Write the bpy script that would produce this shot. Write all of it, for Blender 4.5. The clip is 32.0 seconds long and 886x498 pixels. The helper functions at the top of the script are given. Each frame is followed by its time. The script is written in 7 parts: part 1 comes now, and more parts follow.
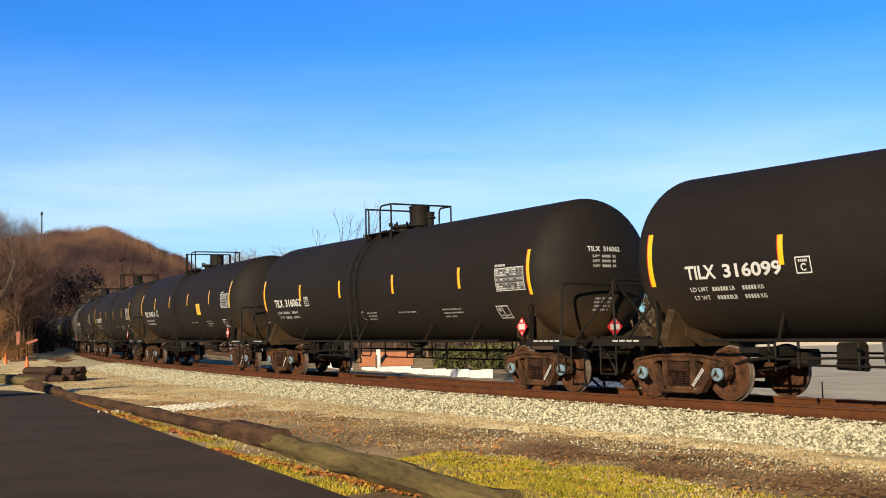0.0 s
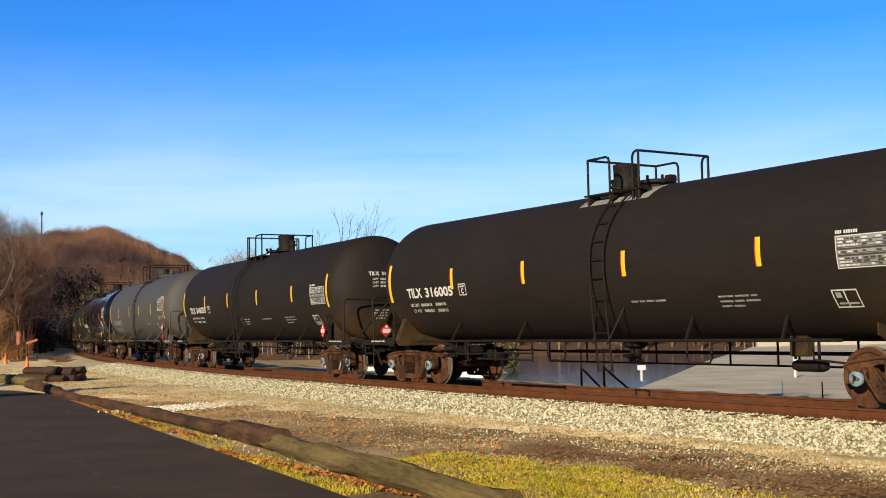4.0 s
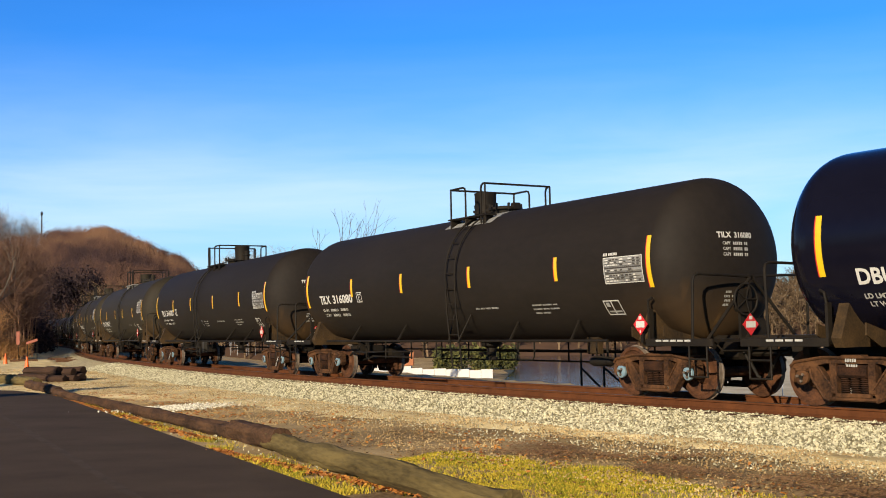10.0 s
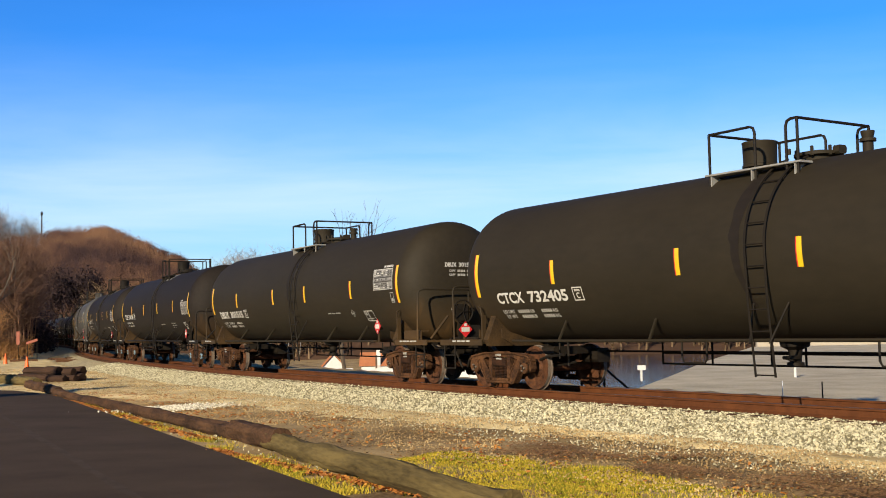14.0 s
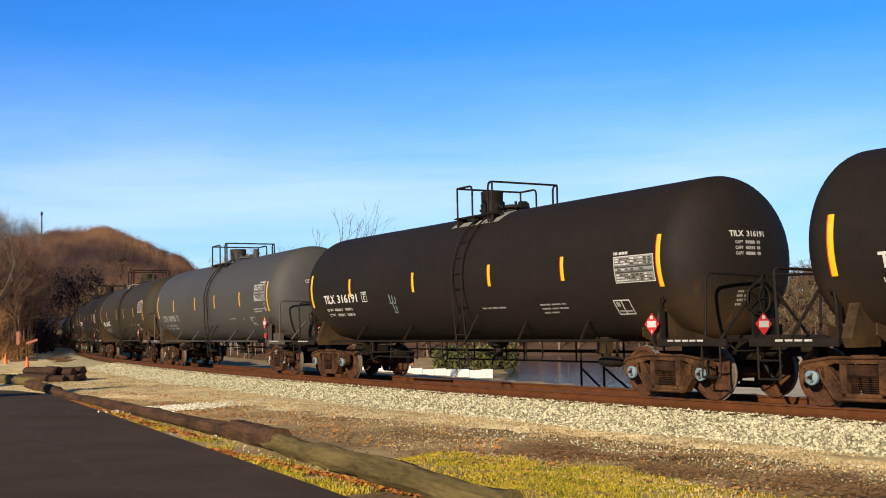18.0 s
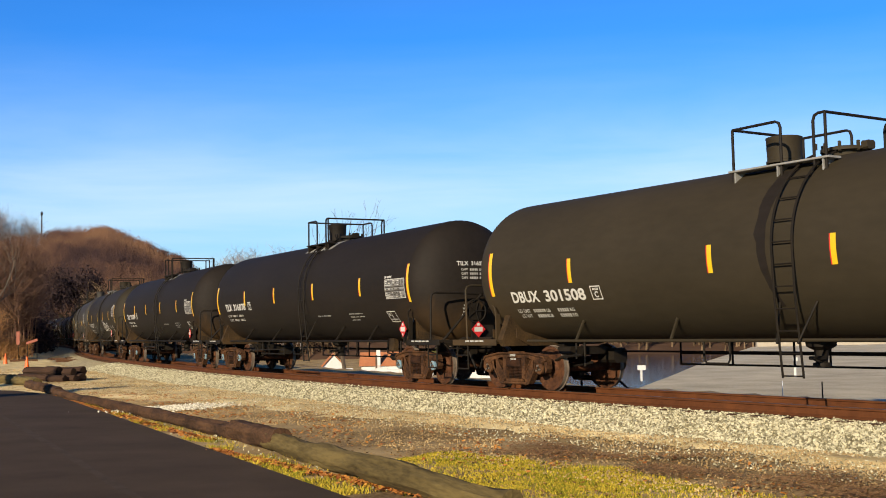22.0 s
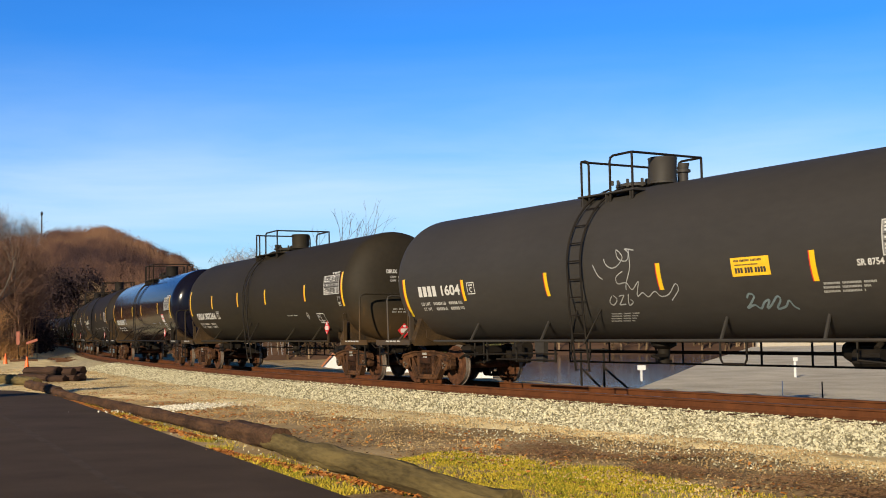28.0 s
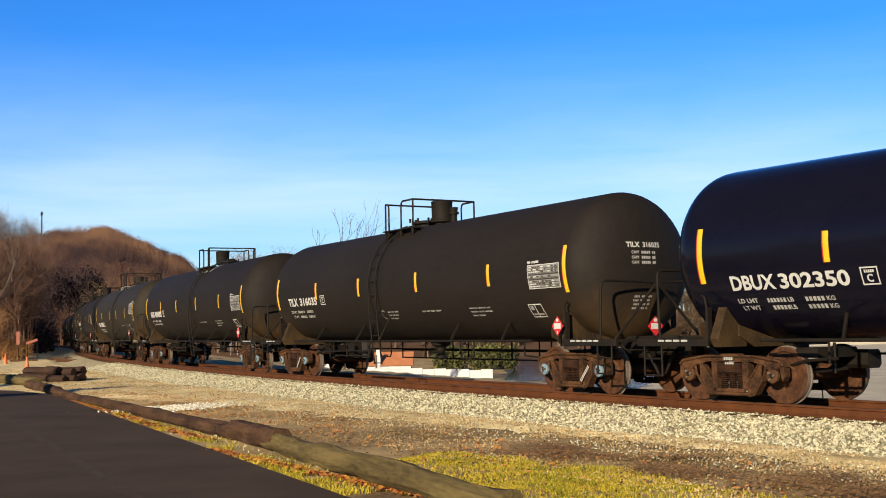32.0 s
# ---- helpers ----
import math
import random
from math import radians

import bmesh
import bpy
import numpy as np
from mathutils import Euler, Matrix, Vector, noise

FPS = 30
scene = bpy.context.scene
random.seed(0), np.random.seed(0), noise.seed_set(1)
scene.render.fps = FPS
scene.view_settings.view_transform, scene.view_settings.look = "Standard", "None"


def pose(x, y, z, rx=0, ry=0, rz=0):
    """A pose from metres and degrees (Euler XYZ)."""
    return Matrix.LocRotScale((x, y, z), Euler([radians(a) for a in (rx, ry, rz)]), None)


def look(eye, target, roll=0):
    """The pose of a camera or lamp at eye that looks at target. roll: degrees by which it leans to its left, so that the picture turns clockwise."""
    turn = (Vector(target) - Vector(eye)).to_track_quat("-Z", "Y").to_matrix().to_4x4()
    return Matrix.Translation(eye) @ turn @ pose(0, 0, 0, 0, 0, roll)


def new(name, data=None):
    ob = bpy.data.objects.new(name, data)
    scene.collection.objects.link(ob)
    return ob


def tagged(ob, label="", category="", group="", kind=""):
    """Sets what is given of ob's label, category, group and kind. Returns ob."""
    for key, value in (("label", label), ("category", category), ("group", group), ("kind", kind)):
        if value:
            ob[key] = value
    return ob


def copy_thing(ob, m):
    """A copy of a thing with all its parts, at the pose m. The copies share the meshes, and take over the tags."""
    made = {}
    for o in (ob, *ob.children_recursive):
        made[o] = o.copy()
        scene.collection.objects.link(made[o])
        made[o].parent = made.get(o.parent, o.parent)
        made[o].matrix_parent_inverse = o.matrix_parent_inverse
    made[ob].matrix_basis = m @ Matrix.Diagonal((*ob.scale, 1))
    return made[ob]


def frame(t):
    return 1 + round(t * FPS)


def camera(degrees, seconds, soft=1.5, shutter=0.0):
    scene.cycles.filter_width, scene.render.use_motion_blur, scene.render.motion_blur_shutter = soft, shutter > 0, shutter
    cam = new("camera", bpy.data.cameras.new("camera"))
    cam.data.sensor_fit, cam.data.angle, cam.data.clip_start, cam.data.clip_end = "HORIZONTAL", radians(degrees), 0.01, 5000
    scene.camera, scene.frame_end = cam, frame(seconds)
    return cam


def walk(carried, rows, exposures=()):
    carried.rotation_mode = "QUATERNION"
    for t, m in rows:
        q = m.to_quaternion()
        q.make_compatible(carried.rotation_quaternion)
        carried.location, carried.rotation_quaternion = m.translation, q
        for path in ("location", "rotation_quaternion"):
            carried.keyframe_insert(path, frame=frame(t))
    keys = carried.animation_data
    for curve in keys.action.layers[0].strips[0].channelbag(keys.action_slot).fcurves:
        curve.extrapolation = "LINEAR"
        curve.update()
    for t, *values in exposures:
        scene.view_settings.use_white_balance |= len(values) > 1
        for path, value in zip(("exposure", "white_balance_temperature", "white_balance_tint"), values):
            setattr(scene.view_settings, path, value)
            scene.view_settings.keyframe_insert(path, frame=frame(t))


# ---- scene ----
# A curved main line seen from the roadside: a long train of black tank cars rolls by in low winter sun.
# World: metres, the near rail head is at z = 0, the camera stands at x = y = 0 and looks along +y.

# ---- camera ----
EYE_Z = 1.298
TILT = 4.032
cam = camera(42.49, 32.0, soft=1.0)
CAM_POSE = look((0, 0, EYE_Z), (0, 100 * math.cos(radians(TILT)), EYE_Z + 100 * math.sin(radians(TILT))), -1.081)
# the camera stops down a little whenever paler cars fill the picture
walk(cam, [(0.0, CAM_POSE), (32.0, CAM_POSE)], [(0.0, 0.53), (5.5, 0.51), (8.0, 0.45), (9.9, 0.53), (17.5, 0.51), (20.5, 0.36), (22.5, 0.51), (26.0, 0.51), (28.3, 0.43), (30.0, 0.49), (32.0, 0.53)])

# ---- sky, sun, exposure ----
SUN_AZ, SUN_EL = 206.0, 19.0      # degrees clockwise from +y, and above the horizon
world = bpy.data.worlds.new("winter_sky")
scene.world = world
world.use_nodes = True


def build_sky():
    nt = world.node_tree
    nt.nodes.clear()
    out = nt.nodes.new("ShaderNodeOutputWorld")
    bg = nt.nodes.new("ShaderNodeBackground")
    sky = nt.nodes.new("ShaderNodeTexSky")
    sky.sky_type, sky.sun_disc = "NISHITA", False
    sky.sun_elevation, sky.sun_rotation = radians(SUN_EL), radians(SUN_AZ)
    sky.air_density, sky.dust_density, sky.ozone_density = 1.15, 0.3, 3.0
    hue = nt.nodes.new("ShaderNodeHueSaturation")
    hue.inputs["Hue"].default_value = 0.5
    hue.inputs["Saturation"].default_value = 1.2
    tint = nt.nodes.new("ShaderNodeMixRGB")
    tint.blend_type = "MULTIPLY"
    tint.inputs["Fac"].default_value = 1.0
    tint.inputs["Color2"].default_value = (0.228, 0.825, 1.62, 1)
    co = nt.nodes.new("ShaderNodeTexCoord")
    mp = nt.nodes.new("ShaderNodeMapping")
    mp.inputs["Scale"].default_value = (1.0, 1.0, 6.5)
    mp.inputs["Rotation"].default_value = (0.0, 0.10, 0.0)
    ns = nt.nodes.new("ShaderNodeTexNoise")
    ns.inputs["Scale"].default_value, ns.inputs["Detail"].default_value = 2.1, 7.0
    ns.inputs["Roughness"].default_value, ns.inputs["Distortion"].default_value = 0.55, 0.35
    veil = nt.nodes.new("ShaderNodeValToRGB")
    veil.color_ramp.elements[0].position, veil.color_ramp.elements[1].position = 0.32, 0.68
    veil.color_ramp.elements[0].color = (0.34, 0.34, 0.34, 1)
    # thin cloud lies low, as a veil that fades upwards
    sep = nt.nodes.new("ShaderNodeSeparateXYZ")
    low = nt.nodes.new("ShaderNodeValToRGB")
    for p, v in ((0.0, 0.64), (0.09, 0.74), (0.125, 0.74), (0.16, 0.48), (0.20, 0.20), (0.25, 0.04), (0.5, 0.0)):
        el = low.color_ramp.elements.new(p)
        el.color = (v, v, v, 1)
    low.color_ramp.elements.remove(low.color_ramp.elements[-1])
    low.color_ramp.elements.remove(low.color_ramp.elements[0])
    # the clear winter sky deepens towards the zenith
    deep = nt.nodes.new("ShaderNodeValToRGB")
    for p, c in ((0.27, (1, 1, 1, 1)), (0.45, (0.75, 0.58, 0.54, 1)), (0.75, (0.6, 0.35, 0.33, 1)), (0.95, (0.55, 0.29, 0.28, 1))):
        deep.color_ramp.elements.new(p).color = c
    deep.color_ramp.elements.remove(deep.color_ramp.elements[-1])
    deep.color_ramp.elements.remove(deep.color_ramp.elements[0])
    fall = nt.nodes.new("ShaderNodeMixRGB")
    fall.blend_type = "MULTIPLY"
    fall.inputs["Fac"].default_value = 1.0
    mul = nt.nodes.new("ShaderNodeMath")
    mul.operation = "MULTIPLY"
    mix = nt.nodes.new("ShaderNodeMixRGB")
    mix.inputs["Color2"].default_value = (6.8, 8.4, 9.5, 1)
    nt.links.new(co.outputs["Generated"], mp.inputs["Vector"])
    nt.links.new(co.outputs["Generated"], sep.inputs["Vector"])
    nt.links.new(sep.outputs["Z"], low.inputs["Fac"])
    nt.links.new(mp.outputs["Vector"], ns.inputs["Vector"])
    nt.links.new(ns.outputs["Fac"], veil.inputs["Fac"])
    nt.links.new(veil.outputs["Color"], mul.inputs[0])
    nt.links.new(low.outputs["Color"], mul.inputs[1])
    nt.links.new(sky.outputs["Color"], hue.inputs["Color"])
    nt.links.new(hue.outputs["Color"], tint.inputs["Color1"])
    nt.links.new(sep.outputs["Z"], deep.inputs["Fac"])
    nt.links.new(tint.outputs["Color"], fall.inputs["Color1"])
    nt.links.new(deep.outputs["Color"], fall.inputs["Color2"])
    nt.links.new(fall.outputs["Color"], mix.inputs["Color1"])
    nt.links.new(mul.outputs[0], mix.inputs["Fac"])
    nt.links.new(mix.outputs["Color"], bg.inputs["Color"])
    bg.inputs["Strength"].default_value = 0.080
    nt.links.new(bg.outputs["Background"], out.inputs["Surface"])


build_sky()
sun_data = bpy.data.lights.new("sun", "SUN")
sun_data.energy, sun_data.angle, sun_data.color = 5.0, radians(0.55), (1.0, 0.845, 0.60)
sun = new("sun", sun_data)
_az, _el = radians(SUN_AZ), radians(SUN_EL)
sun.matrix_basis = look((60 * math.sin(_az) * math.cos(_el), 60 * math.cos(_az) * math.cos(_el), 60 * math.sin(_el)), (0, 0, 0))


# ---- materials ----
def material(name, base, rough=0.7, metal=0.0, alt=None, scale=4.0, fine=60.0, bump=0.15, mixing=0.5, dist=0.01, spec=0.5, island=False, piece=False, stretch=None, dust=0.0):
    """A surface of two colours blended by a broad and a fine noise, with relief; island or piece varies it bit by bit."""
    m = bpy.data.materials.new(name)
    m.use_nodes = True
    nt = m.node_tree
    bs = nt.nodes["Principled BSDF"]
    co = nt.nodes.new("ShaderNodeTexCoord")
    vec = co.outputs["Object"]
    if stretch:
        mp = nt.nodes.new("ShaderNodeMapping")
        mp.inputs["Scale"].default_value = stretch
        nt.links.new(vec, mp.inputs["Vector"])
        vec = mp.outputs["Vector"]
    a = nt.nodes.new("ShaderNodeTexNoise")
    a.inputs["Scale"].default_value, a.inputs["Detail"].default_value, a.inputs["Roughness"].default_value = scale, 6.0, 0.62
    b = nt.nodes.new("ShaderNodeTexNoise")
    b.inputs["Scale"].default_value, b.inputs["Detail"].default_value = fine, 3.0
    nt.links.new(vec, a.inputs["Vector"])
    nt.links.new(vec, b.inputs["Vector"])
    add = nt.nodes.new("ShaderNodeMath")
    add.operation = "MULTIPLY_ADD"
    add.inputs[1].default_value = 0.45
    nt.links.new(b.outputs["Fac"], add.inputs[0])
    nt.links.new(a.outputs["Fac"], add.inputs[2])
    last = add.outputs[0]
    if island or piece:
        r = nt.nodes.new("ShaderNodeNewGeometry" if island else "ShaderNodeObjectInfo")
        ad = nt.nodes.new("ShaderNodeMath")
        ad.operation = "MULTIPLY_ADD"
        ad.inputs[1].default_value = 0.7
        nt.links.new(r.outputs["Random Per Island" if island else "Random"], ad.inputs[0])
        nt.links.new(last, ad.inputs[2])
        sb = nt.nodes.new("ShaderNodeMath")
        sb.operation = "SUBTRACT"
        sb.inputs[1].default_value = 0.35
        nt.links.new(ad.outputs[0], sb.inputs[0])
        last = sb.outputs[0]
    ramp = nt.nodes.new("ShaderNodeValToRGB")
    ramp.color_ramp.elements[0].position, ramp.color_ramp.elements[1].position = 0.72 - 0.28 * mixing - 0.1, 0.72 + 0.28 * mixing + 0.05
    ramp.color_ramp.elements[0].color = (*base, 1)
    ramp.color_ramp.elements[1].color = (*(alt or [min(1.0, c * 1.5) for c in base]), 1)
    nt.links.new(last, ramp.inputs["Fac"])
    paint = ramp.outputs["Color"]
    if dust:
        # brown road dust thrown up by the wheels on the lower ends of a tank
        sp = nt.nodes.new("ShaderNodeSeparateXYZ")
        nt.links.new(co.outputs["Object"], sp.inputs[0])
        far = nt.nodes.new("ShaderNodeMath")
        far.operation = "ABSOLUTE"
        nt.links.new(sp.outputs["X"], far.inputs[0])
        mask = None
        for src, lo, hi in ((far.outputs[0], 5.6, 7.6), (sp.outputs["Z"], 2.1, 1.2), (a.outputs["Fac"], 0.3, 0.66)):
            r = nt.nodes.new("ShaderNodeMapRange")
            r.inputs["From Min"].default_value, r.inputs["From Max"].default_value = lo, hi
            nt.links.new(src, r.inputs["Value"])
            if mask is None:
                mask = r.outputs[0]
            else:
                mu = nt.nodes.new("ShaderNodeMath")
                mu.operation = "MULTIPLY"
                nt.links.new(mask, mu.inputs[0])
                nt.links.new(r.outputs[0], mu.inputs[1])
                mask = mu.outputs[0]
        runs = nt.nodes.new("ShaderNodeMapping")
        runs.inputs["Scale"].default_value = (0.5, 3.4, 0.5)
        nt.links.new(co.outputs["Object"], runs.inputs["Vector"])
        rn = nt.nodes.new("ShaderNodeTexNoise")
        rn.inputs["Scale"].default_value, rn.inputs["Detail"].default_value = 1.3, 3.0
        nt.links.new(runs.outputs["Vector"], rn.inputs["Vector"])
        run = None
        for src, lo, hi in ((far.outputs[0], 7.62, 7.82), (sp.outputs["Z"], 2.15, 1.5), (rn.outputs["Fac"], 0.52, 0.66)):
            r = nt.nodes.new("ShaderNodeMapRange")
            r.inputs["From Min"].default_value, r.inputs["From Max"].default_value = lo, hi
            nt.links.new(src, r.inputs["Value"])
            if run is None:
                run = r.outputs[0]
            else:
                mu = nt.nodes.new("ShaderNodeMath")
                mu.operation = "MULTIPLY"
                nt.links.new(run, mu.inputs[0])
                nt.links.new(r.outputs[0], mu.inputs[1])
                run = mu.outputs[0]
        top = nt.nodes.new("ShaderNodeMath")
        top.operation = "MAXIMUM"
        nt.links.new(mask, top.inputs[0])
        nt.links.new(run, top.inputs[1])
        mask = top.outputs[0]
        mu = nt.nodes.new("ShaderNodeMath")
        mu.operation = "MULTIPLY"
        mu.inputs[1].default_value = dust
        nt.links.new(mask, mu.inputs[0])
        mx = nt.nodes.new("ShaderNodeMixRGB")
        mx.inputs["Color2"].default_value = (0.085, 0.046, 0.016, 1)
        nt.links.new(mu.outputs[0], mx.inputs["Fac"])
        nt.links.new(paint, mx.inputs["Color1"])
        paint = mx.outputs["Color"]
    nt.links.new(paint, bs.inputs["Base Color"])
    bs.inputs["Roughness"].default_value, bs.inputs["Metallic"].default_value = rough, metal
    bs.inputs["Specular IOR Level"].default_value = spec
    if bump:
        bp = nt.nodes.new("ShaderNodeBump")
        bp.inputs["Strength"].default_value, bp.inputs["Distance"].default_value = bump, dist
        nt.links.new(add.outputs[0], bp.inputs["Height"])
        nt.links.new(bp.outputs["Normal"], bs.inputs["Normal"])
    return m


M = {
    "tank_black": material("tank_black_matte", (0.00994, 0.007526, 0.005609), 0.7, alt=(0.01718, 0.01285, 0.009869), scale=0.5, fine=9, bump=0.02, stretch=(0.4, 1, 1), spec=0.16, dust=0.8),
    "tank_gloss": material("tank_black_gloss", (0.00426, 0.004118, 0.008875), 0.16, alt=(0.006035, 0.005822, 0.01171), scale=0.6, fine=7, bump=0.004, spec=0.15),
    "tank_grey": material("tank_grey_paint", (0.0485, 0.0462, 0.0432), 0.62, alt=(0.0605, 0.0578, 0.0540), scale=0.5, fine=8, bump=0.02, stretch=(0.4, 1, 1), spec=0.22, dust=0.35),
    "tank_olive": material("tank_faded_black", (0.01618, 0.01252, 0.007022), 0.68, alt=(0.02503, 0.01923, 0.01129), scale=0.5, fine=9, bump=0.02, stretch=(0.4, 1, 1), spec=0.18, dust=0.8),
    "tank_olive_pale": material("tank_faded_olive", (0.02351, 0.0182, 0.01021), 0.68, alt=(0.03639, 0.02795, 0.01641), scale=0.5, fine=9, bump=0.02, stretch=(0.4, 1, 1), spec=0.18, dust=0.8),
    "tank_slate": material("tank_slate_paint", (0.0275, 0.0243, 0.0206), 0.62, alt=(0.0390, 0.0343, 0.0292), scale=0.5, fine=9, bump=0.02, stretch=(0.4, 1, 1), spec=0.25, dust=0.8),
    "gear_black": material("running_gear_black", (0.00497, 0.003905, 0.003195), 0.7, alt=(0.01562, 0.01136, 0.0071), scale=3, fine=40, bump=0.1, spec=0.18),
    "rust": material("bogie_rust", (0.0075, 0.0035, 0.0022), 0.85, alt=(0.098, 0.043, 0.017), scale=3.2, fine=24, bump=0.18, spec=0.2, mixing=0.42),
    # darker copy of the bogie rust: shade behind the side frames, put into colour
    "rust_shaded": material("shaded_inner_rust", (0.005, 0.003, 0.0022), 0.9, alt=(0.050, 0.021, 0.010), scale=5, fine=40, bump=0.3, spec=0.15),
    "dusty": material("saddle_dust", (0.00852, 0.00639, 0.00426), 0.8, alt=(0.0639, 0.03621, 0.01349), scale=1.6, fine=30, bump=0.15, spec=0.2),
    "wheel": material("wheel_rust", (0.01704, 0.0071, 0.00426), 0.8, alt=(0.0994, 0.03976, 0.01704), scale=5, fine=36, bump=0.2, spec=0.2, mixing=0.45),
    "tread": material("wheel_tread", (0.071, 0.0497, 0.0355), 0.6, 0.0, alt=(0.1704, 0.1349, 0.1065), scale=8, fine=60, bump=0.05, spec=0.3),
    "cap": material("bearing_cap_blue", (0.071, 0.1704, 0.2414), 0.5, alt=(0.213, 0.2556, 0.2698), scale=8, fine=60, bump=0.05),
    "white": material("stencil_white", (0.4402, 0.426, 0.3905), 0.6, alt=(0.5325, 0.5183, 0.4828), scale=8, fine=80, bump=0.0),
    "stencil": material("stencil_small_white", (0.2556, 0.2485, 0.2272), 0.6, alt=(0.4402, 0.426, 0.3905), scale=9, fine=80, bump=0.0),
    "faint": material("stencil_worn", (0.1846, 0.1775, 0.1633), 0.6, alt=(0.3266, 0.3195, 0.2911), scale=8, fine=80, bump=0.0),
    "yellow": material("reflective_yellow", (0.6106, 0.3799, 0.0071), 0.35, alt=(0.639, 0.426, 0.0142), scale=8, fine=80, bump=0.0),
    "red": material("placard_red", (0.4402, 0.0142, 0.01775), 0.4, alt=(0.497, 0.0213, 0.0213), scale=8, fine=80, bump=0.0),
    "rail": material("rail_rust", (0.05822, 0.01846, 0.00568), 0.85, alt=(0.11, 0.03621, 0.01065), scale=3, fine=50, bump=0.2, spec=0.2),
    "railtop": material("rail_head_worn", (0.10, 0.06, 0.04), 0.45, 0.6, scale=4, fine=60, bump=0.05),
    "tie": material("sleeper_wood", (0.045, 0.022, 0.012), 0.95, alt=(0.10, 0.048, 0.024), scale=5, fine=50, bump=0.4, piece=True, spec=0.2),
    "ballast": material("ballast_limestone", (0.17, 0.148, 0.088), 0.9, alt=(0.58, 0.53, 0.36), scale=6, fine=40, bump=0.4, dist=0.02, island=True, spec=0.15),
    "ballast_bed": material("ballast_bed", (0.20, 0.155, 0.080), 0.95, alt=(0.60, 0.51, 0.32), scale=9, fine=40, bump=0.7, dist=0.03, spec=0.15),
    "crib": material("rust_stained_ballast", (0.065, 0.028, 0.013), 0.95, alt=(0.16, 0.080, 0.040), scale=8, fine=45, bump=0.8, dist=0.03, spec=0.15),
    "asphalt": material("asphalt_dark", (0.048, 0.031, 0.017), 0.95, alt=(0.080, 0.054, 0.033), scale=0.7, fine=90, bump=0.3, dist=0.004, spec=0.12),
    "dirt": material("gravelly_dirt", (0.125, 0.075, 0.032), 0.95, alt=(0.54, 0.39, 0.19), scale=0.45, fine=24, bump=0.5, dist=0.03, spec=0.12),
    "log": material("weathered_log", (0.01562, 0.01065, 0.00497), 0.95, alt=(0.142, 0.1029, 0.03905), scale=2.6, fine=26, bump=0.9, dist=0.03, stretch=(0.18, 1, 1), spec=0.15, mixing=0.5),
    "log_dark": material("rotten_log_bark", (0.01136, 0.0071, 0.00497), 0.95, alt=(0.09585, 0.0497, 0.02556), scale=4, fine=30, bump=0.8, dist=0.03, stretch=(0.3, 1, 1), spec=0.15),
    "hill": material("wooded_hill_floor", (0.05112, 0.02982, 0.02059), 0.95, alt=(0.1065, 0.06177, 0.03905), scale=0.02, fine=0.4, bump=0.6, dist=1.0, spec=0.1),
    "twig": material("bare_twigs", (0.08165, 0.04402, 0.03053), 0.9, alt=(0.1526, 0.0852, 0.05538), scale=0.03, fine=2, bump=0.0, island=True, spec=0.1),
    "bank_twig": material("far_bank_twigs", (0.071, 0.04686, 0.02698), 0.9, alt=(0.1775, 0.1207, 0.071), scale=0.05, fine=2, bump=0.0, island=True, spec=0.1),
    "table_grey": material("worn_table_paint", (0.1562, 0.1526, 0.142), 0.7, alt=(0.2556, 0.2485, 0.2343), scale=5, fine=40, bump=0.0),
    "lot": material("worn_lot_concrete", (0.36, 0.305, 0.210), 0.9, alt=(0.60, 0.525, 0.375), scale=0.45, fine=9, bump=0.15, spec=0.15),
    "bark": material("tree_bark", (0.0497, 0.0355, 0.02556), 0.9, alt=(0.1136, 0.0852, 0.06035), scale=2, fine=20, bump=0.4),
    "brush": material("dry_brush", (0.13, 0.064, 0.024), 0.9, alt=(0.42, 0.22, 0.085), scale=0.3, fine=5, bump=0.0, island=True, spec=0.1),
    "concrete": material("pale_concrete", (0.34, 0.29, 0.22), 0.85, alt=(0.45, 0.39, 0.30), scale=0.3, fine=8, bump=0.1),
    "grass": material("autumn_grass", (0.15, 0.155, 0.013), 0.9, alt=(0.50, 0.365, 0.040), scale=1.1, fine=4, bump=0.0, island=True, spec=0.12),
    "crumbs": material("brown_soil_crumbs", (0.19, 0.095, 0.040), 0.95, alt=(0.44, 0.245, 0.105), scale=0.9, fine=9, bump=0.0, island=True, spec=0.12),
    "pale_twig": material("pale_frosty_twigs", (0.213, 0.213, 0.2272), 0.9, alt=(0.3266, 0.3266, 0.3408), scale=0.05, fine=2, bump=0.0, island=True, spec=0.1),
    "white_stone": material("white_stone", (0.36, 0.32, 0.23), 0.9, alt=(0.78, 0.72, 0.57), scale=6, fine=40, bump=0.2, dist=0.02, island=True, spec=0.15),
    "litter": material("dry_litter", (0.10, 0.050, 0.017), 0.95, alt=(0.46, 0.27, 0.085), scale=0.8, fine=9, bump=0.0, island=True, spec=0.12),
    # cut logs of the heap, darker than those along the road
    "log_heap": material("dark_heap_log", (0.012, 0.008, 0.007), 0.95, alt=(0.055, 0.030, 0.019), scale=3, fine=30, bump=0.8, dist=0.03, stretch=(0.3, 1, 1), spec=0.15),
    "leaf": material("fallen_leaves", (0.27, 0.080, 0.014), 0.8, alt=(0.58, 0.24, 0.04), scale=2, fine=9, bump=0.0, island=True),
    "dull_orange": material("faded_orange_plastic", (0.17, 0.028, 0.008), 0.6, alt=(0.24, 0.050, 0.014), scale=6, fine=30, bump=0.0),
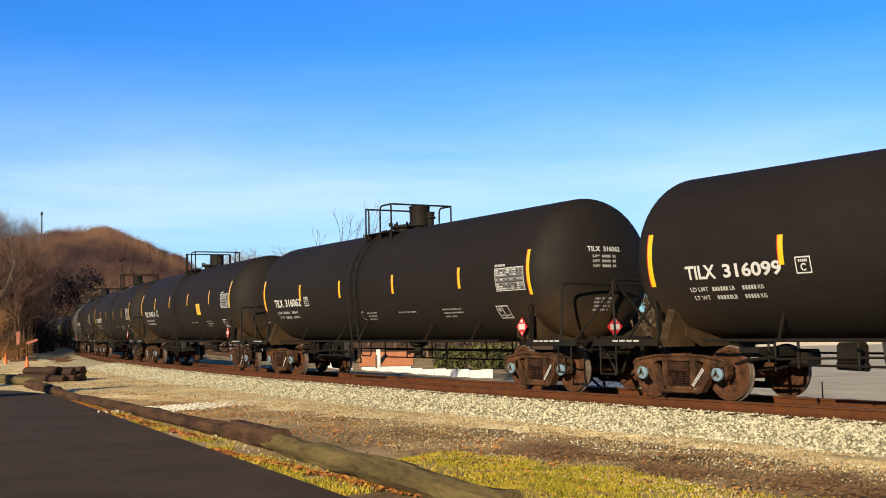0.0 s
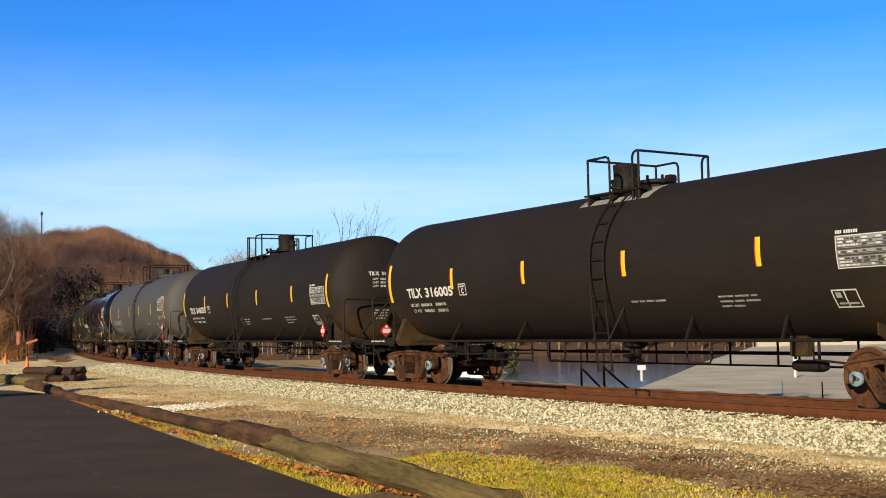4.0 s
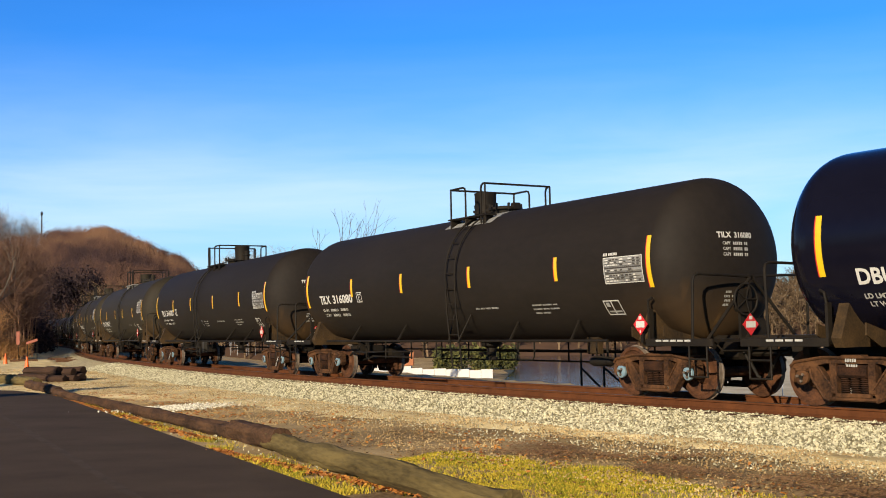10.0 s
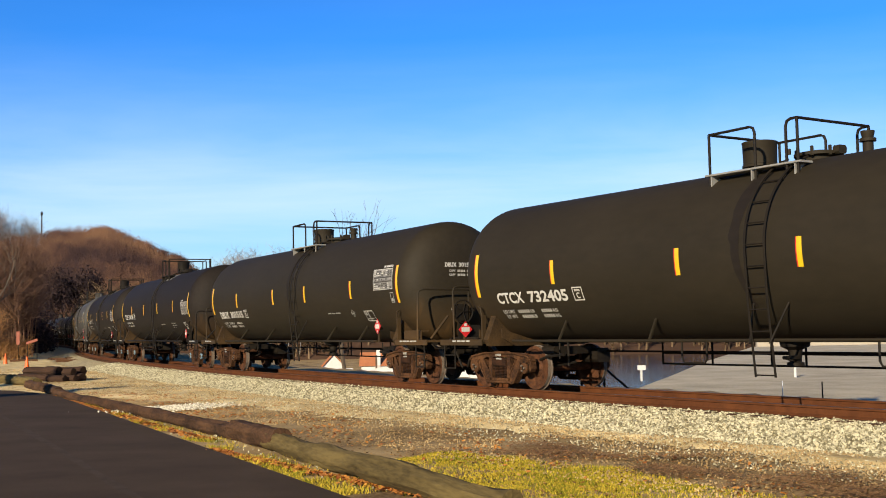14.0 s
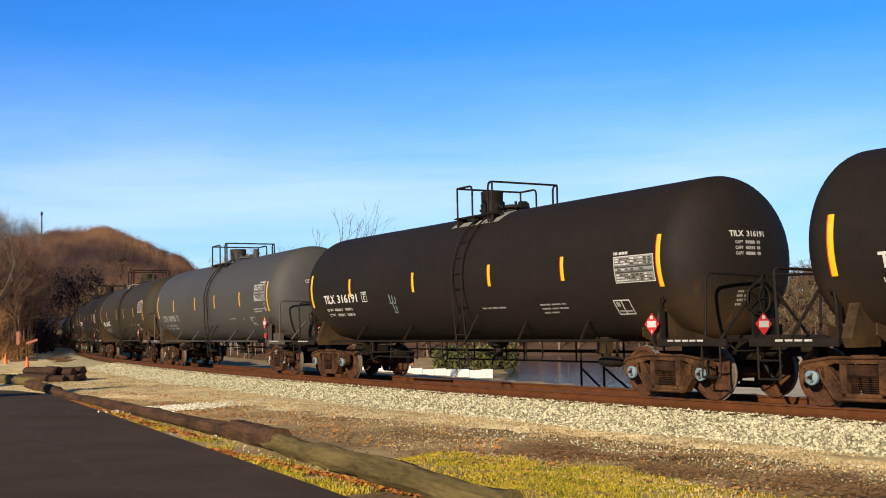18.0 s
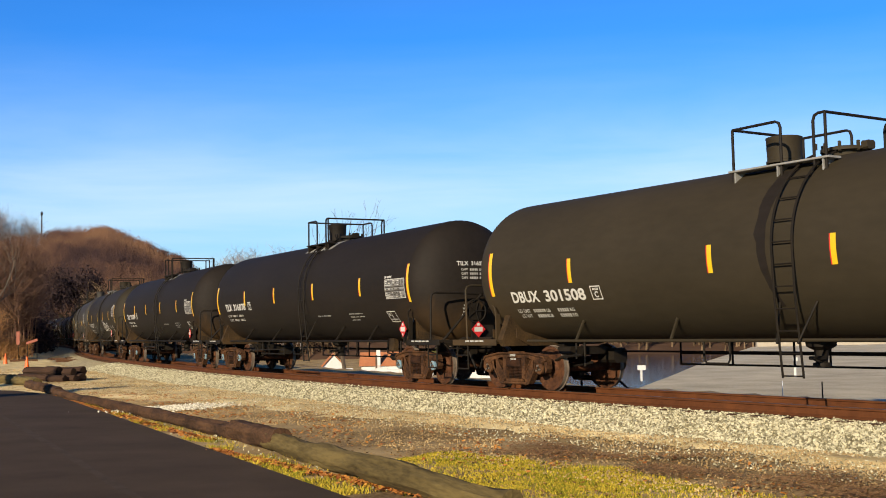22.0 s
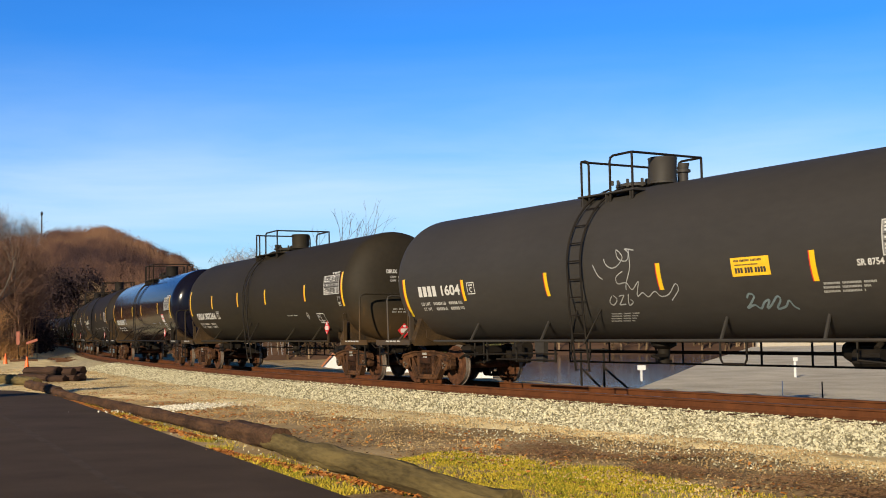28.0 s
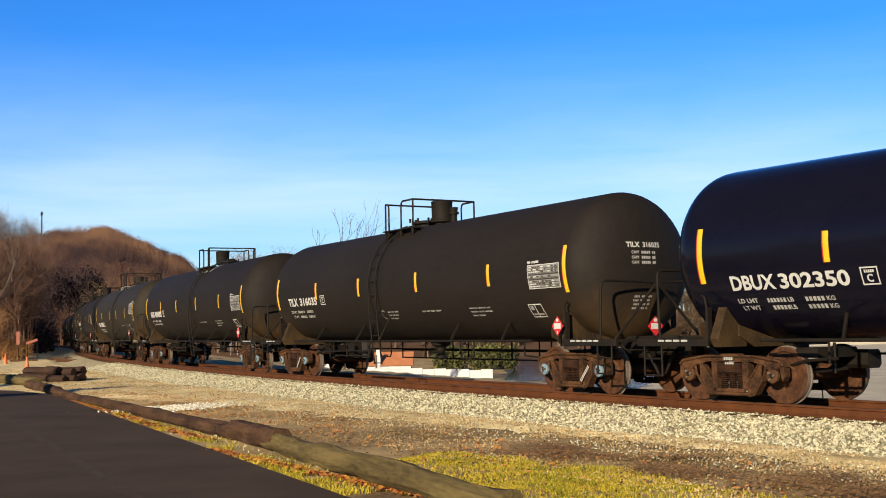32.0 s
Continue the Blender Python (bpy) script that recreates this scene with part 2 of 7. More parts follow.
    "orange": material("cone_orange", (0.6035, 0.0923, 0.0071), 0.5, scale=6, fine=30, bump=0.0),
    "wall_white": material("white_siding", (0.5112, 0.5041, 0.4828), 0.6, alt=(0.568, 0.5609, 0.5467), scale=2, fine=20, bump=0.05),
    "roof_brown": material("brown_roof_shingles", (0.17, 0.070, 0.035), 0.9, alt=(0.25, 0.11, 0.055), scale=2, fine=20, bump=0.2),
    "gravel": material("fine_pale_gravel", (0.42, 0.305, 0.135), 0.95, alt=(0.86, 0.69, 0.37), scale=0.8, fine=30, bump=0.3, dist=0.02, spec=0.12),
    "water": material("river_water", (0.012, 0.013, 0.014), 0.12, alt=(0.020, 0.022, 0.022), scale=0.5, fine=2.2, bump=0.2, dist=0.08),
    # leaf colour with the shade beside the curve already in it
    "dark_leaf": material("shaded_evergreen", (0.01846, 0.01278, 0.01491), 0.9, alt=(0.0497, 0.03266, 0.03266), scale=0.2, fine=3, bump=0.0, island=True, spec=0.1),
    "hedge": material("hedge_leaves", (0.030, 0.034, 0.008), 0.85, alt=(0.105, 0.100, 0.022), scale=0.5, fine=4, bump=0.0, island=True),
    "brick": material("red_brown_brick", (0.20, 0.085, 0.05), 0.9, alt=(0.30, 0.14, 0.08), scale=2, fine=20, bump=0.1),
    "roof_orange": material("orange_brown_roof", (0.34, 0.115, 0.045), 0.85, alt=(0.44, 0.17, 0.07), scale=2, fine=20, bump=0.1),
    "yellow_sign": material("yellow_sign_paint", (0.568, 0.3266, 0.0142), 0.45, scale=6, fine=40, bump=0.0),
    "ink": material("dark_sign_ink", (0.03, 0.025, 0.02), 0.6, scale=6, fine=40, bump=0.0),
    "chalk": material("chalk_paint", (0.1846, 0.1846, 0.1775), 0.8, alt=(0.2982, 0.2982, 0.284), scale=6, fine=40, bump=0.0),
    "chalk_blue": material("faded_paint_blue", (0.0852, 0.1207, 0.1278), 0.8, alt=(0.1562, 0.1988, 0.2059), scale=6, fine=40, bump=0.0),
    "worn": material("worn_road_marking", (0.053, 0.037, 0.025), 0.95, alt=(0.086, 0.062, 0.042), scale=3, fine=25, bump=0.1, spec=0.1),
    "steel": material("galvanised_steel", (0.34, 0.35, 0.36), 0.45, 0.7, scale=5, fine=40, bump=0.05),
}


def woods_material(name, tones, patch):
    """Leafless woods: patches from dark to pale tone at hill scale, and small differences from twig to twig."""
    m = bpy.data.materials.new(name)
    m.use_nodes = True
    nt = m.node_tree
    bs = nt.nodes["Principled BSDF"]
    co = nt.nodes.new("ShaderNodeTexCoord")
    a = nt.nodes.new("ShaderNodeTexNoise")
    a.inputs["Scale"].default_value, a.inputs["Detail"].default_value, a.inputs["Roughness"].default_value = patch, 5.0, 0.78
    nt.links.new(co.outputs["Object"], a.inputs["Vector"])
    g = nt.nodes.new("ShaderNodeNewGeometry")
    add = nt.nodes.new("ShaderNodeMath")
    add.operation = "MULTIPLY_ADD"
    add.inputs[1].default_value = 0.06
    nt.links.new(g.outputs["Random Per Island"], add.inputs[0])
    nt.links.new(a.outputs["Fac"], add.inputs[2])
    ramp = nt.nodes.new("ShaderNodeValToRGB")
    ramp.color_ramp.elements[0].position, ramp.color_ramp.elements[1].position = 0.42, 0.62
    ramp.color_ramp.elements[0].color = (*tones[0], 1)
    ramp.color_ramp.elements[1].color = (*tones[2], 1)
    ramp.color_ramp.elements.new(0.52).color = (*tones[1], 1)
    nt.links.new(add.outputs[0], ramp.inputs["Fac"])
    nt.links.new(ramp.outputs["Color"], bs.inputs["Base Color"])
    bs.inputs["Roughness"].default_value = 0.95
    bs.inputs["Specular IOR Level"].default_value = 0.08
    return m


M["hill_woods"] = woods_material("hill_woods", ((0.0400, 0.0262, 0.0300), (0.0960, 0.0540, 0.0420), (0.1800, 0.1000, 0.0600)), 0.055)


# ---- mesh tools ----
class Build:
    """Collects vertices and faces of one mesh, with a material number for each face."""

    def __init__(self):
        self.v, self.f, self.k = [], [], []

    def add(self, verts, faces, k=0):
        n = len(self.v)
        self.v.extend(tuple(p) for p in verts)
        self.f.extend(tuple(i + n for i in f) for f in faces)
        self.k.extend([k] * len(faces))

    def box(self, c, s, rot=None, k=0, bevel=0.0):
        hx, hy, hz = s[0] / 2, s[1] / 2, s[2] / 2
        b = min(bevel, hx, hy, hz)
        if b <= 0:
            p = [Vector((x, y, z)) for x in (-hx, hx) for y in (-hy, hy) for z in (-hz, hz)]
            f = [(0, 1, 3, 2), (4, 6, 7, 5), (0, 4, 5, 1), (2, 3, 7, 6), (0, 2, 6, 4), (1, 5, 7, 3)]
        else:
            p, f = [], []
            ring = [(-hy + b, -hz), (hy - b, -hz), (hy, -hz + b), (hy, hz - b), (hy - b, hz), (-hy + b, hz), (-hy, hz - b), (-hy, -hz + b)]
            for x in (-hx, hx):
                p += [Vector((x, y, z)) for y, z in ring]
            f = [tuple(range(7, -1, -1)), tuple(range(8, 16))] + [(i, (i + 1) % 8, 8 + (i + 1) % 8, 8 + i) for i in range(8)]
        if rot:
            p = [rot @ q for q in p]
        self.add([q + Vector(c) for q in p], f, k)

    def tube(self, pts, r, seg=8, k=0, r2=None):
        """A round bar through points, mitred at the bends, closed at both ends."""
        pts = [Vector(p) for p in pts]
        rings = []
        up = None
        for i, p in enumerate(pts):
            a = (pts[min(i + 1, len(pts) - 1)] - pts[max(i - 1, 0)]).normalized()
            if up is None:
                up = Vector((0, 0, 1)) if abs(a.z) < 0.9 else Vector((1, 0, 0))
            s = a.cross(up).normalized()
            up = s.cross(a).normalized()
            rr = r if r2 is None else r + (r2 - r) * i / max(1, len(pts) - 1)
            rings.append([p + rr * (math.cos(t) * s + math.sin(t) * up) for t in (2 * math.pi * j / seg for j in range(seg))])
        v = [q for ring in rings for q in ring]
        f = [(i * seg + j, i * seg + (j + 1) % seg, (i + 1) * seg + (j + 1) % seg, (i + 1) * seg + j) for i in range(len(pts) - 1) for j in range(seg)]
        f += [tuple(range(seg - 1, -1, -1)), tuple((len(pts) - 1) * seg + j for j in range(seg))]
        self.add(v, f, k)

    def lathe(self, prof, seg=24, axis="z", c=(0, 0, 0), k=0):
        """prof: (height, radius) rows along the axis; radius 0 closes."""
        v = []
        for h, r in prof:
            for j in range(seg):
                a = 2 * math.pi * j / seg
                x, y = max(r, 1e-4) * math.cos(a), max(r, 1e-4) * math.sin(a)
                v.append({"z": (x, y, h), "x": (h, x, y), "y": (y, h, x)}[axis])
        f = [(i * seg + j, i * seg + (j + 1) % seg, (i + 1) * seg + (j + 1) % seg, (i + 1) * seg + j) for i in range(len(prof) - 1) for j in range(seg)]
        self.add([Vector(p) + Vector(c) for p in v], f, k)

    def prism(self, outline, a, b, axis="y", k=0):
        """An outline in the plane across the axis, pushed from a to b. For y the outline is (x, z); for x it is (y, z); for z (x, y)."""
        put = {"y": lambda p, d: (p[0], d, p[1]), "x": lambda p, d: (d, p[0], p[1]), "z": lambda p, d: (p[0], p[1], d)}[axis]
        n = len(outline)
        v = [put(p, a) for p in outline] + [put(p, b) for p in outline]
        f = [tuple(range(n)), tuple(range(2 * n - 1, n - 1, -1))] + [(i, n + i, n + (i + 1) % n, (i + 1) % n) for i in range(n)]
        self.add(v, f, k)

    def mesh(self, name, mats, smooth=False):
        me = bpy.data.meshes.new(name)
        me.from_pydata(self.v, [], self.f)
        for m in mats:
            me.materials.append(m)
        if len(mats) > 1:
            me.polygons.foreach_set("material_index", self.k)
        bm = bmesh.new()
        bm.from_mesh(me)
        bmesh.ops.recalc_face_normals(bm, faces=bm.faces)
        bm.to_mesh(me)
        bm.free()
        if smooth:
            me.shade_smooth()
            me.set_sharp_from_angle(angle=radians(38))
        me.update()
        return me


def part(name, b, mats, parent, label="", smooth=True, at=None):
    """Links one mesh as a part of a thing (or of a part)."""
    me = b if isinstance(b, bpy.types.Mesh) else b.mesh(name, mats if isinstance(mats, (list, tuple)) else [mats], smooth)
    ob = new(name, me)
    ob.parent = parent
    if at is not None:
        ob.matrix_basis = at
    if label:
        ob["label"] = label
    return ob


def thing(name, b, mats, label, category, group="", kind="", smooth=True, at=None):
    me = b if isinstance(b, bpy.types.Mesh) else b.mesh(name, mats if isinstance(mats, (list, tuple)) else [mats], smooth)
    ob = new(name, me)
    if at is not None:
        ob.matrix_basis = at
    return tagged(ob, label, category, group, kind)


def empty_thing(name, label, category, group="", at=None):
    ob = new(name)
    if at is not None:
        ob.matrix_basis = at
    return tagged(ob, label, category, group)


# ---- the line of the track ----
S_MIN, S_MAX, DS = -560.0, 420.0, 1.0


def bend(s):
    s = max(-168.0, min(s, 8.0))
    return 0.0042297 + 2.06e-5 * s - 1.7757e-7 * s * s if s > -167 else -0.0042


def lay_track():
    """Centre line every metre: x, y, heading, from a curve that tightens, reverses and runs straight at both ends."""
    out = {}
    for way in (1, -1):
        x, y, a, s = 7.4962, 16.7161, -0.98330, 0.0
        out[0] = (x, y, a)
        n = 20
        while S_MIN <= s <= S_MAX:
            for _ in range(n):
                h = way * DS / n
                k = bend(s) if -230 < s < 120 else 0.0
                a_mid = a + k * h / 2
                x, y, a, s = x + h * math.cos(a_mid), y + h * math.sin(a_mid), a + k * h, s + h
            out[round(s)] = (x, y, a)
    return out


TRACK = lay_track()


def on_track(s, lateral=0.0):
    """Place and heading at s metres along the line; lateral is to the camera's side."""
    i = math.floor(s)
    u = s - i
    (x0, y0, a0), (x1, y1, a1) = TRACK[i], TRACK[i + 1]
    a = a0 + (a1 - a0) * u
    return x0 + (x1 - x0) * u + lateral * math.sin(a), y0 + (y1 - y0) * u - lateral * math.cos(a), a


def ribbon(b, rows, s0, s1, step, k=0, wobble=0.0):
    """A sheet along the track through cross-section rows of (lateral, z)."""
    n, cnt = len(rows), 0
    v = []
    s = s0
    while s <= s1 + 1e-6:
        for lat, z in rows:
            w = wobble * noise.noise((s * 0.5, lat * 2, 3.0)) if wobble else 0
            x, y, _ = on_track(s, lat + w)
            v.append((x, y, z + 0.4 * w))
        s += step
        cnt += 1
    f = [(i * n + j, i * n + j + 1, (i + 1) * n + j + 1, (i + 1) * n + j) for i in range(cnt - 1) for j in range(n - 1)]
    b.add(v, f, k)


# ---- ground, road, track bed ----
GROUND = -0.42


def edge_lateral(x, y):
    """Signed distance from the track's centre line, positive on the camera's side."""
    best, lat = 1e12, 0.0
    for i in range(-200, 60, 4):
        tx, ty, a = TRACK[i]
        d = (x - tx) ** 2 + (y - ty) ** 2
        if d < best:
            best, lat = d, (x - tx) * math.sin(a) - (y - ty) * math.cos(a)
    return lat if abs(lat) > 0.5 * math.sqrt(best) else math.copysign(math.sqrt(best), lat)


def ground_z(x, y):
    """Flat verge before the track, a bank behind it, then low land and, to one side, the bed of a river."""
    lat = edge_lateral(x, y)
    z = GROUND + 0.03 * noise.noise((x * 0.35, y * 0.35, 0.0)) + 0.02 * noise.noise((x * 1.3, y * 1.3, 4.0))
    if lat < 1.5:
        z -= 0.12 + min(1.0, (1.5 - lat) / 6.0) * 0.42
    elif lat < 3.2:
        z -= 0.12
    if lat < -13:
        deep = 2.9 if x > 0.06 * y and y < 150 else 1.35
        z -= deep * min(1.0, (-13 - lat) / 5.0)
    return z


def build_ground():
    xs = [-3000, -1200, -500, -250, -140, -90, -60] + [-44 + 1.0 * i for i in range(75)] + [34, 42, 55, 80, 120, 180, 260, 500, 1200, 3000]
    ys = [-3000, -800, -200, -60, -20, -6] + [0 + 1.0 * i for i in range(70)] + [74, 80, 90, 100, 115, 135, 160, 200, 260, 340, 500, 900, 1600, 3000]
    b = Build()
    n = len(ys)
    b.add([(x, y, ground_z(x, y)) for x in xs for y in ys], [(i * n + j, (i + 1) * n + j, (i + 1) * n + j + 1, i * n + j + 1) for i in range(len(xs) - 1) for j in range(n - 1)])
    return thing("ground", b, M["dirt"], "bare gravelly dirt beside the railway", "ground", kind="structure")


ground = build_ground()


def build_road():
    right = [(7.6, -6.0), (3.2, 3.0), (-1.12, 11.91), (-6.4, 22.9), (-11.4, 33.3), (-13.6, 36.2), (-17.5, 38.4), (-30, 41)]
    left = [(-4.5, -6.0), (-6.5, 3.0), (-9.5, 11.9), (-12.5, 20), (-15.5, 27), (-19, 31), (-24, 33), (-31, 34.5)]
    b = Build()
    rows = 10
    v = []
    for (rx, ry), (lx, ly) in zip(right, left):
        for j in range(rows + 1):
            u = j / rows
            x, y = rx + (lx - rx) * u, ry + (ly - ry) * u
            v.append((x, y, GROUND + 0.045 + 0.05 * math.sin(math.pi * u)))
    n = rows + 1
    b.add(v, [(i * n + j, i * n + j + 1, (i + 1) * n + j + 1, (i + 1) * n + j) for i in range(len(right) - 1) for j in range(rows)])
    return thing("road", b, M["asphalt"], "dark smooth asphalt road beside the track", "road", kind="structure")


road = build_road()


def build_track():
    b = Build()
    ribbon(b, [(-4.2, -1.25), (-2.6, -0.62), (-1.75, -0.22), (-0.95, -0.20)], -330, 60, 1.0, wobble=0.06)
    ribbon(b, [(-0.95, -0.20), (-0.6, -0.185), (0, -0.18), (0.6, -0.185), (0.98, -0.21)], -330, 60, 1.0, k=1)
    ribbon(b, [(0.98, -0.21), (1.75, -0.24), (2.5, -0.42), (3.3, -0.52)], -330, 60, 1.0, wobble=0.06)
    bed = thing("track_bed", b, [M["ballast_bed"], M["crib"]], "pale crushed limestone ballast under the rails", "track bed", kind="structure")
    prof = [(-0.07, -0.172), (0.07, -0.172), (0.07, -0.160), (0.012, -0.13), (0.010, -0.045), (0.036, -0.035), (0.036, -0.006), (0.028, 0.0), (-0.028, 0.0), (-0.036, -0.006), (-0.036, -0.035), (-0.010, -0.045), (-0.012, -0.13), (-0.07, -0.160), (-0.07, -0.172)]
    for c in (0.7525, -0.7525):
        r = Build()
        ribbon(r, [(c + p, z) for p, z in prof[:7]], -330, 60, 1.0)
        ribbon(r, [(c + p, z) for p, z in prof[6:10]], -330, 60, 1.0, k=1)
        ribbon(r, [(c + p, z) for p, z in prof[9:]], -330, 60, 1.0)
        part("rail", r, [M["rail"], M["railtop"]], bed, "rust-brown steel rail with a worn head")
    t = Build()
    t.box((0, 0, -0.266), (0.23, 2.45, 0.18), bevel=0.012)
    me = t.mesh("sleeper", [M["tie"]])
    p = Build()
    p.box((0, 0.7525, -0.175), (0.2, 0.36, 0.018), bevel=0.004)
    p.box((0, -0.7525, -0.175), (0.2, 0.36, 0.018), bevel=0.004)
    plate = p.mesh("tie_plate", [M["rail"]])
    s = -95.0
    while s < 6:
        x, y, a = on_track(s)
        m = Matrix.Translation((x, y, 0)) @ Matrix.Rotation(a + random.uniform(-0.012, 0.012), 4, "Z")
        part("sleeper", me, [], bed, at=m)
        if s > -45:
            part("tie_plate", plate, [], bed, at=m)
        s += 0.53
    return bed


track_bed = build_track()

# ---- tank cars ----
R, ZC = 1.492, 2.476
X_CYL, HEAD = 7.35, 0.78          # end of the cylinder, depth of the dished head
TRUCK = 7.06                      # bogie pivots from the middle
FRONT_TRUCK = {"t": 6.94, "s": 6.94, "g": 7.02, "o": 7.02}
PITCH = 18.113                    # coupled length


MID = 0.17                        # the markings are set out from a point this far behind the middle


RADIUS = {"grey": 1.525, "olive": 1.508, "olive_c": 1.508, "olive_b": 1.508, "slate": 1.512}
FULL = 2.0                        # how full the dished ends are: 2 is a plain ellipse


def size_tank(kind):
    """Sets the tank radius for the car in hand."""
    global R, FULL, X_CYL, HEAD
    X_CYL, HEAD = (7.45, 0.72) if kind in ("grey", "gloss") else (7.35, 0.78)
    R = RADIUS.get(kind, 1.492)
    FULL = 2.5 if kind in ("grey", "olive", "olive_b", "olive_c", "gloss", "slate") else 2.0


def shell(x, z, off=0.006):
    """A place on the near flank of the tank at a height."""
    a = math.asin(max(-1.0, min(1.0, (z - ZC) / R)))
    return (x + MID, -(R + off) * math.cos(a), ZC + (R + off) * math.sin(a))


def head_at(y, z, off=0.006, end=1):
    q = max(0.0, 1 - (math.hypot(y, z - ZC) / R) ** FULL)
    return (end * (X_CYL + HEAD * q ** (1 / FULL) + off), y, z)


def flank(b, x0, x1, z0, z1, off=0.006, k=0, slant=0.0):
    """A thin plate laid on the tank's flank."""
    n = max(1, math.ceil(abs(z1 - z0) / 0.12))
    v = []
    for i in range(n + 1):
        z = z0 + (z1 - z0) * i / n
        d = slant * (z - z0)
        v += [shell(x0 + d, z, off), shell(x1 + d, z, off)]
    b.add(v, [(2 * i, 2 * i + 1, 2 * i + 3, 2 * i + 2) for i in range(n)], k)


def frame_flank(b, x0, x1, z0, z1, w, off=0.007, k=0):
    flank(b, x0, x1, z0, z0 + w, off, k)
    flank(b, x0, x1, z1 - w, z1, off, k)
    flank(b, x0, x0 + w, z0 + w, z1 - w, off, k)
    flank(b, x1 - w, x1, z0 + w, z1 - w, off, k)


def words(b, x0, z, h, widths, gap=0.05, off=0.006, k=0):
    """A line of writing too small to read, as bars."""
    x = x0
    for w in widths:
        n = max(1, round(w / (h * 0.8)))
        for i in range(n):
            flank(b, x + w * i / n, x + w * (i + 0.78) / n, z, z + h, off, k)
        x += w + gap


GLYPHS = {}


def load_letters(texts, bold=0.028):
    """Turns runs of built-in font letters into flat outlines within a unit square, all at once, for later use."""
    made = []
    for text in texts:
        cu = bpy.data.curves.new("lettering", "FONT")
        cu.body, cu.size, cu.resolution_u, cu.offset = text, 1.0, 3, bold
        made.append((text, new("lettering_tmp", cu), cu))
    bpy.context.view_layer.update()
    dg = bpy.context.evaluated_depsgraph_get()
    for text, tmp, cu in made:
        me = bpy.data.meshes.new_from_object(tmp.evaluated_get(dg))
        bm = bmesh.new()
        bm.from_mesh(me)
        bpy.data.meshes.remove(me)
        xs, ys = [v.co.x for v in bm.verts], [v.co.y for v in bm.verts]
        x0, sx, y0, sy = min(xs), 1 / (max(xs) - min(xs)), min(ys), 1 / (max(ys) - min(ys))
        for v in bm.verts:
            v.co = ((v.co.x - x0) * sx, (v.co.y - y0) * sy, 0)
        for i in range(1, 5):
            bmesh.ops.bisect_plane(bm, geom=bm.verts[:] + bm.edges[:] + bm.faces[:], plane_co=(0, i / 5, 0), plane_no=(0, 1, 0))
        bm.verts.index_update()
        GLYPHS[text] = ([(v.co.x, v.co.y) for v in bm.verts], [tuple(v.index for v in f.verts) for f in bm.faces])
        bm.free()
    for text, tmp, cu in made:
        bpy.data.objects.remove(tmp)
        bpy.data.curves.remove(cu)


# the train in order, the first car at the head: kind, mark, number
TRAIN = [
    ("tilx_a", "TILX", "316099"), ("tilx_a", "TILX", "316062"), ("tilx_c", "TILX", "318516"), ("tilx_b", "TILX", "316005"),
    ("tilx_a", "TILX", "316033"), ("grey", "CGTX", "30934"), ("gloss", "DBUX", "302349"), ("tilx_b", "TILX", "316080"),
    ("tilx_a", "TILX", "316007"), ("olive", "CTCX", "732405"), ("olive", "DBUX", "301515"), ("tilx_b", "TILX", "316106"),
    ("tilx_b", "TILX", "316191"), ("grey", "CGTX", "30935"), ("olive_c", "DBUX", "301508"), ("tilx_b", "TILX", "316078"),
    ("tilx_b", "TILX", "316098"), ("olive", "DBUX", "302277"), ("slate", "", "1604"), ("olive_b", "DBUX", "302266"),
    ("gloss", "DBUX", "302350"), ("tilx_a", "TILX", "316035"), ("tilx_b", "TILX", ""), ("olive", "DBUX", ""),
    ("tilx_a", "TILX", ""), ("tilx_b", "TILX", ""), ("tilx_a", "TILX", ""), ("olive", "DBUX", ""), ("tilx_b", "TILX", ""),
]
load_letters(sorted({w for _k, mark, number in TRAIN for w in (mark, number) if w} | {"LD LMT", "LT WT", "LB", "KG", "CAPY", "C", "SR 8754", "ABM", "Black"}))


def lettering(text, height, width, place):
    """Letters as a flat mesh, put where place(u, v) says."""
    verts, faces = GLYPHS[text]
    out = bpy.data.meshes.new("lettering")
    out.from_pydata([place(u * width, v * height) for u, v in verts], [], faces)
    return out


def write_on(b, text, x, z, h, w, place=shell, k=0):
    """Adds a run of letters to a Build; digits that cannot be read are given as # and become bars."""
    if set(text) <= {"#"}:
        n = len(text)
        for i in range(n):
            x0, x1 = x + w * (i + 0.1) / n, x + w * (i + 0.82) / n
            b.add([place(x0, z), place(x1, z), place(x1, z + h), place(x0, z + h)], [(0, 1, 2, 3)], k)
        return
    verts, faces = GLYPHS[text]
    b.add([place(x + u * w, z + v * h) for u, v in verts], faces, k)


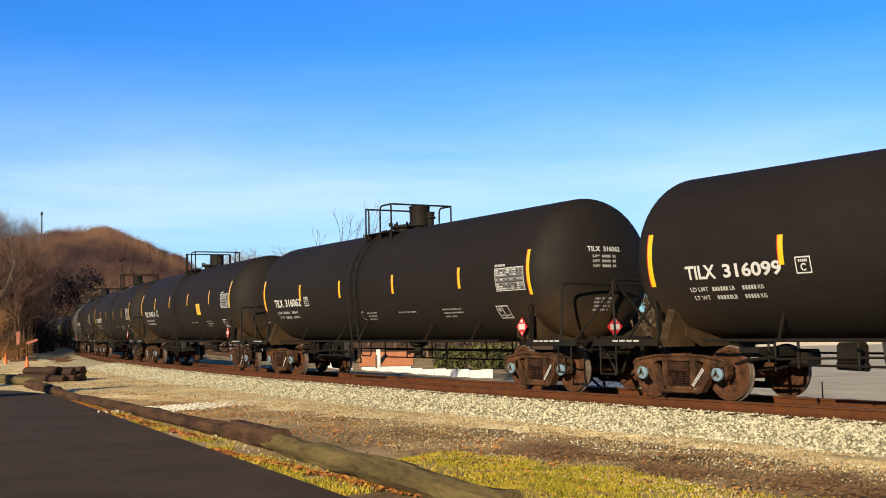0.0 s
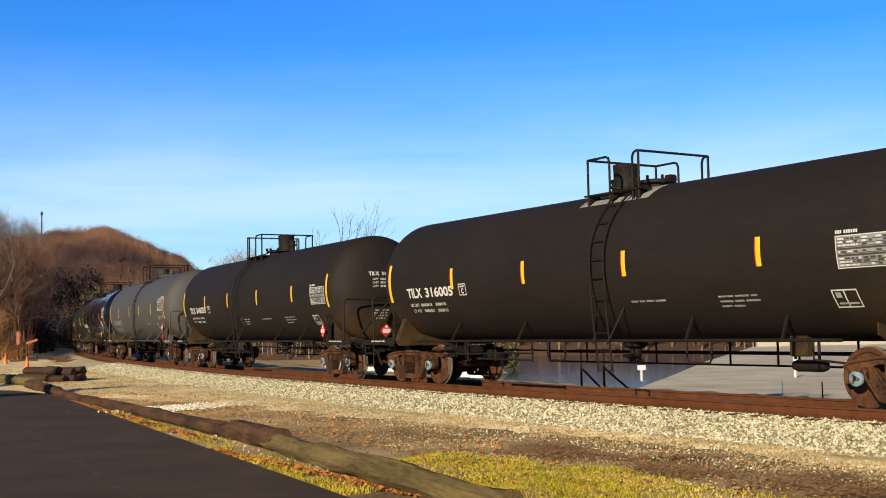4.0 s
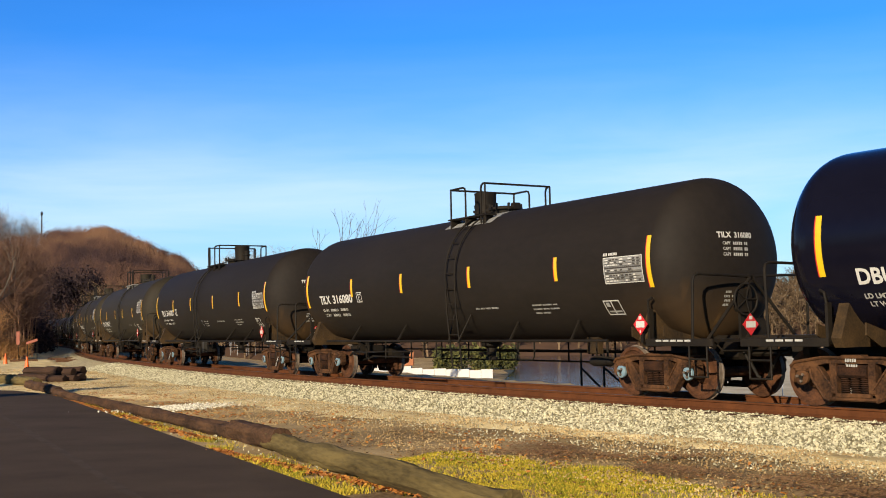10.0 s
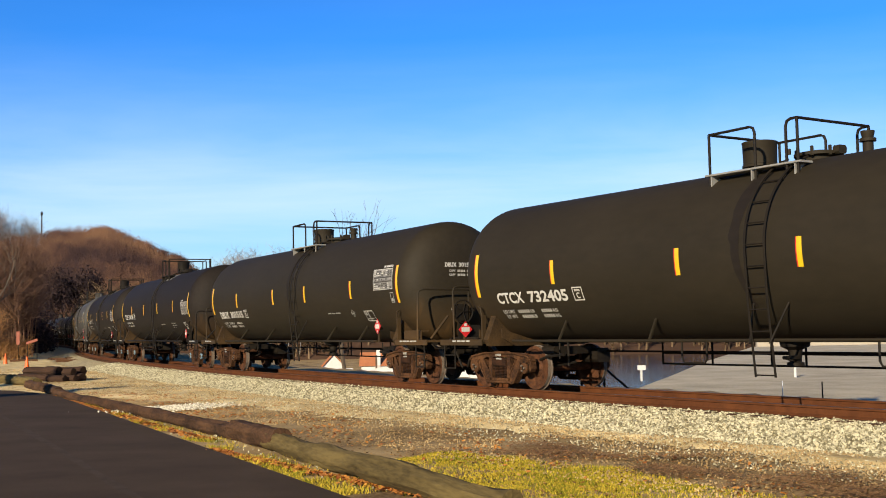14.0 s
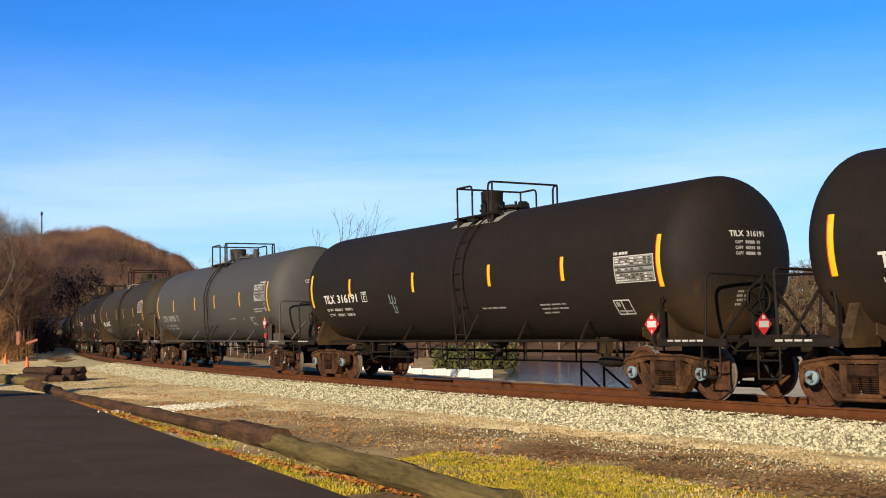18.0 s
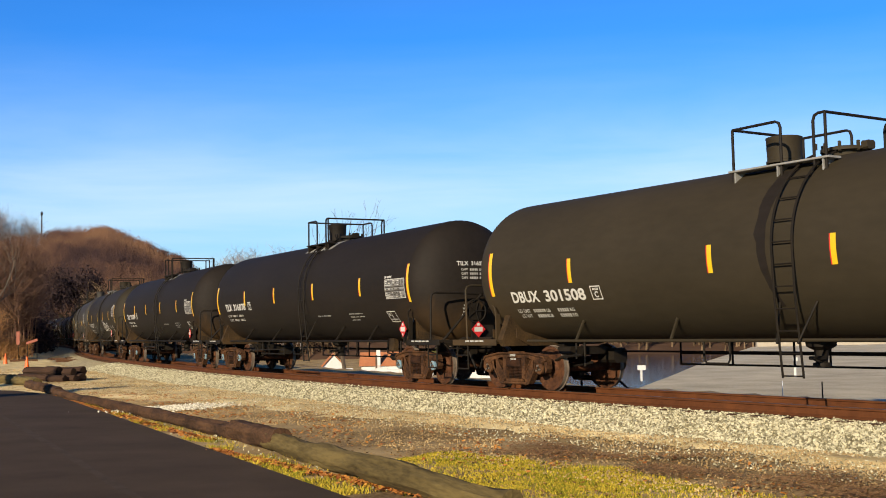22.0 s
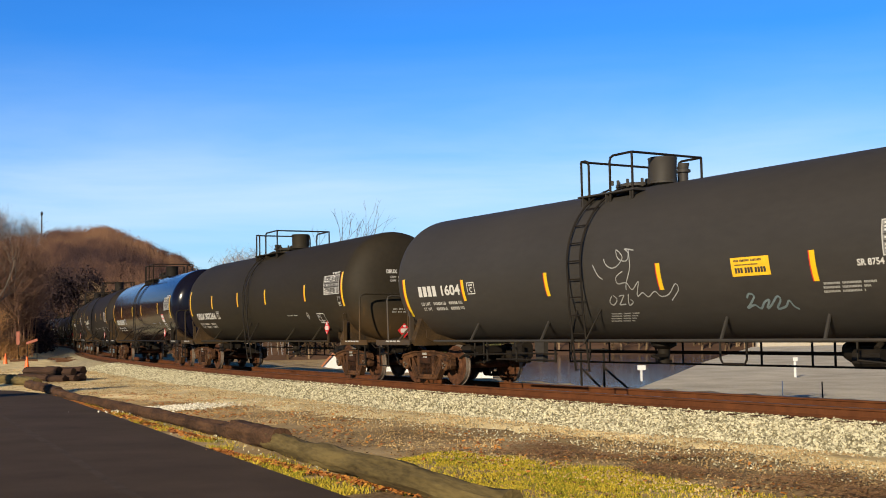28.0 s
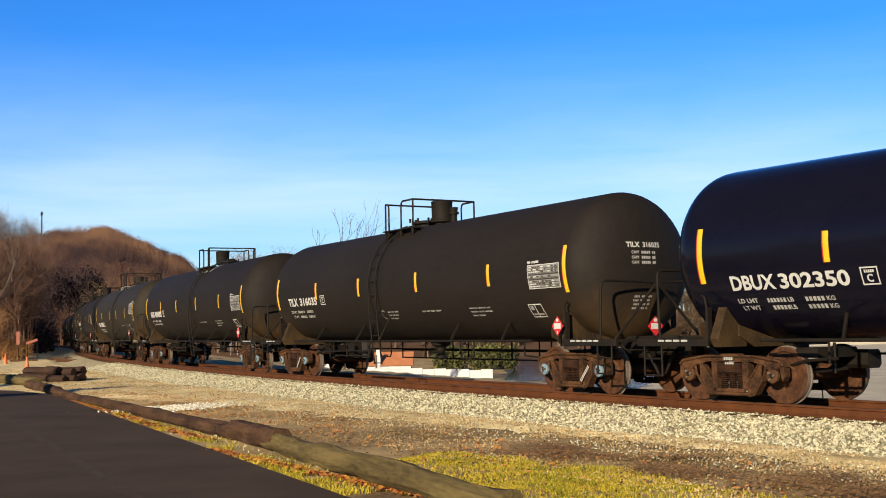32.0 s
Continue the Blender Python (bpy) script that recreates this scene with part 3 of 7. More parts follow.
def wheelset_mesh():
    b = Build()
    b.lathe([(-0.98, 0.0), (-0.98, 0.075), (-0.72, 0.085), (0.72, 0.085), (0.98, 0.075), (0.98, 0.0)], 14, "y", k=0)
    for s in (1, -1):
        w = [(0.66, 0.10), (0.66, 0.16), (0.705, 0.20), (0.715, 0.36), (0.685, 0.385), (0.685, 0.475), (0.712, 0.478), (0.718, 0.459), (0.80, 0.455), (0.805, 0.39), (0.775, 0.365), (0.745, 0.20), (0.80, 0.155), (0.80, 0.10)]
        b.lathe([(s * y, r) for y, r in w[:6]], 36, "y", k=0)
        b.lathe([(s * y, r) for y, r in w[5:9]], 36, "y", k=1)
        b.lathe([(s * y, r) for y, r in w[8:]], 36, "y", k=0)
        b.lathe([(s * 0.93, 0.105), (s * 1.02, 0.105), (s * 1.03, 0.125), (s * 1.06, 0.125)], 18, "y", k=3)
        b.lathe([(s * 1.06, 0.122), (s * 1.10, 0.118), (s * 1.11, 0.10), (s * 1.113, 0.0)], 18, "y", k=2)
        b.prism([(0.066 * math.cos(math.pi / 2 + 2 * math.pi * i / 3), 0.066 * math.sin(math.pi / 2 + 2 * math.pi * i / 3)) for i in range(3)], s * 1.11, s * 1.122, "y", k=3)
        for i in range(3):
            a = 2 * math.pi * (i + 0.75) / 3
            b.lathe([(s * 1.11, 0.022), (s * 1.145, 0.022), (s * 1.145, 0.0)], 6, "y", (0.06 * math.cos(a), 0, 0.06 * math.sin(a)), k=1)
    return b


def side_frame_mesh(s):
    """One cast bogie side frame, s = -1 on the near side: chords with raised rims, two windows, columns and pedestals."""
    b = Build()
    y0, y1 = (0.94, 1.07) if s > 0 else (-1.07, -0.94)
    out, mid = s * 1.09, s * 1.005
    top = [(-1.13, 0.60), (-1.05, 0.70), (-0.52, 0.775), (0.52, 0.775), (1.05, 0.70), (1.13, 0.60), (0.74, 0.60), (0.48, 0.675), (-0.48, 0.675), (-0.74, 0.60)]
    b.prism(top, y0, y1)
    for e in (-1, 1):
        b.prism([(e * 0.76, 0.62), (e * 0.62, 0.64), (e * 0.34, 0.27), (e * 0.40, 0.12), (e * 0.52, 0.14), (e * 0.74, 0.45)], y0, y1)
        b.tube([(e * 0.75, out - s * 0.01, 0.60), (e * 0.72, out - s * 0.01, 0.46), (e * 0.50, out - s * 0.01, 0.15), (e * 0.40, out - s * 0.01, 0.12)], 0.024, 5)
        b.tube([(e * 0.60, out - s * 0.012, 0.63), (e * 0.345, out - s * 0.012, 0.30)], 0.018, 5)
        b.box((e * 0.33, mid, 0.45), (0.12, 0.15, 0.47), bevel=0.025)
        x = e * 0.889
        b.prism([(x - 0.22, 0.61), (x - 0.235, 0.45), (x - 0.17, 0.37), (x - 0.13, 0.58), (x + 0.13, 0.58), (x + 0.17, 0.37), (x + 0.235, 0.45), (x + 0.22, 0.61)], y0, y1)
        b.box((x, mid, 0.605), (0.30, 0.20, 0.06), bevel=0.02)
        b.box((x, s * 1.0, 0.575), (0.20, 0.22, 0.05), bevel=0.015)
    b.tube([(-1.10, out, 0.62), (-1.03, out, 0.69), (-0.52, out, 0.765), (0.52, out, 0.765), (1.03, out, 0.69), (1.10, out, 0.62)], 0.022, 5)
    b.box((0, mid, 0.145), (0.92, 0.17, 0.055), bevel=0.02)
    b.box((0, s * 1.06, 0.20), (0.60, 0.05, 0.07), bevel=0.015)
    b.box((0, mid, 0.785), (0.34, 0.19, 0.04), bevel=0.012)
    return b


def spring_mesh():
    b = Build()
    prof = []
    for i in range(9):
        z = 0.18 + 0.032 * i
        prof += [(z, 0.066), (z + 0.010, 0.078), (z + 0.020, 0.066), (z + 0.026, 0.052)]
    b.lathe(prof, 10)
    return b


def bolster_mesh():
    b = Build()
    b.box((0, 0, 0.56), (0.50, 2.20, 0.19), bevel=0.04)
    b.lathe([(0.66, 0.0), (0.66, 0.20), (0.80, 0.20), (0.80, 0.0)], 20)
    b.tube([(-0.45, 0.3, 0.42), (0.45, 0.3, 0.42)], 0.03)
    return b


def brake_beam_mesh(e):
    """A brake beam across the bogie with its shoes, hangers and lever, on the inner side of one wheelset."""
    b = Build()
    x = e * 0.40
    b.box((x, 0, 0.38), (0.10, 1.62, 0.12), bevel=0.025)
    b.tube([(x - e * 0.02, -0.72, 0.40), (x - e * 0.16, 0, 0.44), (x - e * 0.02, 0.72, 0.40)], 0.03, 6)
    for y in (-0.76, 0.76):
        b.prism([(x - e * 0.02, 0.20), (x + e * 0.055, 0.24), (x + e * 0.015, 0.44), (x + e * 0.055, 0.66), (x - e * 0.02, 0.68)], y - 0.05, y + 0.05)
    b.box((x - e * 0.05, 0.05, 0.58), (0.05, 0.05, 0.55), Matrix.Rotation(0.25 * e, 3, "Y"), bevel=0.01)
    return b


BOGIE = {"wheel": wheelset_mesh().mesh("wheelset", [M["wheel"], M["tread"], M["cap"], M["gear_black"]], True),
         "wheel_brown": wheelset_mesh().mesh("wheelset", [M["wheel"], M["tread"], M["rust"], M["gear_black"]], True),
         "near": side_frame_mesh(-1).mesh("side_frame", [M["rust"]], True), "far": side_frame_mesh(1).mesh("side_frame", [M["rust"]], True),
         "spring": spring_mesh().mesh("spring", [M["rust_shaded"]], True),
         "beam_a": brake_beam_mesh(-1).mesh("brake_beam", [M["gear_black"]], True), "beam_b": brake_beam_mesh(1).mesh("brake_beam", [M["gear_black"]], True),
         "bolster": bolster_mesh().mesh("bolster", [M["rust_shaded"]], True)}


def add_bogie(car, x, kind):
    blue = kind.startswith("tilx")
    bo = part("bogie", BOGIE["bolster"], [], car, "rust-brown cast steel bogie", at=Matrix.Translation((x, 0, 0)))
    for k in ("near", "far"):
        part("side_frame", BOGIE[k], [], bo)
    for dx in (-0.17, 0.0, 0.17):
        part("spring", BOGIE["spring"], [], bo, at=Matrix.Translation((dx, -1.0, 0)))
    for k in ("beam_a", "beam_b"):
        part("brake_beam", BOGIE[k], [], bo)
    # painted marks on the near frame
    b = Build()
    if kind in ("tilx_a", "tilx_c"):
        d, n = Vector((0.26, 0.30)), 8
        for i in range(n):
            p = Vector((0.36, 0.25)) + d * (i / n)
            q = p + d * (0.72 / n)
            w = Vector((-0.024, 0.021))
            b.add([(c.x, -1.118, c.y) for c in (p - w, q - w, q + w, p + w)], [(0, 1, 2, 3)])
    elif not blue:
        for i in range(5):
            b.add([(-0.09 + 0.04 * i + dx, -1.112, z) for dx, z in ((0, 0.70), (0.028, 0.70), (0.028, 0.75), (0, 0.75))], [(0, 1, 2, 3)])
            b.add([(-0.07 + 0.04 * i + dx, -1.112, z) for dx, z in ((0, 0.63), (0.028, 0.63), (0.028, 0.665), (0, 0.665))], [(0, 1, 2, 3)])
    if b.f:
        part("frame_mark", b, M["stencil"], bo, "small pale painted marks", smooth=False)
    if kind == "grey":
        for e in (-1, 1):
            b = Build()
            b.prism([(e * 0.68, 0.34), (e * 0.76, 0.37), (e * 0.74, 0.55), (e * 0.69, 0.53)], -1.10, -1.06)
            part("bearing_adapter", b, M["white"], bo, "small white-painted adapter pad")
    for dx in (-0.889, 0.889):
        part("wheelset", BOGIE["wheel" if blue else "wheel_brown"], [], bo, "rusty wheels with blue bearing caps" if blue else "", at=Matrix.Translation((dx, 0, 0.457)))


def arc_pts(x, z0, z1, off, n=14, side=-1):
    """Points round the tank from height z0 to z1 on one flank, off from the shell."""
    a0, a1 = (math.asin((z - ZC) / R) for z in (z0, z1))
    return [(x, side * (R + off) * math.cos(a0 + (a1 - a0) * i / n), ZC + (R + off) * math.sin(a0 + (a1 - a0) * i / n)) for i in range(n + 1)]


def tank_mesh(mat):
    b = Build()
    n = 16
    dish = [(HEAD * math.cos(math.pi / 2 * i / n) ** (2 / FULL), R * math.sin(math.pi / 2 * i / n) ** (2 / FULL)) for i in range(n + 1)]
    prof = [(-X_CYL - d, r) for d, r in dish] + [(X_CYL + d, r) for d, r in dish[::-1]]
    b.lathe(prof, 72, "x", (0, 0, ZC))
    me = b.mesh("tank", [mat])
    me.shade_smooth()
    return me


def railing_paths(x0, x1, g0, g1, z=3.9):
    """The guard round the top platform: bars across both ends, and side bars that stop at the ladder's gate from g0 to g1."""
    top, h = 4.57, 0.90
    out = []
    for y in (-h, h):
        out.append([(x0, y, z - 0.42), (x0, y, top)])
        out.append([(x1, y, z - 0.42), (x1, y, top)])
        out.append([(x0, y, top), (g0 - 0.1, y, top), (g0 - 0.03, y, top - 0.03), (g0, y, top - 0.11), (g0, y, z - 0.42)])
        out.append([(x1, y, top), (g1 + 0.1, y, top), (g1 + 0.03, y, top - 0.03), (g1, y, top - 0.11), (g1, y, z - 0.42)])
    for x in (x0, x1):
        out.append([(x, -h, top), (x, h, top)])
    return out


SPEC = {   # tank paint, label, gear paint, strip places, platform, gate, ladder, dome, manway, relief, panel height, card, placard, writing (x, z, height, width, mark width, number start)
    "tilx_a": dict(paint="tank_black", gear="gear_black", label="matte black tank car with yellow reflective strips", strips=(-7.42, -4.59, -1.87, 1.24, 4.45, 7.19), z=2.43,
                   plat=(-1.38, 0.10), gate=(-1.20, -0.53), ladder=-0.78, dome=(0.0, 0.27, 4.55), man=-0.79, relief=(0.59, 4.34), panel=2.05, card=(5.68, 1.51), plac=(6.95, 1.32), text=(-6.62, 2.05, 0.228, 2.01, 0.66, 0.82)),
    "tilx_c": dict(paint="tank_black", gear="gear_black", label="matte black tank car with a plain yellow panel", strips=(-7.42, -4.65, -1.90, 1.15, 4.38, 7.08), z=2.62,
                   plat=(-1.38, 0.10), gate=(-1.20, -0.53), ladder=-0.78, dome=(0.0, 0.27, 4.48), man=-0.79, relief=(0.48, 4.30), panel=2.16, card=(5.62, 1.53), plac=(6.95, 1.32), text=(-6.74, 2.08, 0.228, 2.02, 0.66, 0.82)),
    "tilx_b": dict(paint="tank_black", gear="gear_black", label="matte black tank car with yellow reflective strips", strips=(-7.42, -4.59, -1.87, 1.24, 4.45, 7.19), z=2.43,
                   plat=(-0.41, 1.07), gate=(0.24, 0.90), ladder=0.72, dome=(-0.30, 0.262, 4.53), man=0.55, relief=(-0.62, 4.26), panel=2.05, card=(5.68, 1.51), plac=(6.95, 1.32), text=(-6.62, 2.05, 0.228, 2.01, 0.66, 0.82)),
    "grey": dict(paint="tank_grey", gear="tank_grey", label="plain grey tank car with yellow reflective strips", strips=(-7.38, -4.66, -1.38, 1.31, 4.34, 7.25), z=2.42,
                 plat=(-1.10, 0.80), gate=(-0.08, 0.57), ladder=0.58, dome=(-0.77, 0.30, 4.47), man=0.48, relief=(1.44, 4.32), panel=2.29, card=(4.88, 1.55), plac=(6.97, 1.60), text=(-6.76, 1.82, 0.235, 2.06, 0.82, 0.99)),
    "gloss": dict(paint="tank_gloss", gear="gear_black", label="glossy black tank car with yellow reflective strips", strips=(-7.42, -4.93, -1.77, 0.58, 4.55, 7.15), z=2.42,
                  plat=(-1.56, 0.46), gate=(-1.25, -0.64), ladder=-0.69, dome=(0.30, 0.285, 4.48), man=-0.80, relief=(-1.86, 4.30), panel=2.29, card=(5.10, 1.50), plac=(6.28, 1.37), text=(-6.85, 1.83, 0.235, 2.24, 0.88, 0.96)),
    "olive": dict(paint="tank_olive", gear="tank_olive", label="faded brownish black tank car with yellow strips", strips=(-7.41, -4.80, -1.36, 1.25, 4.49, 7.25), z=2.38,
                  plat=(-1.10, 0.80), gate=(-0.08, 0.57), ladder=0.58, dome=(-0.77, 0.30, 4.47), man=0.48, relief=(1.44, 4.32), panel=2.29, card=(4.88, 1.55), plac=(6.15, 1.40), text=(-6.79, 1.81, 0.228, 2.33, 0.90, 1.08)),
    "olive_b": dict(paint="tank_olive", gear="tank_olive", label="faded black tank car with yellow reflective strips", strips=(-7.40, -4.63, -1.72, 1.05, 4.47, 7.2), z=2.41,
                    plat=(-1.46, 0.56), gate=(-1.15, -0.54), ladder=-0.57, dome=(0.30, 0.285, 4.48), man=-0.80, relief=(-1.86, 4.30), panel=2.29, card=(4.88, 1.55), plac=(6.15, 1.40), text=(-6.77, 1.82, 0.230, 2.27, 0.89, 0.99)),
    "slate": dict(paint="tank_slate", gear="tank_slate", label="faded dark grey tank car with chalk scrawls", strips=(-7.45, -4.92, -1.89, 1.35, 4.7, 7.2), z=2.15,
                  plat=(-1.41, 0.09), gate=(-1.18, -0.55), ladder=-0.73, dome=(-0.045, 0.275, 4.53), man=-0.82, relief=(0.52, 4.34), panel=2.2, card=(5.75, 1.45), plac=(6.95, 1.32), text=(-6.85, 2.06, 0.238, 1.8, 0.82, 1.02)),
}


SPEC["olive_c"] = dict(SPEC["olive"], paint="tank_olive_pale", gear="tank_olive_pale", label="faded olive-black tank car with yellow strips", strips=(-7.41, -4.80, -1.15, 1.33, 4.55, 7.25))


def add_strips(car, kind, places):
    sp = SPEC[kind]
    for i, x in enumerate(places):
        b = Build()
        z0, z1, w = (1.97, 2.88, 0.105) if i in (0, 5) else (sp["z"] - 0.232, sp["z"] + 0.232, 0.10)
        if kind == "slate" and i in (0, 5):
            z0, z1 = 1.62, 2.5
        if kind == "tilx_c" and i in (0, 5):
            z0, z1 = 2.17, 3.08
        flank(b, x - w / 2, x + w / 2, z0, z1, 0.007)
        flank(b, x - w / 2 - 0.02, x - w / 2, z0, z1, 0.007, 1)
        part("reflective_strip", b, [M["yellow"], M["red"]], car, "yellow reflective strip with a red edge")


def build_car(kind):
    """One prototype tank car with all its parts, its middle at the origin, running towards +x."""
    size_tank(kind)
    sp = SPEC[kind]
    car = empty_thing("tank_car", sp["label"], "tank car", "tank cars of the train")
    tm, gm = M[sp["paint"]], M[sp["gear"]]
    part("tank", tank_mesh(tm), [], car)
    # stencilled writing too small to read, line by line
    tx, tz, th, tw, mark_w, num_x = sp["text"]

    def line(x, z, h, widths, mat="faint", gap=0.05):
        b = Build()
        words(b, x, z, 0.74 * h, widths, gap * 0.8)
        part("stencil_line", b, M[mat], car, "small white stencilled line", smooth=False)["kind"] = "stuff"
    soft = "faint"
    # load limit and light weight, in pounds and kilograms
    n0, n1, k0, k1, drop = {"t": (0.50, 0.99, 1.14, 1.59, 0.14), "g": (0.60, 1.12, 1.33, 1.88, 0.115), "o": (0.53, 1.08, 1.31, 1.84, 0.105), "s": (0.55, 1.08, 1.21, 1.77, 0.12)}[kind[0]]
    for j, (head, hx, digits, kilos) in enumerate((("LD LMT", 0.02, "######", "#####"), ("LT WT", 0.06, "#####", "#####"))):
        b = Build()
        z = tz - 0.20 - drop * j
        write_on(b, head, tx + hx, z, 0.072, 0.40 - 0.05 * j)
        write_on(b, digits, tx + n0 + 0.05 * j, z, 0.066, (n1 - n0) * (0.72 - 0.05 * j))
        write_on(b, "LB", tx + n0 + (n1 - n0) * 0.77, z, 0.068, (n1 - n0) * 0.22)
        write_on(b, kilos, tx + k0, z, 0.066, (k1 - k0) * 0.66)
        write_on(b, "KG", tx + k0 + (k1 - k0) * 0.72, z, 0.068, (k1 - k0) * 0.27)
        part("weight_line", b, M["chalk" if kind == "grey" else "stencil"], car, "stencilled weight line", smooth=False)["kind"] = "stuff"
    if kind.startswith("tilx"):
        line(1.22, 1.72, 0.045, (0.18, 0.14, 0.2, 0.26), soft)
        for j, ws in enumerate(((0.34, 0.3, 0.14), (0.3, 0.2, 0.3), (0.22, 0.25))):
            line(3.38, 1.74 - 0.08 * j, 0.04, ws, soft)
    elif kind == "slate":
        for j in range(3):
            line(4.80 - 0.02 * j, 1.86 - 0.06 * j, 0.045, (0.3, 0.34, 0.22 - 0.1 * j), soft)
        for j in range(4):
            line(-0.28 - 0.05 * j, 1.52 - 0.045 * j, 0.03, (0.3, 0.2, 0.2 - 0.04 * j), soft)
    else:
        line(2.66, 1.78, 0.04, (0.2, 0.25, 0.3), soft)
        b = Build()
        for q0, q1 in () if kind == "grey" else (((4.21, 1.77), (4.31, 1.855)), ((4.31, 1.855), (4.41, 1.77)), ((4.41, 1.77), (4.31, 1.685)), ((4.31, 1.685), (4.21, 1.77))):
            d = 0.015
            b.add([shell(q0[0], q0[1] - d), shell(q1[0], q1[1] - d), shell(q1[0], q1[1] + d), shell(q0[0], q0[1] + d)], [(0, 1, 2, 3)])
        flank(b, 4.26, 4.36, 1.75, 1.79)
        if kind == "grey":
            b = Build()
            flank(b, 4.26, 4.36, 1.75, 1.80)
        part("diamond_mark", b, M["faint"], car, "small plain mark" if kind == "grey" else "small outlined diamond mark", smooth=False)
    if kind in ("tilx_a",):
        for j in range(3):
            line(-0.55, 1.74 - 0.08 * j, 0.045, (0.15, 0.14, 0.2 - 0.08 * j), soft)
    if kind == "grey":
        for j in range(2):
            line(5.75, 2.04 - 0.08 * j, 0.05, (0.55, 0.5 - 0.3 * j), soft, 0.0)
    b = Build()
    bx = tx + tw + {"g": 0.20, "o": 0.18, "t": 0.27, "s": 0.30}[kind[0]]
    frame_flank(b, bx, bx + 0.29, tz - 0.005, tz + 0.255, 0.020)
    write_on(b, "#####", bx + 0.06, tz + 0.172, 0.04, 0.17)
    part("stencil_box", b, M["white" if kind != "grey" else "faint"], car, "white stencilled square", smooth=False)
    me = lettering("C", 0.115, 0.10, lambda u, v: shell(bx + 0.09 + u, tz + 0.035 + v))
    me.materials.append(M["white"])
    part("box_letter", me, [], car, "stencilled letter C")
    # inspection table: rows of small print on the left, dated cells on the right
    pz, ph = (sp["panel"] + 0.025, 0.48) if kind.startswith("tilx") else (sp["panel"] + 0.02, 0.515)
    px0, px1 = 5.94, 7.025
    b = Build()
    flank(b, px0, px1, pz, pz + ph, 0.006)
    part("inspection_panel", b, M["table_grey"], car, "pale grey inspection table", smooth=False)
    b = Build()
    frame_flank(b, px0, px1, pz, pz + ph, 0.014, 0.009)
    hx = px0 if kind.startswith("tilx") else 6.5
    write_on(b, "###", hx, pz + ph + 0.03, 0.05, 0.12)
    write_on(b, "######", hx + 0.15, pz + ph + 0.03, 0.05, 0.25 if kind.startswith("tilx") else 0.36)
    part("table_frame", b, M["white"], car, "white table frame and heading", smooth=False)
    rng = random.Random(5)
    b, pale = Build(), Build()
    rows = 9
    step = (ph - 0.05) / rows
    for j in range(rows):
        z = pz + 0.022 + step * j
        if j in (3, 5):
            flank(b, px0 + 0.03, px1 - 0.03, z + 0.008, z + step * 0.72, 0.010)
            continue
        flank(b, px0 + 0.03, px1 - 0.03, z - 0.004, z + 0.004, 0.010)
        x = px0 + 0.05
        while x < px0 + 0.40:
            w = rng.uniform(0.03, 0.10)
            flank(b if rng.random() < 0.35 else pale, x, min(x + w, px0 + 0.43), z + 0.014, z + step * 0.78, 0.011)
            x += w + 0.02
        for c in range(5):
            x = px0 + 0.47 + 0.118 * c
            if rng.random() < 0.84:
                flank(b if (c + (j > 5)) % 2 == 0 or rng.random() < 0.4 else pale, x, x + rng.uniform(0.055, 0.10), z + 0.012, z + step * 0.80, 0.011)
    part("table_print", b, M["ink"], car, "dark print of the inspection table", smooth=False)["kind"] = "stuff"
    part("table_lettering", pale, M["white"], car, "white print of the inspection table", smooth=False)["kind"] = "stuff"
    cx, cz = sp["card"]
    b = Build()
    cw = 0.46 if kind.startswith("tilx") else 0.52
    cx += 0.0 if kind.startswith("tilx") else 0.13
    if kind == "grey":
        flank(b, cx, cx + cw, cz, cz + 0.27, 0.005, 2)
    frame_flank(b, cx, cx + cw, cz, cz + 0.27, 0.02)
    flank(b, cx + 0.21, cx + 0.235, cz + 0.02, cz + 0.25, 0.008)
    flank(b, cx + 0.06, cx + 0.16, cz + 0.15, cz + 0.23, 0.008, 1)
    flank(b, cx + 0.06, cx + 0.41, cz + 0.05, cz + 0.08, 0.008, 1)
    part("card_frame", b, [M["faint"] if kind == "grey" else M["white"], M["faint"], M["ink"]], car, "white outlined card frame", smooth=False)
    if not kind.startswith("tilx") and kind != "slate":
        b = Build()
        frame_flank(b, 6.84, 7.02, pz - 0.33, pz - 0.08, 0.02)
        flank(b, 6.88, 6.98, pz - 0.29, pz - 0.22, 0.008)
        part("small_card", b, M["faint"], car, "small outlined card", smooth=False)
    if kind == "gloss":
        b = Build()
        flank(b, cx - 0.06, cx + 0.40, cz + 0.33, cz + 0.62, 0.008)
        flank(b, cx, cx + 0.34, cz + 0.46, cz + 0.50, 0.011, 1)
        flank(b, cx - 0.06, cx + 0.40, cz + 0.62, cz + 0.655, 0.008, 1)
        part("paper_card", b, [M["white"], M["red"]], car, "white paper card with red print", smooth=False)
    # ladder; black on paler cars too, its shadow put into the colour
    lx = sp["ladder"] + MID - 0.15
    for dx in (-0.2, 0.2):
        b = Build()
        b.tube(arc_pts(lx + dx, ZC, 3.92, 0.08, 14)[::-1] + [(lx + dx, -R - 0.05, 1.7), (lx + dx, -R + 0.08, 0.45)], 0.02, 6)
        part("ladder_rail", b, M["gear_black"], car)
    for i in range(10):
        b = Build()
        z = 0.48 + 0.345 * i
        y = (-R - 0.05 if z > 1.7 else -R - 0.05 + 0.13 * (1.7 - z) / 1.25) if z < ZC else shell(0, min(z, 3.88), 0.08)[1]
        b.tube([(lx - 0.2, y, z), (lx + 0.2, y, z)], 0.013, 5)
        part("ladder_rung", b, M["gear_black"], car)
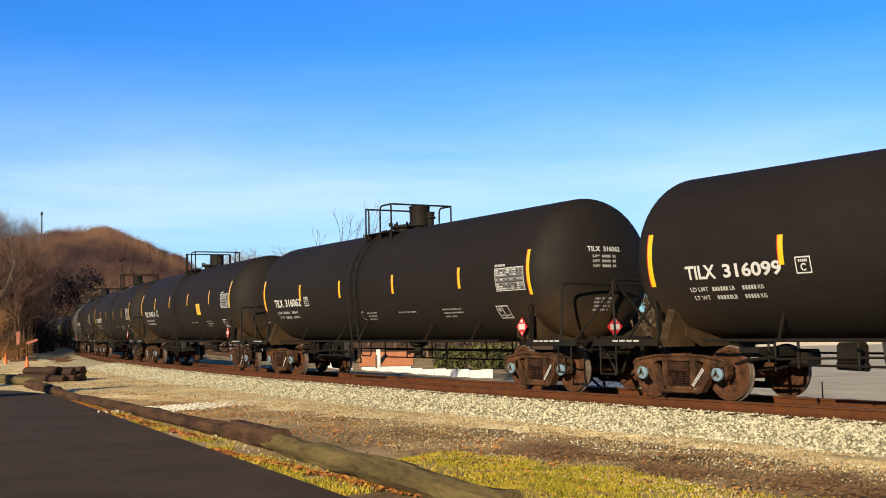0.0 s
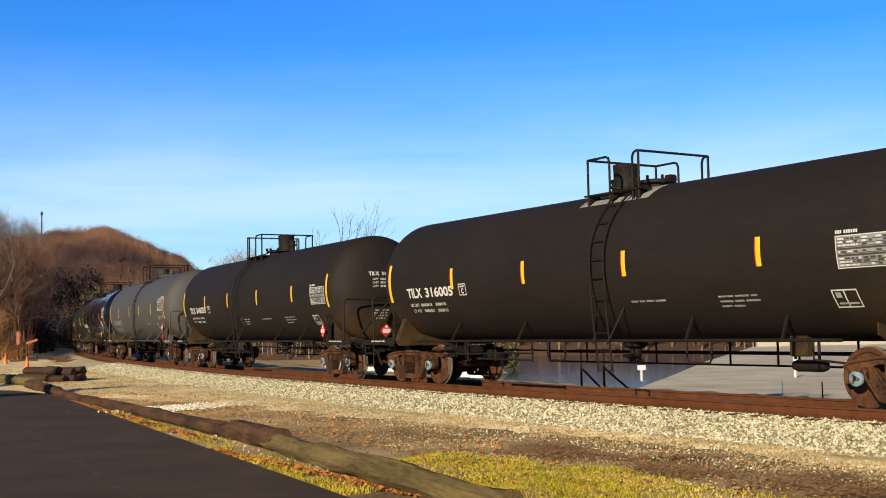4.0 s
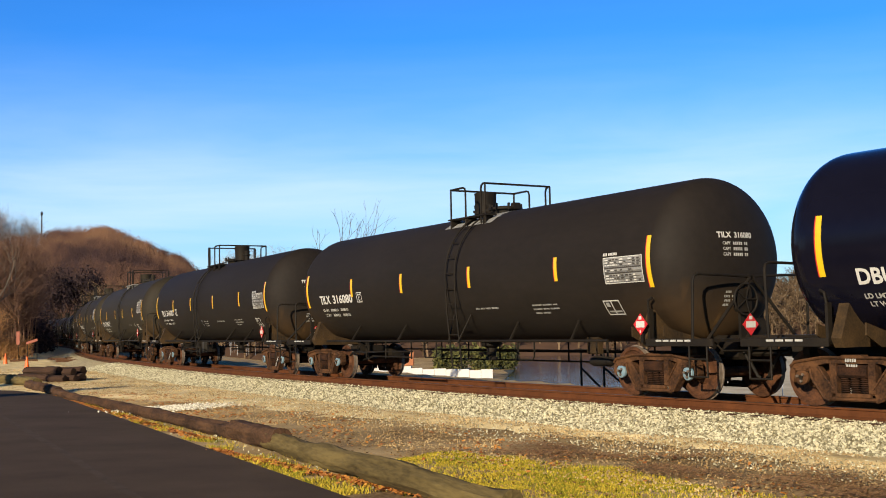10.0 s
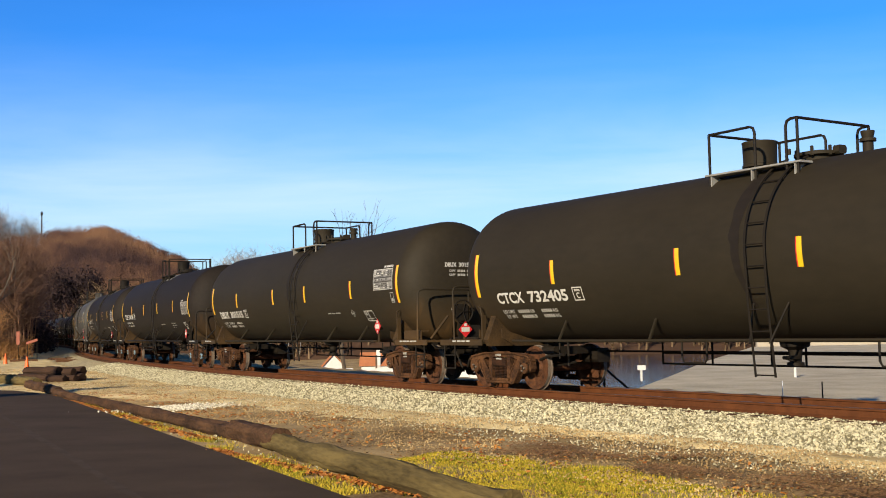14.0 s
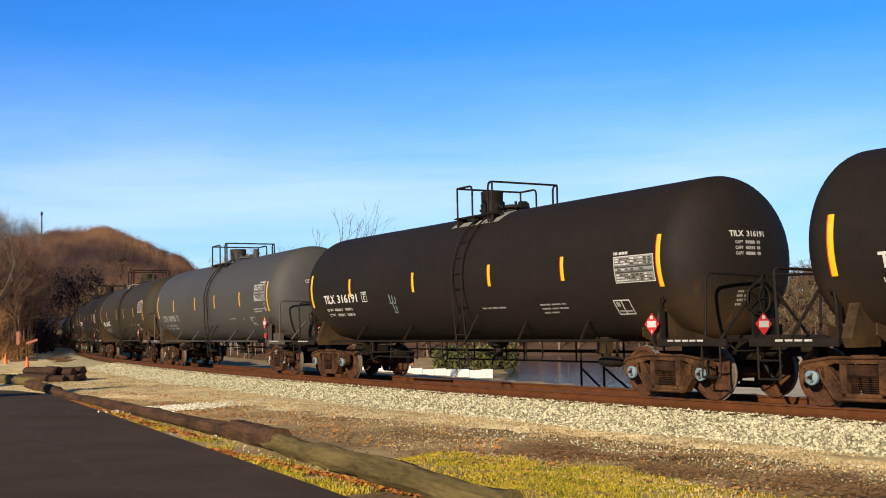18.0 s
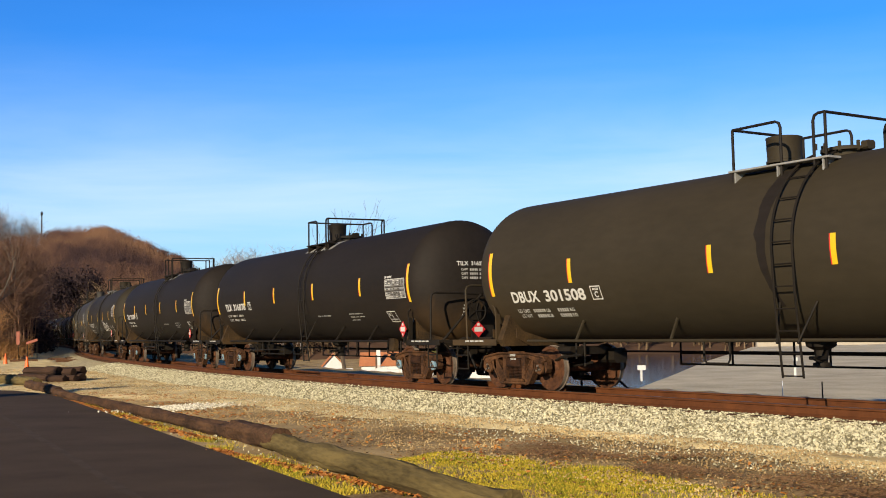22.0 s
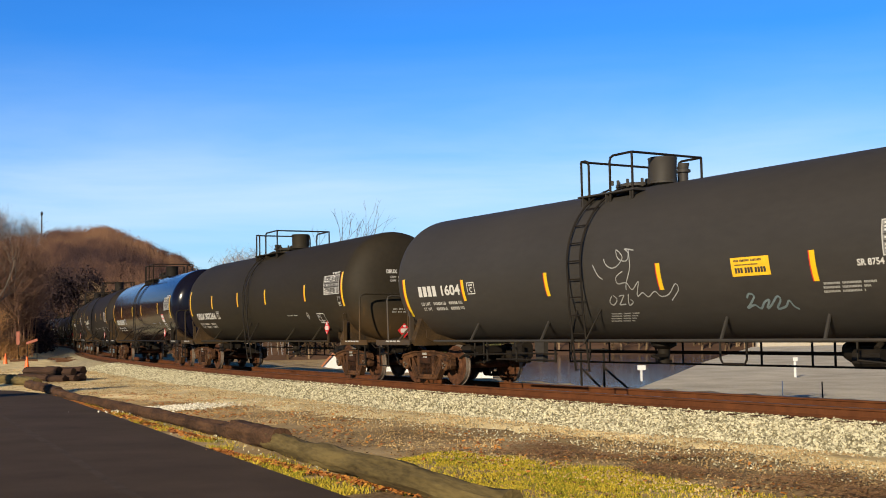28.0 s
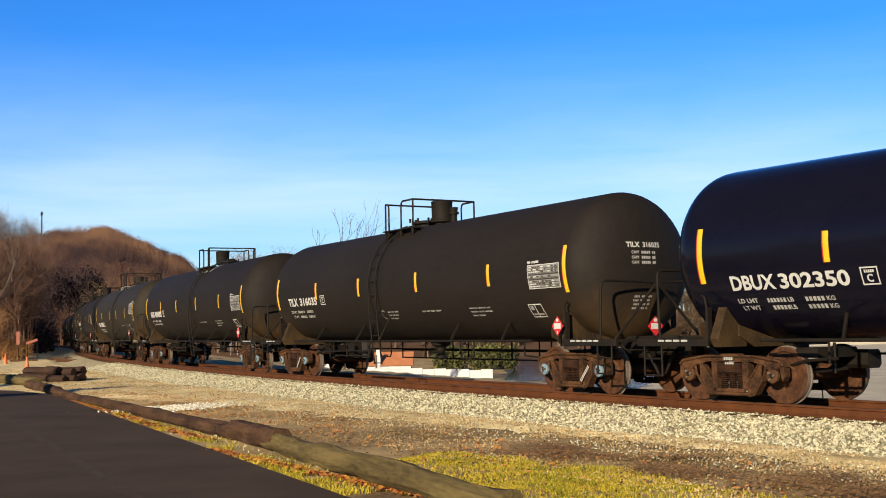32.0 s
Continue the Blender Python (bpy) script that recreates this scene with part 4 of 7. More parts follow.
    for e in (-1, 1):
        b = Build()
        b.tube([(lx + e * 0.2, -R - 0.03, 0.98), (lx + e * 0.36, -1.24, 1.62)], 0.018, 6)
        part("ladder_strut", b, M["gear_black"], car)
    if kind == "tilx_a":
        b = Build()
        ring = [(-0.80 + 0.10 * math.cos(t), 1.70 + 0.10 * math.sin(t)) for t in (0.7 + 4.4 * i / 12 for i in range(13))]
        for (xa, za), (xb, zb) in zip(ring, ring[1:]):
            n = Vector((za - zb, xb - xa)).normalized() * 0.012
            b.add([shell(xa + n.x, za + n.y), shell(xb + n.x, zb + n.y), shell(xb - n.x, zb - n.y), shell(xa - n.x, za - n.y)], [(0, 1, 2, 3)])
        part("round_mark", b, M["faint"], car, "small open ring mark", smooth=False)
    if kind == "tilx_b":
        b = Build()
        n = 10
        v = []
        for i in range(n + 1):
            a = math.radians(52 + 76 * i / n)
            v += [(lx - 1.25, -(R + 0.006) * math.cos(a), ZC + (R + 0.006) * math.sin(a)), (lx + 0.75, -(R + 0.006) * math.cos(a), ZC + (R + 0.006) * math.sin(a))]
        b.add(v, [(2 * i, 2 * i + 1, 2 * i + 3, 2 * i + 2) for i in range(n)])
        part("walkway_pad", b, M["table_grey"], car, "worn grey pad under the platform")
    if kind in ("olive", "olive_c"):
        # dark spill streak running down from the manway
        b = Build()
        n = 16
        v = []
        for i in range(n + 1):
            z = 3.86 - 2.3 * i / n
            c = sp["ladder"] - 0.46 - 0.16 * math.sin(math.pi * i / n) + 0.03 * noise.noise((i * 0.6, 0, 3))
            w = 0.20 * (1 - 0.72 * i / n) + 0.05 * noise.noise((i * 0.7, 4, 0))
            v += [shell(c - w, z, 0.004), shell(c + w * 0.6, z, 0.004)]
        b.add(v, [(2 * i, 2 * i + 1, 2 * i + 3, 2 * i + 2) for i in range(n)])
        part("spill_stain", b, M["tank_black"], car, "dark spill stain below the hatch")
    if kind == "grey":
        b = Build()
        b.box((sp["plac"][0] + MID, -1.49, sp["plac"][1] - 0.40), (0.16, 0.03, 0.15), bevel=0.006)
        part("red_tag", b, M["red"], car, "small red tag below the placard")
    # top platform, guard rail, dome and valves
    x0, x1 = (x + MID for x in sp["plat"])
    for y in (-0.80, 0.80):
        b = Build()
        b.box(((x0 + x1) / 2, y, 3.86), (x1 - x0 + 0.16, 0.30, 0.035), bevel=0.008)
        for x in (x0 + 0.05, (x0 + x1) / 2, x1 - 0.05):
            b.prism([(y - 0.13, 3.85), (y + 0.13, 3.85), (y + 0.13 * (1 if y > 0 else 1), 3.62 + 0.12 * (1 if y < 0 else 0)), (y - 0.13, 3.62 + 0.12 * (1 if y > 0 else 0))], x - 0.012, x + 0.012, "x")
        part("top_platform", b, M["table_grey"] if kind in ("olive", "olive_c") else gm, car)
    for p in railing_paths(x0, x1, *(x + MID for x in sp["gate"])):
        b = Build()
        b.tube(p, 0.025, 6)
        part("guard_rail", b, M["gear_black"], car)
    dx, dr, dz = sp["dome"]
    dx += MID
    b = Build()
    b.lathe([(3.86, dr * 0.66), (4.01, dr * 0.66), (4.02, dr * 1.03), (4.06, dr * 1.03), (4.07, dr * 0.965), (dz - 0.05, dr), (dz - 0.03, dr * 1.03), (dz - 0.01, dr * 1.03), (dz, dr * 0.95), (dz + 0.01, 0.0)], 28, "z", (dx, 0, 0))
    part("valve_dome", b, M["tank_slate"] if kind == "grey" else gm, car, "round protective valve housing")
    vx = sp["man"] + MID
    b = Build()
    b.lathe([(3.9, 0.30), (4.03, 0.30), (4.04, 0.40), (4.09, 0.40), (4.12, 0.25), (4.14, 0.0)], 20, "z", (vx, 0, 0))
    b.tube([(vx - 0.36, -0.3, 4.1), (vx - 0.36, -0.3, 4.2)], 0.03, 6)
    b.box((vx + 0.42, 0, 4.10), (0.12, 0.2, 0.14), bevel=0.03)
    part("manway_cover", b, gm, car)
    for i in range(8):
        a = math.pi / 4 * (i + 0.5)
        b = Build()
        b.lathe([(4.02, 0.03), (4.17, 0.03), (4.18, 0.02), (4.18, 0.0)], 6, "z", (vx + 0.37 * math.cos(a), 0.37 * math.sin(a), 0))
        part("manway_bolt", b, gm, car)
    px, ptop = sp["relief"]
    px += MID
    b = Build()
    b.lathe([(3.86, 0.085), (ptop - 0.18, 0.085), (ptop - 0.17, 0.13), (ptop - 0.12, 0.13), (ptop - 0.11, 0.09), (ptop - 0.02, 0.11), (ptop, 0.11), (ptop + 0.005, 0.0)], 16, "z", (px, 0.0, 0))
    part("relief_valve", b, gm, car)
    # side pipe, its brackets, underframe rods
    for s in (-1, 1):
        b = Build()
        b.tube([(-6.1, s * 1.42, 1.03), (6.1, s * 1.42, 1.03)], 0.028, 8)
        part("side_pipe", b, gm, car)
    for x in (-4.58, -2.03, 2.87, 4.97):
        b = Build()
        b.tube([(x, -1.42, 1.03), (x - 0.18, -1.06, 1.42)], 0.03, 6)
        part("pipe_bracket", b, gm, car)
    for y, z in ((1.36, 0.72), (1.36, 0.50), (0.45, 0.78)):
        b = Build()
        b.tube([(-4.6 if y > 1 else -5.9, y, z), (5.0 if y > 1 else 5.9, y, z)], 0.022, 6)
        part("brake_rod", b, M["gear_black"], car)
    for x in (-4.6, -3.2, -1.7, -0.9, 1.2, 2.4, 2.9, 4.2, 5.0):
        b = Build()
        b.tube([(x, 1.36, 1.05), (x, 1.36, 0.48)], 0.022, 6)
        part("hanger", b, M["gear_black"], car)
    for x in (-1.9, 2.2):
        b = Build()
        b.tube([(x, -0.75, 1.05), (x, -0.75, 0.70), (x + 0.05, -0.75, 0.62), (x + 0.55, -0.75, 0.62), (x + 0.6, -0.75, 0.70), (x + 0.6, -0.75, 1.0)], 0.02, 6)
        part("safety_loop", b, M["gear_black"], car)
    b = Build()
    b.lathe([(1.0, 0.26), (0.90, 0.24), (0.84, 0.12), (0.64, 0.10), (0.63, 0.145), (0.57, 0.145), (0.55, 0.0)], 16, "z", (0, 0, 0))
    b.box((0.10, -0.22, 0.72), (0.08, 0.36, 0.06), bevel=0.02)
    b.tube([(0.10, -0.40, 0.72), (0.34, -0.44, 0.66)], 0.018, 6)
    part("bottom_outlet", b, M["gear_black"], car)
    if not kind.startswith("tilx"):
        b = Build()
        b.lathe([(-0.42, 0.0), (-0.40, 0.14), (-0.3, 0.19), (0.3, 0.19), (0.40, 0.14), (0.42, 0.0)], 14, "x", (4.4, 0.3, 0.82))
        part("air_reservoir", b, M["gear_black"], car)
        b = Build()
        b.box((5.1, -0.5, 0.74), (0.5, 0.34, 0.26), bevel=0.05)
        b.tube([(5.1, -0.4, 0.88), (5.1, -0.1, 1.1)], 0.05)
        part("brake_cylinder", b, M["gear_black"], car)
    if kind == "tilx_b":
        b = Build()
        b.box((4.55, -0.5, 0.92), (0.36, 0.12, 0.34), bevel=0.02)
        part("hanging_plate", b, M["dusty"], car, "dusty brown hanging plate")
        b = Build()
        b.lathe([(-0.36, 0.0), (-0.33, 0.07), (-0.24, 0.10), (0.24, 0.10), (0.33, 0.07), (0.36, 0.0)], 14, "x", (4.66, -0.42, 0.60))
        for x in (4.36, 4.84):
            b.tube([(x, -0.42, 0.70), (x, -0.42, 1.02)], 0.025, 6)
        part("air_reservoir", b, M["gear_black"], car)
    elif kind.startswith("tilx") or kind == "slate":
        b = Build()
        b.box((-3.92, -0.5, 0.80), (0.36, 0.30, 0.36), bevel=0.06)
        b.tube([(-4.15, -0.55, 0.62), (-3.62, -0.55, 0.60)], 0.07, 8)
        part("valve_box", b, M["gear_black"], car, "black brake valve box")
        b = Build()
        b.prism([(-3.32, 1.02), (-2.98, 1.02), (-3.02, 0.56), (-3.26, 0.56)], -0.62, -0.50)
        part("hanging_plate", b, M["tank_slate"], car, "dark grey hanging plate")
    if kind.startswith("tilx") or kind == "slate":
        for pts in ([(-5.0, -0.98, 0.72), (-3.3, -1.0, 0.76), (-2.05, -1.0, 0.76)], [(-4.2, -1.0, 0.63), (-2.08, -1.0, 0.62)]):
            b = Build()
            b.tube(pts, 0.022, 6)
            part("brake_rod", b, M["gear_black"], car)
        for x in (-4.55, -3.45, -2.1):
            b = Build()
            b.tube([(x, -1.0, 1.05), (x, -1.0, 0.58)], 0.024, 6)
            part("hanger", b, M["gear_black"], car)
    # ends
    for e in (-1, 1):
        b = Build()
        a0 = [math.radians(-90 - 53 + 106 * i / 16) for i in range(17)]
        out = [(1.34, 0.92), (1.42, 1.06)] + [(-(R + 0.004) * math.cos(math.pi / 2 + 0) + (R + 0.004) * math.cos(a), ZC + (R + 0.004) * math.sin(a)) for a in a0[::-1]] + [(-1.42, 1.06), (-1.34, 0.92)]
        b.prism(out, e * TRUCK - 0.09, e * TRUCK + 0.09, "x")
        for dx in (-0.42, 0.42):
            b.prism([(0.95, 0.92), (1.30, 1.10), (1.30, 1.28)] + [((R + 0.004) * math.cos(a), ZC + (R + 0.004) * math.sin(a)) for a in a0[::-1][5:-5]] + [(-1.30, 1.28), (-1.30, 1.10), (-0.95, 0.92)], e * TRUCK + dx - 0.015, e * TRUCK + dx + 0.015, "x")
        part("body_bolster", b, M["dusty"], car, "dusty steel saddle under the tank end")
        b = Build()
        b.box((e * 7.75, 0, 0.92), (2.6, 0.42, 0.36), bevel=0.04)
        part("draft_sill", b, M["gear_black"], car)
        b = Build()
        b.tube([(e * 8.6, 0, 0.88), (e * 8.84, 0, 0.88)], 0.09, 10)
        b.box((e * 8.93, 0.04, 0.88), (0.26, 0.24, 0.28), bevel=0.07)
        b.box((e * 8.99, -0.11, 0.88), (0.2, 0.14, 0.26), bevel=0.06)
        part("coupler", b, M["rust"], car, "rust-brown knuckle coupler")
        b = Build()
        for s in (-1, 1):
            b.box((e * 8.0, s * 1.28, 1.03), (1.65, 0.32, 0.05), bevel=0.01)
            b.box((e * 8.0, s * 1.44, 1.0), (1.65, 0.02, 0.13), bevel=0.005)
        b.box((e * 8.66, 0, 1.03), (0.34, 2.3, 0.05), bevel=0.01)
        part("end_platform", b, gm, car)
        b = Build()
        for i in range(5 if e > 0 else 4):
            b.box((e * 7.88 - 0.36 + 0.18 * i, -1.4555, 1.03), (0.14, 0.006, 0.032))
        part("edge_marking", b, M["stencil"], car, "white reflective edge marking", smooth=False)
        tilx = kind.startswith("tilx") or kind == "slate"
        for s in (-1, 1):
            b = Build()
            if tilx:
                b.tube([(e * 8.30, s * 1.39, 1.03), (e * 8.34, s * 1.39, 2.04), (e * 8.35, s * 1.36, 2.12), (e * 8.35, s * 1.27, 2.155), (e * 8.33, s * 0.6, 2.14), (e * 8.31, s * 0.03, 2.12)], 0.025, 7)
            else:
                b.tube([(e * 8.30, s * 1.41, 1.03), (e * 8.33, s * 1.41, 2.14), (e * 8.34, s * 1.37, 2.22), (e * 8.35, s * 1.26, 2.255), (e * 8.36, s * 0.5, 2.25), (e * 8.36, 0, 2.25)], 0.024, 7)
            part("end_handrail", b, gm, car, "bent steel handrail")
            if tilx:
                b = Build()
                b.tube([(e * 8.33, s * 1.08, 1.04), (e * 8.32, s * 0.03, 2.10)], 0.03, 7)
                b.box((e * 8.31, s * 0.035, 2.10), (0.06, 0.10, 0.10), bevel=0.02)
                part("end_brace", b, gm, car, "slanting brace of the end rail")
            elif kind != "gloss" and kind != "olive_b" and e > 0:
                b = Build()
                b.box((e * 7.85, s * 1.30, 1.165), (0.86, 0.04, 0.23), bevel=0.02)
                b.box((e * 7.85, s * 1.20, 1.27), (0.86, 0.22, 0.03), bevel=0.01)
                part("step_plate", b, gm, car, "raised plate above the end sill")
                b = Build()
                b.tube([(e * 8.24, s * 1.02, 1.08), (e * 8.24, s * 0.55, 1.62)], 0.032, 6)
                part("end_strut", b, gm, car)
            b = Build()
            b.box((e * 7.22, s * 1.36, 1.28), (0.05, 0.10, 0.62), bevel=0.01)
            b.tube([(e * 7.22, s * 1.40, 1.58), (e * 7.24, s * 1.42, 1.74), (e * 7.33, s * 1.40, 1.78)], 0.022, 6)
            part("sill_bracket", b, gm, car)
            b = Build()
            for dy in (0, 1):
                b.tube([(e * (8.25 + 0.42 * dy), s * 1.43, 1.0), (e * (8.25 + 0.42 * dy), s * 1.43, 0.42)], 0.018, 6)
            for z in (0.43, 0.72):
                b.tube([(e * 8.25, s * 1.43, z), (e * 8.67, s * 1.43, z)], 0.018, 6)
            part("sill_step", b, M["gear_black"], car)
        if not tilx and kind != "gloss":
            b = Build()
            b.tube([(e * 8.33, -0.02, 1.02), (e * 8.33, -0.02, 2.24)], 0.022, 6)
            part("end_post", b, gm, car)
        # clutter round the draft gear: uncoupling rod, brackets, end ladder step
        b = Build()
        b.tube([(e * 8.72, -1.30, 1.00), (e * 8.80, -1.20, 0.86), (e * 8.84, -0.3, 0.84), (e * 8.86, -0.1, 0.98)], 0.018, 6)
        part("uncoupling_rod", b, M["gear_black"], car)
        b = Build()
        b.box((e * 8.35, -0.42, 0.84), (0.34, 0.30, 0.30), bevel=0.05)
        b.box((e * 7.92, -0.62, 0.88), (0.12, 0.75, 0.22), bevel=0.03)
        b.box((e * 8.50, 0.55, 0.90), (0.10, 0.80, 0.18), bevel=0.03)
        part("draft_bracket", b, M["gear_black"], car)
        if tilx and e > 0:
            b = Build()
            b.tube([(5.2, -0.98, 1.0), (5.2, -0.98, 0.72), (5.9, -0.9, 0.66)], 0.02, 6)
        else:
            b = Build()
            b.box((e * 5.72, -0.30, 0.82), (0.42, 1.0, 0.16), bevel=0.03)
            b.box((e * 5.55, 0.35, 0.70), (0.5, 0.35, 0.3), bevel=0.06)
            b.tube([(e * 5.1, -0.86, 0.74), (e * 5.7, -0.84, 0.70), (e * 6.5, -0.62, 0.52)], 0.028, 6)
            b.tube([(e * 5.2, -0.5, 0.58), (e * 6.45, -0.35, 0.44)], 0.03, 6)
            b.tube([(e * 5.25, -0.86, 0.98), (e * 5.25, -0.86, 0.66)], 0.02, 6)
            b.tube([(e * 5.42, -0.5, 0.98), (e * 5.42, -0.5, 0.50)], 0.025, 6)
        part("brake_rigging", b, M["gear_black"], car, "dark brake levers and rods behind the wheels")
        b = Build()
        b.tube([(e * 8.70, -0.62, 0.82), (e * 8.86, -0.62, 0.62), (e * 8.98, -0.6, 0.42), (e * 9.03, -0.58, 0.40)], 0.03, 6)
        part("air_hose", b, M["gear_black"], car)
        # placards
        for nm, c, ax in ((("placard", (e * (sp["plac"][0] + MID), -1.50, sp["plac"][1]), "y"), ("placard", (e * 8.46, -0.20, 1.285), "x"))[:2 if e > 0 else 0]):
            b = Build()
            h = 0.19
            if ax == "y":
                b.prism([(c[0], c[2] - h), (c[0] + h, c[2]), (c[0], c[2] + h), (c[0] - h, c[2])], c[1], c[1] - 0.012, "y", 0)
                b.box((c[0], c[1] - 0.014, c[2]), (0.22, 0.006, 0.11), k=1)
                b.box((c[0], c[1] - 0.014, c[2] + 0.115), (0.07, 0.006, 0.06), k=1)
                b.box((c[0], c[1] - 0.014, c[2] - 0.125), (0.03, 0.006, 0.05), k=1)
                b.box((c[0], c[1] + 0.06, c[2] - 0.05), (0.06, 0.12, 0.06), k=2)
                b.box((c[0], c[1] + 0.03, (c[2] + 1.0) / 2), (0.05, 0.04, c[2] - 1.0), k=2)
            else:
                b.prism([(c[1], c[2] - h), (c[1] + h, c[2]), (c[1], c[2] + h), (c[1] - h, c[2])], c[0], c[0] + e * 0.012, "x", 0)
                b.box((c[0] + e * 0.014, c[1], c[2]), (0.006, 0.22, 0.11), k=1)
                b.box((c[0] + e * 0.014, c[1], c[2] + 0.115), (0.006, 0.07, 0.06), k=1)
                b.box((c[0] - e * 0.03, c[1], c[2] - 0.1), (0.05, 0.05, 0.5), k=2)
            part(nm, b, [M["red"], M["white"], gm], car, "red and white hazard diamond", smooth=False)
    # hand brake on the leading end
    if kind in ("tilx_b", "grey", "olive", "olive_c"):
        b = Build()
        hb, hy = 8.40, -0.22
        for i in range(5):
            a = 2 * math.pi * i / 5
            b.tube([(hb, hy, 1.72), (hb, hy + 0.26 * math.cos(a), 1.72 + 0.26 * math.sin(a))], 0.014, 5)
        ring = [(hb, hy + 0.27 * math.cos(2 * math.pi * i / 20), 1.72 + 0.27 * math.sin(2 * math.pi * i / 20)) for i in range(21)]
        b.tube(ring, 0.019, 6)
        b.box((hb - 0.08, hy, 1.70), (0.12, 0.32, 0.40), bevel=0.05)
        b.box((hb - 0.10, hy, 1.28), (0.06, 0.14, 0.55))
        b.box((hb - 0.10, hy + 0.3, 1.22), (0.10, 0.42, 0.34), bevel=0.04)
        part("hand_brake", b, M["gear_black"], car, "dark hand brake wheel and housing")
    for x in (-TRUCK, FRONT_TRUCK[kind[0]]):
        add_bogie(car, x, kind)
    return car


# cars whose strips sit otherwise than on the rest of their kind
ODD_STRIPS = {11: (-7.38, -4.76, -1.81, 1.25, 4.41, 7.18), 12: (-7.39, -4.97, -1.57, 1.76, 4.37, 7.15), 17: (-7.33, -4.86, -1.4, 1.57, 4.46, 7.2)}
PROTO, CARS = {}, []
# slack in the couplings: how far each car runs ahead of an even spacing
CREEP = (0.11, 0.12, 0.19, 0.24, 0.02, 0.0, 0.0, -0.03, 0.0, 0.0, -0.06, -0.03, 0.05, 0.06, 0.0, -0.02, 0.03, 0.04, 0.05, 0.07, 0.15, 0.15, 0.20)


def car_place(i, t):
    """How far the middle of car i has come along the line at t seconds."""
    return -4.77 - PITCH * i + 7.25 - MID + CREEP[min(i, len(CREEP) - 1)] + 11.1666 * t + 0.239 * t * t / 32 - 0.0492 * t ** 3 / 1024


def car_pose(s):
    x0, y0, _ = on_track(s - TRUCK)
    x1, y1, _ = on_track(s + TRUCK)
    return Matrix.Translation(((x0 + x1) / 2, (y0 + y1) / 2, 0)) @ Matrix.Rotation(math.atan2(y1 - y0, x1 - x0), 4, "Z")


def build_train():
    for i, (kind, mark, number) in enumerate(TRAIN):
        m = car_pose(car_place(i, 0))
        if kind not in PROTO:
            PROTO[kind] = build_car(kind)
            PROTO[kind].matrix_basis = m
            car = PROTO[kind]
        else:
            car = None
        CARS.append((car, kind, mark, number, m))
    made = []
    for car, kind, mark, number, m in CARS:
        made.append(car or copy_thing(PROTO[kind], m))
    CARS[:] = [(c, *rest[1:]) for c, rest in zip(made, CARS)]
    for i, (car, kind, mark, number, m) in enumerate(CARS):
        size_tank(kind)
        sp = SPEC[kind]
        add_strips(car, kind, ODD_STRIPS.get(i, sp["strips"]))
        tx, tz, th, tw, mark_w, num_x = sp["text"]
        b = Build()
        if kind == "slate":
            # the owner's mark stays as plain bars, the number follows
            write_on(b, "####", tx, tz, th, mark_w)
        elif number:
            write_on(b, mark, tx, tz, th, mark_w)
        else:
            write_on(b, "####", tx, tz, th, mark_w)
        part("reporting_mark", b, M["chalk"] if kind == "grey" else M["white"], car, "large white stencilled mark", smooth=False)
        b = Build()
        write_on(b, number or "######", tx + num_x, tz, th, tw - num_x)
        part("car_number", b, M["chalk"] if kind == "grey" else M["white"], car, "large white stencilled car number", smooth=False)
        head_y = -0.52

        def on_head(u, v):
            return head_at(u, v)
        if number:
            b = Build()
            write_on(b, mark if mark else "####", head_y, 2.81, 0.105, 0.30, on_head)
            part("end_mark", b, M["white"], car, "small white mark on the tank end", smooth=False)
            b = Build()
            write_on(b, number, head_y + 0.37, 2.81, 0.105, 0.42 if len(number) > 4 else 0.30, on_head)
            part("end_number", b, M["white"], car, "small white car number on the tank end", smooth=False)
        for j in range(3 if kind.startswith("tilx") else 2):
            b = Build()
            z = 2.685 - 0.098 * j
            write_on(b, "CAPY", head_y + 0.10, z, 0.058, 0.17, on_head)
            write_on(b, "#####", head_y + 0.32, z, 0.055, 0.22, on_head)
            write_on(b, "##", head_y + 0.58, z, 0.055, 0.09, on_head)
            part("end_stencil", b, M["chalk" if kind == "grey" else "stencil"], car, "small white stencilled capacity line", smooth=False)["kind"] = "stuff"
        for j in range(4 if kind.startswith("tilx") else 2):
            b = Build()
            z, y = 1.84 - 0.075 * j, -0.34 - 0.02 * (j % 2)
            for n, w in ((4, 0.13), (3, 0.12), (3, 0.10 - 0.02 * j)):
                write_on(b, "#" * n, y, z, 0.04, w, on_head)
                y += w + 0.035
            part("end_stencil", b, M["faint"], car, "small worn stencilled line", smooth=False)["kind"] = "stuff"
    decorate()


def scrawl(i, strokes, mat, label, w=0.02):
    """Chalk or paint strokes on the flank of a car: each a list of (x, z)."""
    car = CARS[i][0]
    size_tank(CARS[i][1])
    for st in strokes:
        b = Build()
        for (xa, za), (xb, zb) in zip(st, st[1:]):
            d = Vector((xb - xa, zb - za))
            if d.length < 1e-4:
                continue
            n = Vector((-d.y, d.x)).normalized() * w
            b.add([shell(xa + n.x, za + n.y, 0.008), shell(xb + n.x, zb + n.y, 0.008), shell(xb - n.x, zb - n.y, 0.008), shell(xa - n.x, za - n.y, 0.008)], [(0, 1, 2, 3)])
        part("scrawl", b, M[mat], car, label, smooth=False)


